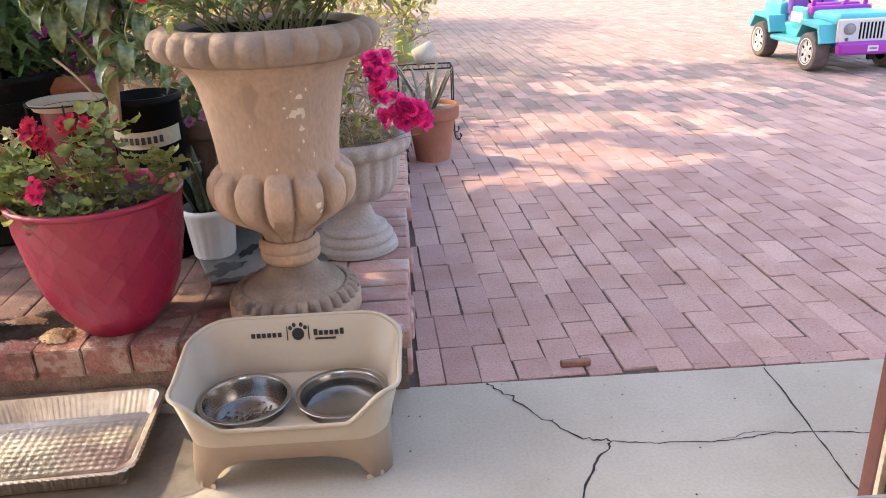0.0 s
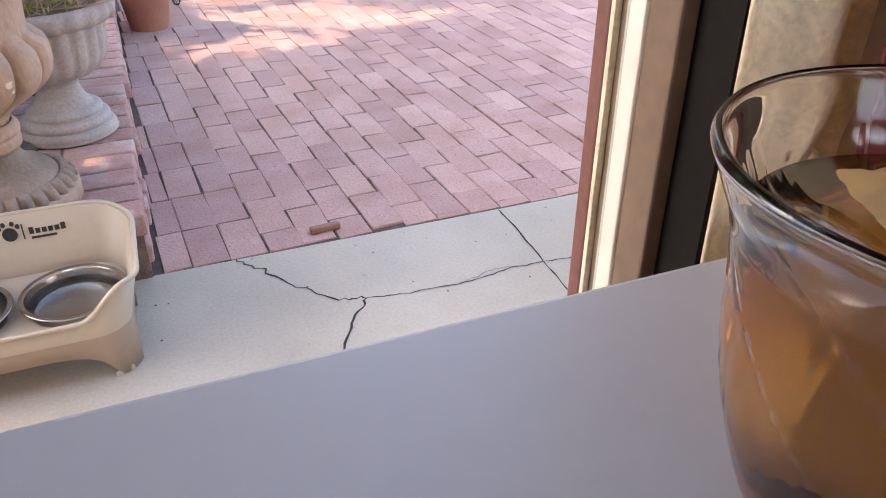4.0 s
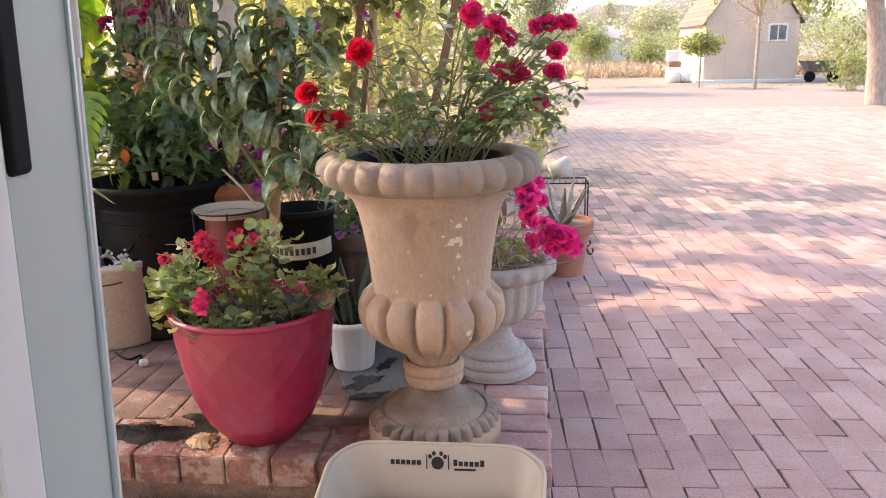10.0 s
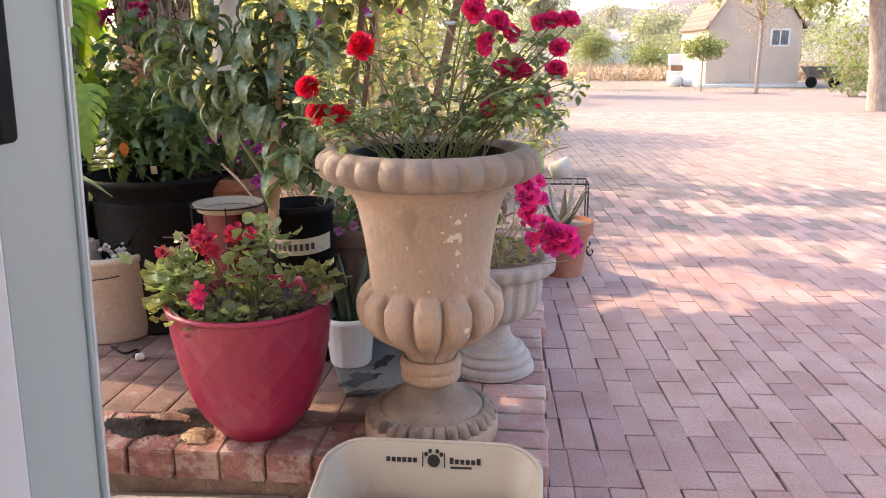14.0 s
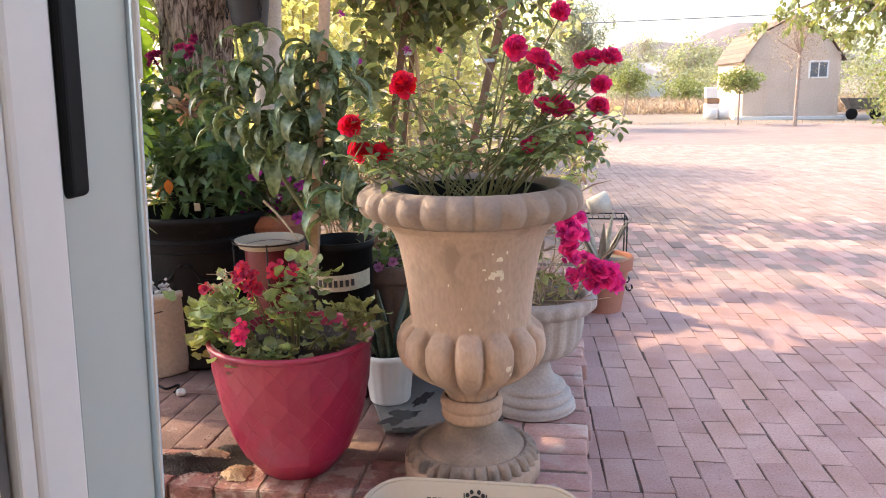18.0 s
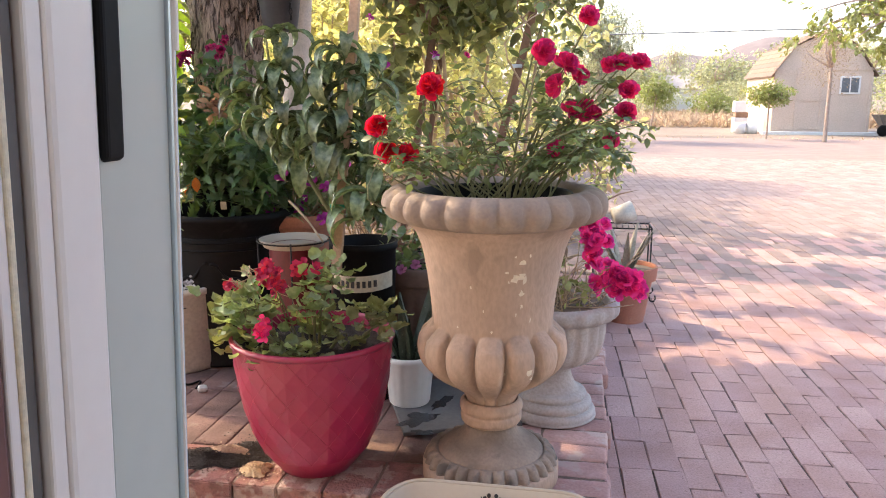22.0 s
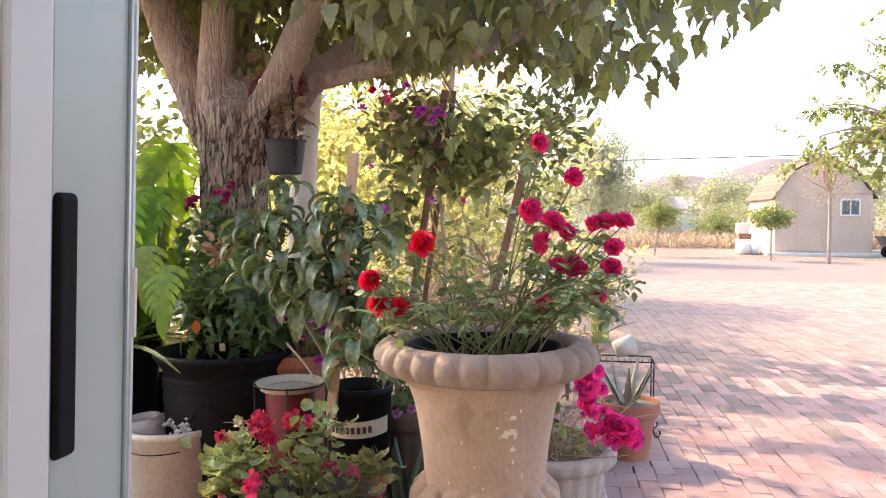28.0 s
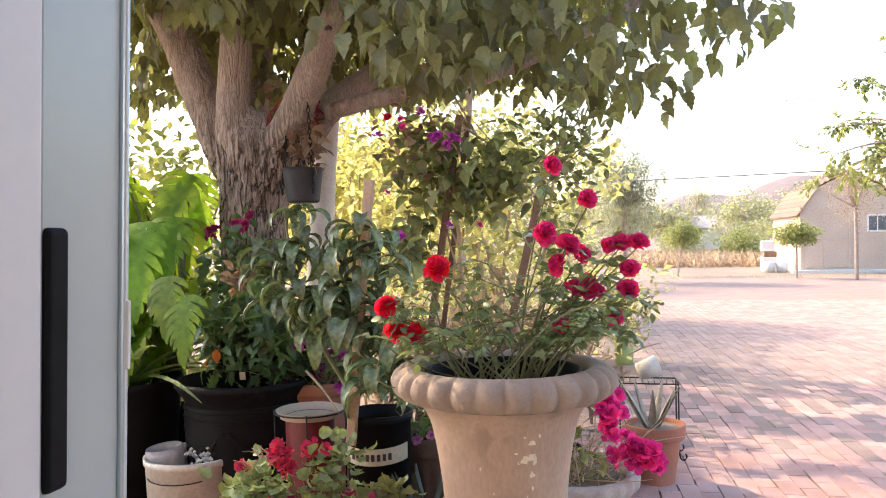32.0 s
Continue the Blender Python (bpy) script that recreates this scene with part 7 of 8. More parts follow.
# mostly hidden crown, added and placed so that it shades the yard
pl = np.concatenate([inside(1150, (-1.5, 8.4, 4.1), (2.2, 1.25, 0.8), 0.1), inside(420, (-3.8, 12.2, 4.2), (1.3, 2.2, 0.8), 0.1)])
pl = pl[shades(pl, GAPS, 0.12)]
n = len(pl)
back = thing("added_shade_tree", (-1.9, 9.4, -0.03), "mostly hidden leafy tree added behind the bed for its shade", "tree")
put("trunk", tubes("trunk", [bend([(0, 0, -0.05), (0.05, 0, 1.5), (0.2, 0, 3.2)], 0.13, 0.07, 6)], M_LIMB, 14), back)
put("crown", foliage("crown", HEART, pl - (-1.9, 9.4, -0.03), around(n, 0.8, -0.5), rng.uniform(0.16, 0.28, n), M_LEAF_TREE), back, kind="stuff")

hp = thing("hanging_pot", (-1.375, 3.46, 1.49), "black hanging pot with a dried plant on chains", "hanging pot")
put("shell", lathe("shell", smoothed([(0.005, 0.0), (0.066, 0.0), (0.076, 0.03), (0.092, 0.145), (0.098, 0.15), (0.094, 0.157), (0.085, 0.15), (0.08, 0.12)], 4), material("weathered_black_plastic", (0.045, 0.036, 0.036), (0.03, 0.025, 0.025), 0.6, bump=0.1), 48), hp)
put("soil", disc("soil", 0.084, 0.138, M_SOIL, 20, 0.006), hp)
n = 70
put("dry_plant", foliage("dry_plant", OVATE, inside(n, (0.03, -0.02, 0.27), (0.08, 0.07, 0.14), 0.05), around(n, 1, -0.2), rng.uniform(0.04, 0.08, n), M_LEAF_DRY), hp, "dried pale brown foliage", kind="stuff")
links = []
for a in (3.5, 5.6, 1.6):
    p0, p1 = np.array([0.094 * math.cos(a), 0.094 * math.sin(a), 0.05]), np.array([0.05 * math.cos(a), 0.05 * math.sin(a) + 0.0, 0.56])
    for k in range(22):
        c = p0 + (p1 - p0) * k / 21
        w = (0.007, 0) if k % 2 else (0, 0.007)
        links.append([(c[0] + w[0] * math.cos(q), c[1] + w[1] * math.cos(q), c[2] + 0.015 * math.sin(q), 0.0025) for q in np.linspace(0, 6.28, 9)])
for k in range(3):
    put("chain", tubes("chain", links[22 * k : 22 * k + 22], M_IRON, 4), hp, "dark link chain")
coil = [(-1.43 + 0.085 * math.cos(a) + 0.05 * math.sin(0.37 * a), 3.53 + 0.05 * math.sin(1.3 * a), 1.9 + 0.05 * math.sin(a + 0.6 * math.sin(0.7 * a)) + 0.03 * math.sin(0.23 * a), 0.0045) for a in np.linspace(0, 48, 260)]
put("cord", tubes("cord", [coil], M_CORD, 6), tree, "tangled dark red cord")
n = 12
dead = thing("dead_leaf_clump", (-1.56, 3.56, 1.88), "clump of dead leaves and grey rag in the tree fork", "dead leaves")
put("leaves", foliage("leaves", HEART, inside(n, (0, 0, 0.12), (0.12, 0.06, 0.14), 0.1), around(n), rng.uniform(0.04, 0.08, n), M_LEAF_DRY), dead, kind="stuff")
post = tagged(new("pale_post", trunk_mesh("pale_post", [(-1.7, 4.45, 0.1, 0.09), (-1.69, 4.45, 1.1, 0.08), (-1.66, 4.45, 1.6, 0.07), (-1.61, 4.45, 2.1, 0.06), (-1.55, 4.45, 2.6, 0.05)], material("whitewash", (0.72, 0.63, 0.56), (0.6, 0.5, 0.43), 0.9, bump=0.4), 28, 0.05)), "whitewashed pale trunk behind the shade tree", "post")

# ---- greenery behind the bed ----
def shrub(name, at, size, n, leaf_size, mat, label, category, shape=OVATE, stems=8, droop=-0.2, hollow=0.2):
    ob = thing(name, at, label, category)
    pl = inside(n, (0, 0, size[2] * 1.02), size, hollow)
    pl = pl[shades(pl + at)]
    put("leaves", foliage("leaves", shape, pl, around(len(pl), 0.8, droop), rng.uniform(0.6, 1.25, len(pl)) * leaf_size, mat), ob, kind="stuff")
    each("stem", [bend([(rng.normal(0, size[0] * 0.15), 0, 0), (rng.normal(0, size[0] * 0.2), rng.normal(0, size[1] * 0.2), size[2] * 0.6), (rng.normal(0, size[0] * 0.24), rng.normal(0, size[1] * 0.24), size[2] * 1.35)], size[2] * 0.02, size[2] * 0.006, 4) for _ in range(stems)], M_DRYTWIG, ob)
    return ob


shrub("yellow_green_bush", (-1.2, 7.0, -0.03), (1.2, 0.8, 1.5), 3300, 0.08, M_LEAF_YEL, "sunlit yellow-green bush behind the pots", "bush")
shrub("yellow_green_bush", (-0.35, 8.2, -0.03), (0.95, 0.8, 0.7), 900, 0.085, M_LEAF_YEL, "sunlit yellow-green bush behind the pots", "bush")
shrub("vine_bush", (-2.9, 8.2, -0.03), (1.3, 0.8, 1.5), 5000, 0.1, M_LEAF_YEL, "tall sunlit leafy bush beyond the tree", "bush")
shrub("green_bush", (-3.2, 5.4, -0.03), (0.9, 0.7, 1.3), 1800, 0.1, M_LEAF_FAR, "bright leafy bush beside the tree", "bush")
shrub("green_bush", (-2.7, 3.9, -0.03), (0.5, 0.4, 0.62), 700, 0.1, M_LEAF_FAR, "bright leafy bush beside the tree", "bush")
shrub("grassy_bush", (-0.6, 5.3, -0.03), (0.75, 0.5, 0.5), 1000, 0.2, M_DRYGRASS, "pale dry grassy undergrowth behind the step", "bush", NEEDLE, 12, 0.6)
shrub("grassy_bush", (-1.5, 5.2, -0.03), (0.7, 0.45, 0.5), 800, 0.16, M_DRYGRASS, "pale dry grassy undergrowth behind the step", "bush", NEEDLE, 12, 0.6)
shrub("tall_hedge", (-5.2, 15.0, -0.03), (2.8, 1.2, 2.2), 3600, 0.16, M_LEAF_FAR, "tall sunlit hedge at the yard's side", "hedge")
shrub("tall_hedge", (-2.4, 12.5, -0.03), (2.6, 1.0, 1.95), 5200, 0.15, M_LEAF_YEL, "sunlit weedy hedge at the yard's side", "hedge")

# ---- trees of the yard ----
def yard_tree(name, at, height, crown, n, leaf_size, mat, label, trunk_r=0.05, shape=OVAL, lean=0.0, droop=-0.2, bare=0.0, hollow=0.2, crown_at=None):
    ob = thing(name, at, label, "tree")
    cz = height - crown[2]
    put("trunk", tubes("trunk", [bend([(0, 0, -0.05), (lean * 0.5, 0, cz * 0.5), (lean, 0, cz)], trunk_r, trunk_r * 0.6, 6)], M_LIMB, 10), ob)
    each("bough", [bend([(lean * 0.8, 0, cz * 0.8), (lean + rng.normal(0, crown[0] * 0.3), rng.normal(0, crown[1] * 0.3), cz), (lean + rng.normal(0, crown[0] * 0.32), rng.normal(0, crown[1] * 0.32), cz + crown[2] * 0.45)], trunk_r * 0.5, trunk_r * 0.12, 5) for _ in range(8)], M_LIMB, ob, 6)
    c = crown_at or (lean, 0, cz)
    put("crown", foliage("crown", shape, inside(n, c, crown, hollow), around(n, 0.9, droop), rng.uniform(0.6, 1.25, n) * leaf_size, mat), ob, kind="stuff")
    return ob


yard_tree("olive_tree", (0.25, 22.0, -0.03), 4.1, (1.15, 1.0, 1.5), 9000, 0.15, M_LEAF_OLIVE, "silvery olive tree across the yard", 0.1, NEEDLE, 0.0, 0.3, hollow=0.1)
# two mostly hidden trees added to cast the far yard's band of shade
yard_tree("yard_tree", (-3.6, 20.5, -0.03), 4.6, (2.0, 1.6, 1.6), 2400, 0.2, M_LEAF_FAR, "mostly hidden leafy tree added to shade the far yard", 0.14)
yard_tree("yard_tree", (-8.5, 21.5, -0.03), 5.0, (2.6, 2.0, 1.9), 2400, 0.22, M_LEAF_FAR, "mostly hidden leafy tree added to shade the far yard", 0.16)
yard_tree("round_sapling", (1.87, 25.4, -0.03), 1.78, (0.62, 0.6, 0.45), 2200, 0.085, M_LEAF_FAR, "small round-headed young tree with a thin leaning trunk", 0.035, lean=0.2)
yard_tree("round_sapling", (4.88, 23.2, -0.03), 1.62, (0.66, 0.6, 0.36), 2300, 0.085, M_LEAF_FAR, "small flat-headed young tree before the barn", 0.03)
yard_tree("sparse_sapling", (6.12, 22.2, -0.03), 3.5, (0.85, 0.7, 1.1), 2600, 0.05, M_DRYGRASS, "slender half-bare young tree before the barn", 0.055, hollow=0.05)
big = thing("big_yard_tree", (6.85, 16.4, -0.03), "large leafy tree with a thick pale trunk in the yard", "tree")
put("trunk", tubes("trunk", [bend([(0, 0, -0.05), (-0.06, 0, 0.9), (-0.2, 0, 1.7), (-0.3, 0.1, 2.8)], 0.23, 0.13, 6)], M_LIMB, 16), big, "thick pale trunk")
boughs, pl, dr = [], [], []
ends = [(-2.95, 0.0, 2.35), (-2.85, -0.3, 2.75), (-2.6, 0.2, 3.35), (-2.35, 0.0, 4.25), (-1.75, 0.3, 4.8), (-1.7, -0.2, 2.05), (-2.2, -0.4, 2.2), (-1.2, -0.5, 2.0)] + [(rng.uniform(-2.4, 2.8), rng.uniform(-2.2, 2.2), rng.uniform(2.1, 6.0)) for _ in range(46)]
for e in ends:
    e = np.array(e)
    mid = np.array((-0.25, 0, 2.2)) * 0.45 + e * 0.55 + (0, 0, 0.45)
    boughs.append(bend([(-0.25, 0, 2.1 + 0.2 * rng.random()), mid, e], 0.05, 0.006, 6))
    q = np.array(boughs[-1])[:, :3]
    for _ in range(13):
        a = q[rng.integers(len(q) // 3, len(q))]
        b = a + rng.normal(0, 0.28, 3) * (1, 1, 0.7) + (0, 0, -0.1)
        for u in np.linspace(0.15, 1.0, 17):
            pl.append(a + (b - a) * u + (0, 0, 0.12 * u * (1 - u)) + rng.normal(0, 0.03, 3)), dr.append((b - a) * 1.2 + rng.normal(0, 0.22, 3) + (0, 0, -0.16))
each("bough", boughs, M_LIMB, big, 6)
put("crown", foliage("crown", OVATE, pl, dr, rng.uniform(0.07, 0.14, len(pl)), M_LEAF_FAR), big, "light green sprays of leaves", kind="stuff")
shrub("low_shrub", (8.1, 21.0, -0.03), (0.55, 0.5, 0.55), 600, 0.1, M_LEAF_FAR, "loose green shrub beside the barn", "shrub")
shrub("low_shrub", (9.6, 24.5, -0.03), (1.3, 0.9, 1.3), 900, 0.14, M_LEAF_FAR, "loose green shrub beside the barn", "shrub")

# ---- barn shed ----
shed = thing("barn_shed", (7.33, 27.3, -0.05), "tan gambrel-roofed barn shed with a small white window", "shed")
half, eave, knee, peak, depth = 1.48, 1.95, 2.75, 3.22, 4.4
prof = [(-half, 0), (half, 0), (half, eave), (0.93, knee), (0, peak), (-0.93, knee), (-half, eave)]
vs = [(x, 0.0, z) for x, z in prof] + [(x, depth, z) for x, z in prof]
put("body", mesh("body", vs, [tuple(range(7)), tuple(range(13, 6, -1))] + [(i, i + 7, (i + 1) % 7 + 7, (i + 1) % 7) for i in range(7)], M_SIDING, False), shed)
for (xa, za), (xb, zb) in (((-half - 0.12, eave - 0.14), (-0.93, knee + 0.02)), ((-0.93, knee + 0.02), (0, peak + 0.03)), ((half + 0.12, eave - 0.14), (0.93, knee + 0.02)), ((0.93, knee + 0.02), (0, peak + 0.03))):
    rows = 6
    for k in range(rows):
        u0, u1 = k / rows, (k + 1) / rows
        x0, z0, x1, z1 = xa + (xb - xa) * u0, za + (zb - za) * u0, xa + (xb - xa) * u1, za + (zb - za) * u1
        put("shingle_course", mesh("shingle_course", [(x0, -0.14, z0 + 0.05), (x0, depth + 0.14, z0 + 0.05), (x1, depth + 0.14, z1 + 0.028), (x1, -0.14, z1 + 0.028), (x0, -0.14, z0 + 0.02), (x0, depth + 0.14, z0 + 0.02)], [(0, 1, 2, 3), (4, 5, 1, 0)], M_SHINGLE, False), shed)
for x in (-half + 0.05, -0.75, 0.0, half - 0.05):
    part("batten", span(x - 0.04, x + 0.04, -0.025, 0.0, 0.05, eave if abs(x) > 1 else 2.05), M_SIDING, shed)
for z in (0.08, 2.07):
    part("batten", span(-half, half, -0.03, 0.0, z - 0.05, z + 0.05), M_SIDING, shed)
for z in (0.2, 1.1, 1.98):
    part("door_rail", span(-1.3, 0.0, -0.022, 0.0, z - 0.035, z + 0.035), M_SIDING, shed)
win = part("window", span(0.5, 1.12, -0.03, 0.0, 1.28, 1.85, 0.01), M_TRIM, shed, "small white window")
part("pane", span(0.56, 0.79, -0.036, -0.028, 1.34, 1.79), M_DARKGLASS, win)
part("pane", span(0.83, 1.06, -0.036, -0.028, 1.34, 1.79), M_DARKGLASS, win)
part("skid", span(-half - 0.3, half + 0.2, -0.35, 0.1, 0.0, 0.09), M_TRIM, shed)
wb = thing("garden_cart", (9.3, 26.6, -0.05), "dark garden cart parked beside the barn", "cart")
put("tray", mesh("tray", [(-0.36, -0.22, 0.32), (0.36, -0.22, 0.32), (0.36, 0.22, 0.32), (-0.36, 0.22, 0.32), (-0.56, -0.35, 0.66), (0.56, -0.35, 0.66), (0.56, 0.35, 0.66), (-0.56, 0.35, 0.66), (-0.53, -0.32, 0.66), (0.53, -0.32, 0.66), (0.53, 0.32, 0.66), (-0.53, 0.32, 0.66), (-0.34, -0.2, 0.36), (0.34, -0.2, 0.36), (0.34, 0.2, 0.36), (-0.34, 0.2, 0.36)], [(3, 2, 1, 0), (12, 13, 14, 15)] + [(k, (k + 1) % 4, (k + 1) % 4 + 4, k + 4) for k in range(4)] + [(k + 4, (k + 1) % 4 + 4, (k + 1) % 4 + 8, k + 8) for k in range(4)] + [(k + 8, (k + 1) % 4 + 8, (k + 1) % 4 + 12, k + 12) for k in range(4)], M_CART, False), wb)
each("handle", [bend([(-0.4, s, 0.3), (0.5, s, 0.36), (1.1, s * 1.2, 0.55)], 0.022, 0.02, 5) for s in (-0.2, 0.2)], M_LIMB, wb, 6)
for sx in (-0.35, 0.35):
    put("wheel", lathe("wheel", smoothed([(0.02, -0.05), (0.14, -0.05), (0.18, 0.0), (0.14, 0.05), (0.02, 0.05)], 3), M_BLACK, 24), wb, m=pose(sx, -0.2, 0.18, 90, 0, 0))
for bx, mt, lb, h in ((4.95, M_WHITE, "white bucket standing beside the barn", 0.36), (5.35, M_WHITE, "white bucket standing beside the barn", 0.34)):
    bb = thing("bucket", (bx, 27.6, -0.05), lb, "bucket")
    put("shell", lathe("shell", [(0.01, 0), (0.17, 0), (0.2, h), (0.19, h), (0.16, 0.03), (0.01, 0.03)], mt, 24), bb)
part_box = thing("crate_stack", (5.1, 28.4, -0.05), "white and red crates piled beside the barn", "crate")
part("crate", span(-0.25, 0.2, -0.2, 0.2, 0.0, 0.5, 0.03), M_WHITE, part_box, "white crate")
part("crate", span(-0.2, 0.22, -0.2, 0.2, 0.5, 0.68, 0.03), M_RUST, part_box, "red crate")
part("crate", span(-0.25, 0.15, -0.2, 0.2, 0.68, 1.05, 0.03), M_WHITE, part_box, "white crate")

# ---- far land ----
def blades(name, x0, x1, y0, y1, n, size, mat, label, category, shape=NEEDLE, up=0.9):
    pl = np.stack([rng.uniform(x0, x1, n), rng.uniform(y0, y1, n), np.full(n, -0.05)], 1)
    ob = new(name, foliage(name, shape, pl, around(n, 0.3, up), rng.uniform(0.5, 1.2, n) * size, mat, 0.9))
    return tagged(ob, label, category, kind="stuff")


blades("dry_grass", -14, 20, 32, 48, 26000, 0.6, M_DRYGRASS, "tall dry straw-coloured grass across the land", "grass")
blades("dry_weeds", -1.0, 9, 22.5, 25.0, 170, 0.17, M_DRYGRASS, "sparse dry weeds at the yard's edge", "weeds")
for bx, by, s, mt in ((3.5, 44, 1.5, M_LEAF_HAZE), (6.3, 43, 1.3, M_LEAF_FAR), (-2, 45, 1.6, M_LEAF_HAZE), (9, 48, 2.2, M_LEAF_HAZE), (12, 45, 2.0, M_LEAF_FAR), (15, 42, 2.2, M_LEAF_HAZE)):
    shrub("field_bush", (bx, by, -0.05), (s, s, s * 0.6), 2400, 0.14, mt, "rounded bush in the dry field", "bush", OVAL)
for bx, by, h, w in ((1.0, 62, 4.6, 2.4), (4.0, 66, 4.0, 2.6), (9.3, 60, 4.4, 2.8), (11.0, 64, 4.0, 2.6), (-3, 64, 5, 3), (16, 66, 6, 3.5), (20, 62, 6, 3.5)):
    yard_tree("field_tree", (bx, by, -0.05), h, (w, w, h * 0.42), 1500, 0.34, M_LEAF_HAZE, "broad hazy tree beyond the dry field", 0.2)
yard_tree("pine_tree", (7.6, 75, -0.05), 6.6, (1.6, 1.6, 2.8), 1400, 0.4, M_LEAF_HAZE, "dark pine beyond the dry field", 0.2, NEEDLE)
house = thing("far_house", (7.2, 66, -0.05), "small white house with a grey roof beyond the field", "house")
part("wall", span(-1.6, 1.0, -1.5, 1.5, 0, 1.8), M_TRIM, house)
put("roof", mesh("roof", [(-1.8, -1.8, 1.75), (1.2, -1.8, 1.75), (1.2, 0, 2.75), (-1.8, 0, 2.75), (1.2, 1.8, 1.75), (-1.8, 1.8, 1.75)], [(0, 1, 2, 3), (3, 2, 4, 5), (1, 4, 2), (0, 3, 5)], M_GREYURN, False), house, "grey roof")
hv, hf, nh = [], [], 80
for i in range(nh):
    hx = -260 + 640 * i / (nh - 1)
    ridge = 31 * math.exp(-(((hx - 106) / 44) ** 2)) + 15 * math.exp(-(((hx - 36) / 30) ** 2)) + 20 * math.exp(-(((hx - 230) / 60) ** 2)) + 9 * math.exp(-(((hx + 60) / 90) ** 2)) + 1.2 * noise.noise((hx * 0.06, 0, 0)) + 3
    for k, (dy, u) in enumerate(((0, 0.0), (30, 0.35), (60, 0.75), (90, 1.0), (150, 0.7))):
        hv.append((hx, 380 + dy, -1 + ridge * u * (1 + 0.08 * noise.noise((hx * 0.1, dy * 0.05, 0)))))
for i in range(nh - 1):
    for k in range(4):
        a = i * 5 + k
        hf.append((a, a + 5, a + 6, a + 1))
tagged(new("backdrop_hills", mesh("backdrop_hills", hv, hf, M_HILL)), "bare hazy pinkish hills on the horizon", "hills", kind="structure")
M_CABLE = material("grey_cable", (0.3, 0.29, 0.29), None, 0.7, bump=0)
wires = []
for z0, z1, y in ((2.67, 2.72, 20.0), (4.25, 4.62, 20.0), (4.19, 4.54, 20.2)):
    wires.append([(x, y, (z0 + (z1 - z0) * (x - 2.7) / 3.0) + 0.0006 * (x - 3) ** 2, 0.015 if z0 < 3 else 0.007) for x in np.linspace(-14, 22, 40)])
M_CABLE_PALE = material("pale_cable", (0.75, 0.75, 0.76), None, 0.7, bump=0)
for w in wires:
    tagged(new("power_line", tubes("power_line", [w], M_CABLE if w[0][2] < 3.5 else M_CABLE_PALE, 6)), "thin overhead power line across the sky", "power line", "overhead wires")

# ---- toy car ----
jeep = thing("toy_car", (3.83, 7.06, 0.0), "turquoise and purple ride-on toy off-roader with white wheels", "toy car", turn=1.0)
jeep.scale = (0.98, 0.95, 0.93)
M_LAMPGREY = material("grey_lamp_plastic", (0.34, 0.31, 0.31), (0.29, 0.265, 0.265), 0.35, bump=0.05)
WR, WW = 0.172, 0.135
tyre_line = smoothed([(0.1, -WW / 2), (0.15, -WW / 2), (0.168, -WW / 2 + 0.012), (WR, -0.03), (WR, 0.03), (0.168, WW / 2 - 0.012), (0.15, WW / 2), (0.1, WW / 2)], 3)
ME_TYRE = lathe("tyre", tyre_line, M_TYRE, 48, lambda a, z, r: r - (0.011 * (np.sin(a * 12 + (1.57 if z > 0 else 0)) > 0.3) if r > 0.165 else 0))
ME_RIM = lathe("rim", smoothed([(0.02, 0.062), (0.03, 0.07), (0.05, 0.055), (0.09, 0.05), (0.105, 0.066), (0.118, 0.07), (0.12, 0.06), (0.118, 0.03)], 3), M_WHITE, 48, lambda a, z, r: r + 0.0 * a)
ME_SLOT = mesh("slot", [(0.07 + 0.022 * math.cos(a), 0.013 * math.sin(a), 0.0565) for a in np.linspace(0, 6.28, 10)[:-1]], [tuple(range(9))], M_BLACK, False)
for sx in (-1, 1):
    for sy in (-0.475, 0.475):
        tyre = put("tyre", ME_TYRE, jeep, "knobbly dark grey tyre", pose(sx * 0.335, sy, WR, 0, sx * 90, 0))
        rim = put("rim", ME_RIM, tyre, "white wheel rim")
        put("rim_hub", lathe("rim_hub", [(0.001, 0.063), (0.1, 0.0535)], M_WHITE, 24), tyre)
        for k in range(6):
            put("slot", ME_SLOT, tyre, m=pose(0, 0, 0.002, 0, 0, 60 * k))
part("tub", span(-0.25, 0.25, -0.3, 0.66, 0.2, 0.36, 0.02), M_TURQ, jeep, "turquoise body tub")
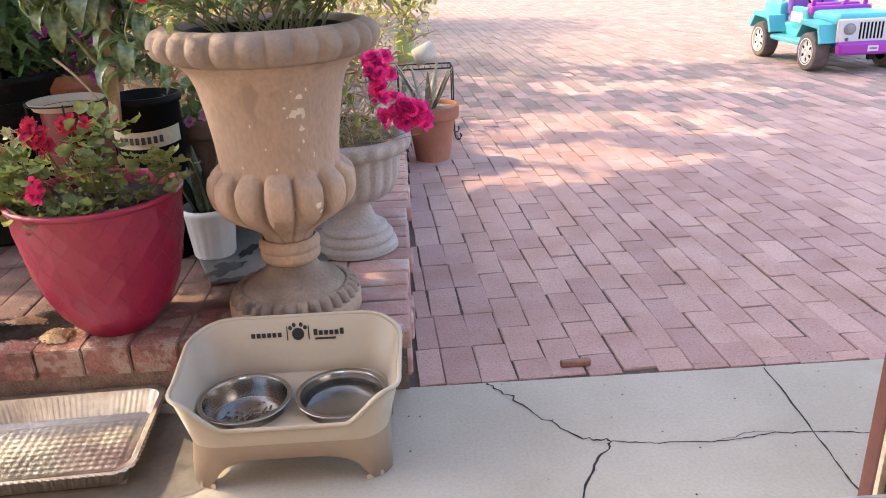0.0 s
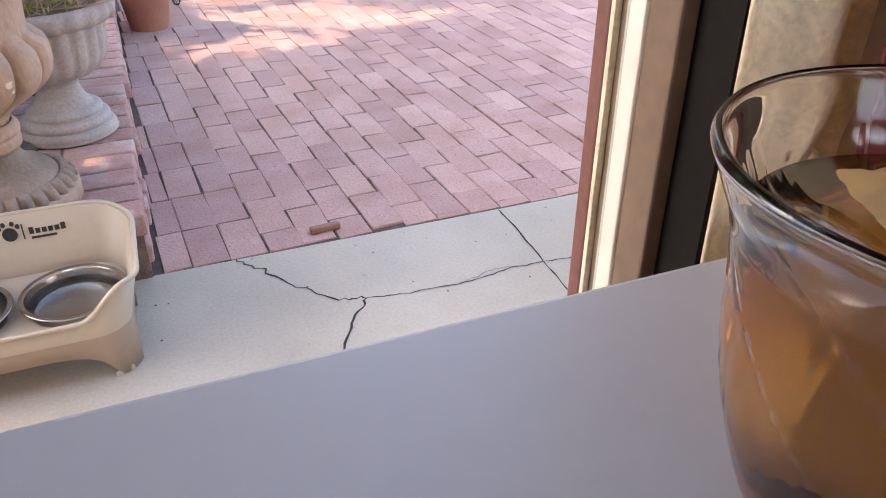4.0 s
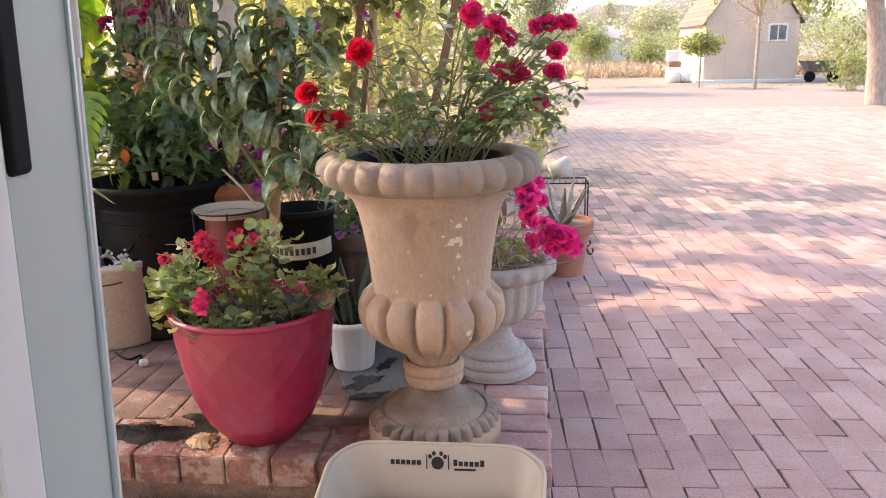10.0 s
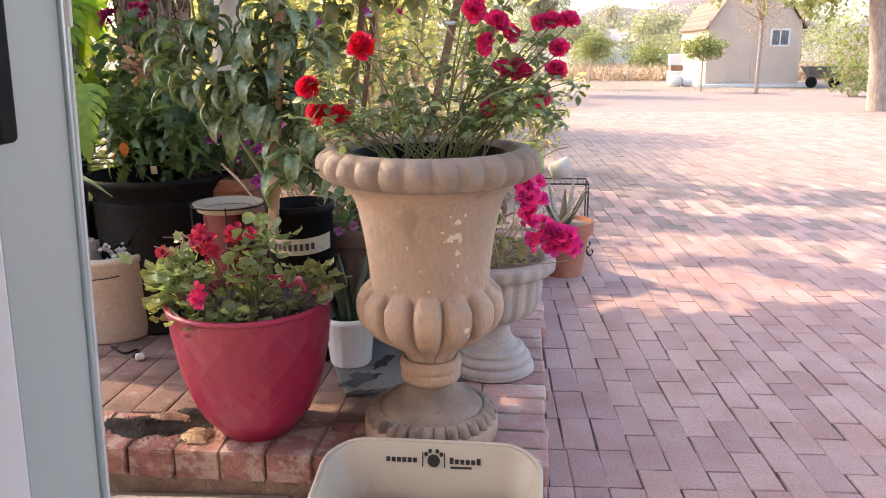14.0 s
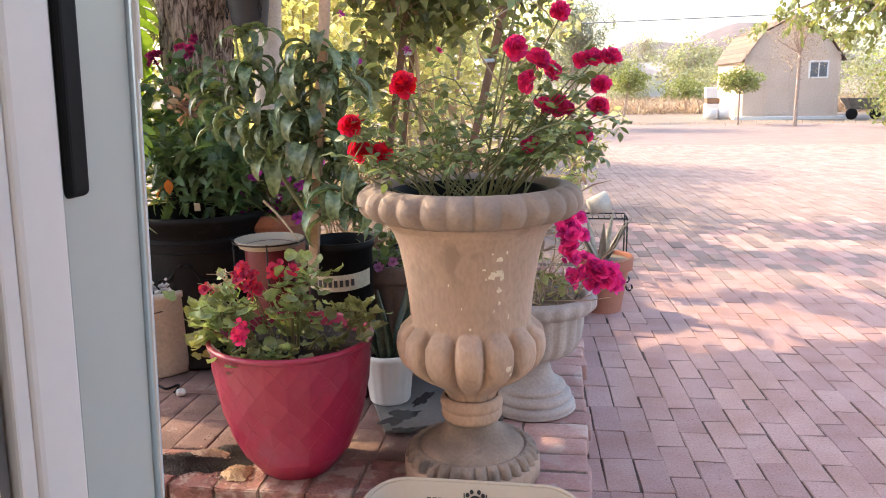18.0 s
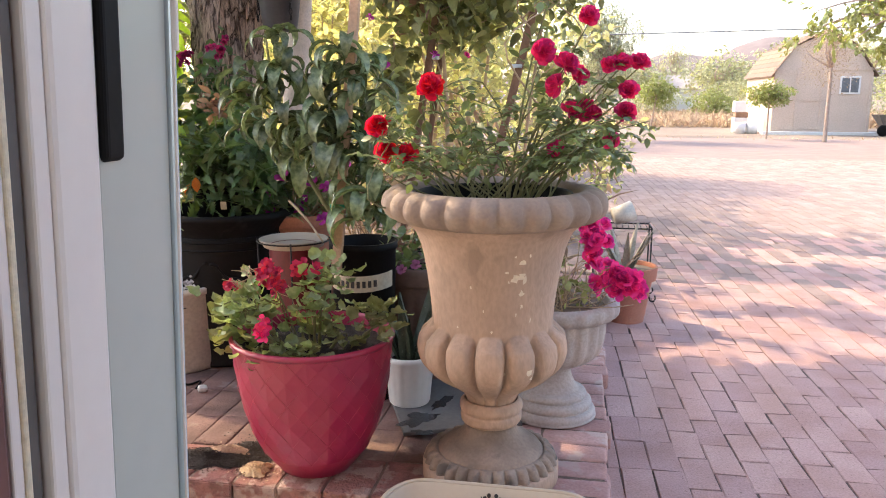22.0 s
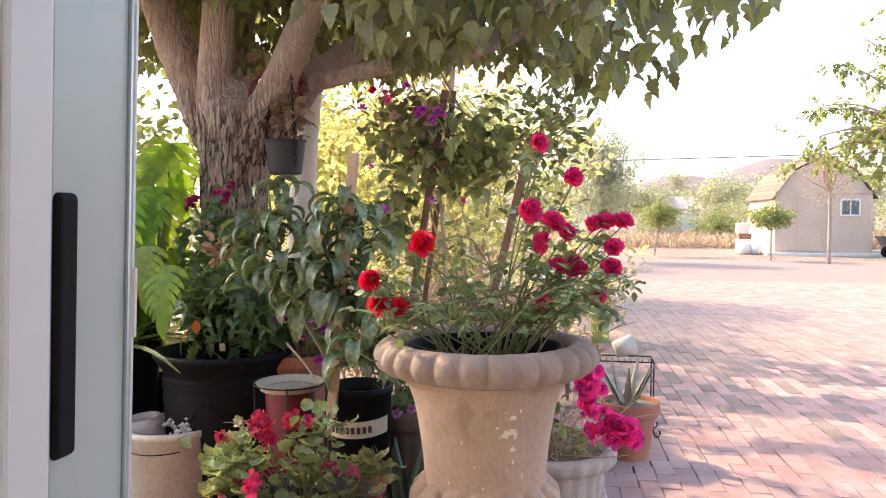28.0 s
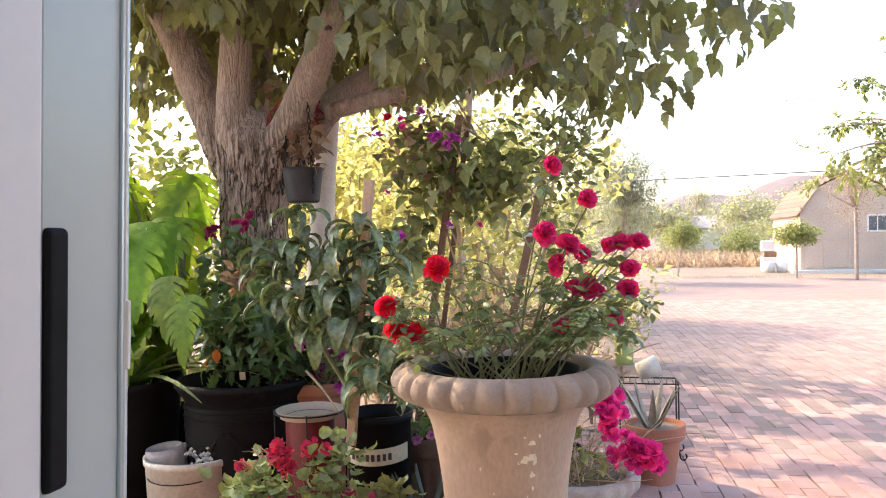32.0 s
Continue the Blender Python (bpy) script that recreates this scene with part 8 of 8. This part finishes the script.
for sx in (-1, 1):
    bmx = box(0.06, 0.3, 0.2, (sx * 0.24, -0.02, 0.42), 0.02)
    part("side_panel", bmx, M_TURQ, jeep)
    part("door_window_decal", span(sx * 0.272 - 0.002, sx * 0.272 + 0.002, -0.1, 0.12, 0.38, 0.47), M_WHITE, jeep, "pale decal")
    part("rear_panel", box(0.1, 0.36, 0.24, (sx * 0.235, 0.5, 0.42), 0.03), M_TURQ, jeep)
    # fenders over the wheels
    for cy, w0 in ((-0.475, 1.0), (0.475, 1.05)):
        arch = [(-0.23, 0.27), (-0.16, 0.42), (0.14, 0.44), (0.24, 0.3), (0.2, 0.28), (0.12, 0.4), (-0.14, 0.385), (-0.19, 0.26)]
        va = [(sx * 0.24, cy + u * w0, z) for u, z in arch] + [(sx * 0.4, cy + u * w0, z) for u, z in arch]
        fa = [tuple(range(8)), tuple(range(15, 7, -1))] + [(i, i + 8, (i + 1) % 8 + 8, (i + 1) % 8) for i in range(8)]
        put("fender", mesh("fender", va, fa, M_TURQ, False), jeep, "turquoise wheel arch")
    part("running_board", box(0.12, 0.6, 0.05, (sx * 0.31, 0.0, 0.22), 0.015), M_TURQ, jeep)
    part("seat", box(0.2, 0.08, 0.28, (sx * 0.12, 0.3, 0.54), 0.04, None, 3), M_TOYPURPLE, jeep, "purple seat back")
    part("seat_cushion", box(0.2, 0.24, 0.08, (sx * 0.12, 0.16, 0.4), 0.03, None, 3), M_TOYPURPLE, jeep)
    part("windscreen_post", box(0.035, 0.03, 0.3, (0, 0, 0.15), 0.008, pose(sx * 0.235, -0.17, 0.48, 14, 0, 0)), M_MAGENTA, jeep)
    put("roll_bar", tubes("roll_bar", [bend([(sx * 0.24, 0.42, 0.5), (sx * 0.235, 0.36, 0.72), (sx * 0.22, 0.3, 0.86)], 0.018, 0.018, 4), bend([(sx * 0.24, 0.68, 0.5), (sx * 0.23, 0.5, 0.7), (sx * 0.22, 0.32, 0.85)], 0.016, 0.016, 4)], M_WHITE, 8), jeep, "white roll bar")
    put("headlight", lathe("headlight", smoothed([(0.001, 0.02), (0.03, 0.015), (0.042, 0.0), (0.05, 0.004), (0.052, -0.01)], 3), M_LAMPGREY, 24), jeep, "round grey headlight", pose(sx * 0.185, -0.74, 0.385, 90, 0, 0))
    put("marker_lamp", lathe("marker_lamp", [(0.001, 0.008), (0.014, 0.006), (0.016, 0)], M_RUST, 12), jeep, m=pose(sx * 0.2, -0.735, 0.3, 90, 0, 0))
    put("bumper_lamp", lathe("bumper_lamp", [(0.001, 0.01), (0.02, 0.006), (0.024, 0)], M_LAMPGREY, 16), jeep, m=pose(sx * 0.08, -0.79, 0.225, 90, 0, 0))
    put("roof_lamp", lathe("roof_lamp", smoothed([(0.001, 0.012), (0.04, 0.01), (0.055, 0.0), (0.05, -0.03), (0.001, -0.04)], 3), M_TOYPURPLE, 20), jeep, "round purple roof lamp", pose(sx * 0.11, 0.26, 0.93, 90, 0, 0))
part("hood", box(0.52, 0.46, 0.1, (0, -0.46, 0.46), 0.04, None, 3), M_TURQ, jeep, "turquoise bonnet")
part("nose", span(-0.22, 0.22, -0.7, -0.26, 0.2, 0.43, 0.02), M_TURQ, jeep)
grille = part("grille", box(0.56, 0.04, 0.2, (0, -0.715, 0.37), 0.015), M_WHITE, jeep, "white slotted grille")
for k in range(7):
    part("grille_slot", span(-0.1 + 0.031 * k, -0.085 + 0.031 * k, -0.738, -0.733, 0.3, 0.44), M_BLACK, grille)
part("bumper", box(0.56, 0.09, 0.11, (0, -0.755, 0.225), 0.025, None, 3), M_MAGENTA, jeep, "magenta front bumper")
part("plate", span(-0.045, 0.045, -0.804, -0.8, 0.2, 0.25), M_WHITE, jeep, "small white plate")
part("plate_bar", span(-0.032, 0.032, -0.8065, -0.8045, 0.218, 0.234), M_TOYPURPLE, jeep)
part("tow_hook", box(0.05, 0.04, 0.05, (0, -0.77, 0.15), 0.01), M_BLACKPOT, jeep)
part("cowl", box(0.54, 0.1, 0.08, (0, -0.2, 0.5), 0.02), M_MAGENTA, jeep, "magenta windscreen base")
part("windscreen_top", box(0.52, 0.035, 0.04, (0, -0.1, 0.785), 0.01), M_MAGENTA, jeep)
part("windscreen_strut", box(0.03, 0.03, 0.34, (0, 0, 0.15), 0.008, pose(0.0, -0.17, 0.48, 14, 30, 0)), M_MAGENTA, jeep)
part("roof_bar", box(0.52, 0.1, 0.07, (0, 0.3, 0.865), 0.025, None, 3), M_WHITE, jeep, "white roof bar")
part("dashboard", box(0.46, 0.1, 0.12, (0, -0.1, 0.5), 0.03), M_MAGENTA, jeep)
put("steering_wheel", tubes("steering_wheel", [[(-0.12 + 0.07 * math.cos(a), 0.0 + 0.02 * math.sin(a), 0.6 + 0.07 * math.sin(a), 0.01) for a in np.linspace(0, 6.3, 22)]], M_BLACK, 6), jeep)

# ---- yard bricks ----
BW, BL, G = 0.1015, 0.216, 0.003
SKEW = 0.06


def paver(seed):
    r = np.random.default_rng(seed)
    w, h, c = BW - G, BL - 0.0045, 0.0022
    vs = []
    for ins, z in ((0, -0.03), (0, -c), (c, 0.0)):
        for sx, sy in ((-1, -1), (1, -1), (1, 1), (-1, 1)):
            k = r.normal(0, 0.0018, 3)
            vs.append((sx * (w / 2 - ins) + k[0], sy * (h / 2 - ins) + k[1], z + (k[2] * 0.5 if z == 0 else 0)))
    fs = [(8, 9, 10, 11)]
    for k in (0, 4):
        fs += [(k + i, k + (i + 1) % 4, k + 4 + (i + 1) % 4, k + 4 + i) for i in range(4)]
    return np.array(vs), fs


SHAPES = [paver(s) for s in range(6)]
PAVERS = [mesh("paver", v, f, M_PAVER, False) for v, f in SHAPES]
rest = {M_PAVER: ([], []), M_PAVER_TONED: ([], [])}
TURN_BRICK = np.array(Matrix.Rotation(radians(-3.4), 3, "Z"))
singles = 0
for i in range(-2, 98):
    cx = 0.146 + BW * (i + 0.5)
    wob = rng.normal(0, 0.0007)
    joint = (2.27 if i > 1 and i % 2 == 0 else 2.167) + 0.05 * (cx - 0.3)
    edge0 = PAVE_Y + 0.003
    y = joint - BL * math.ceil((joint - edge0) / BL)
    while y < 15.9:
        y0, ln = max(y, edge0), y + BL - max(y, edge0)
        y += BL
        if ln < 0.03:
            continue
        s = int(rng.integers(6))
        at = (cx + wob + rng.normal(0, 0.0014) - SKEW * (y0 + ln / 2 - PAVE_Y), y0 + ln / 2, rng.normal(0, 0.0009))
        left = max(at[0] - BW / 2, STEP_X + 0.004)
        wide = at[0] + BW / 2 - left
        if wide < 0.02 or at[0] > 9.24:
            continue
        at = (left + wide / 2, *at[1:])
        cutting = Matrix.Diagonal(((wide - G) / (BW - G), (ln - 0.0045) / (BL - 0.0045), 1, 1))
        if cx < 2.0 and y0 < 4.9 and singles < 300:
            put("paver", PAVERS[s], bed, m=pose(*at, rng.normal(0, 0.12), rng.normal(0, 0.2), 3.0 + rng.normal(0, 0.6)) @ cutting)
            singles += 1
        else:
            # towards the open yard, more bricks take the colour darkened against the sun
            rest_v, rest_f = rest[M_PAVER_TONED if rng.random() < (at[1] - 4.5) / 3.5 else M_PAVER]
            base = 12 * len(rest_v)
            rest_v.append((SHAPES[s][0] * (cutting[0][0], cutting[1][1], 1)) @ TURN_BRICK + at)
            rest_f += [tuple(a + base for a in q) for q in SHAPES[s][1]]
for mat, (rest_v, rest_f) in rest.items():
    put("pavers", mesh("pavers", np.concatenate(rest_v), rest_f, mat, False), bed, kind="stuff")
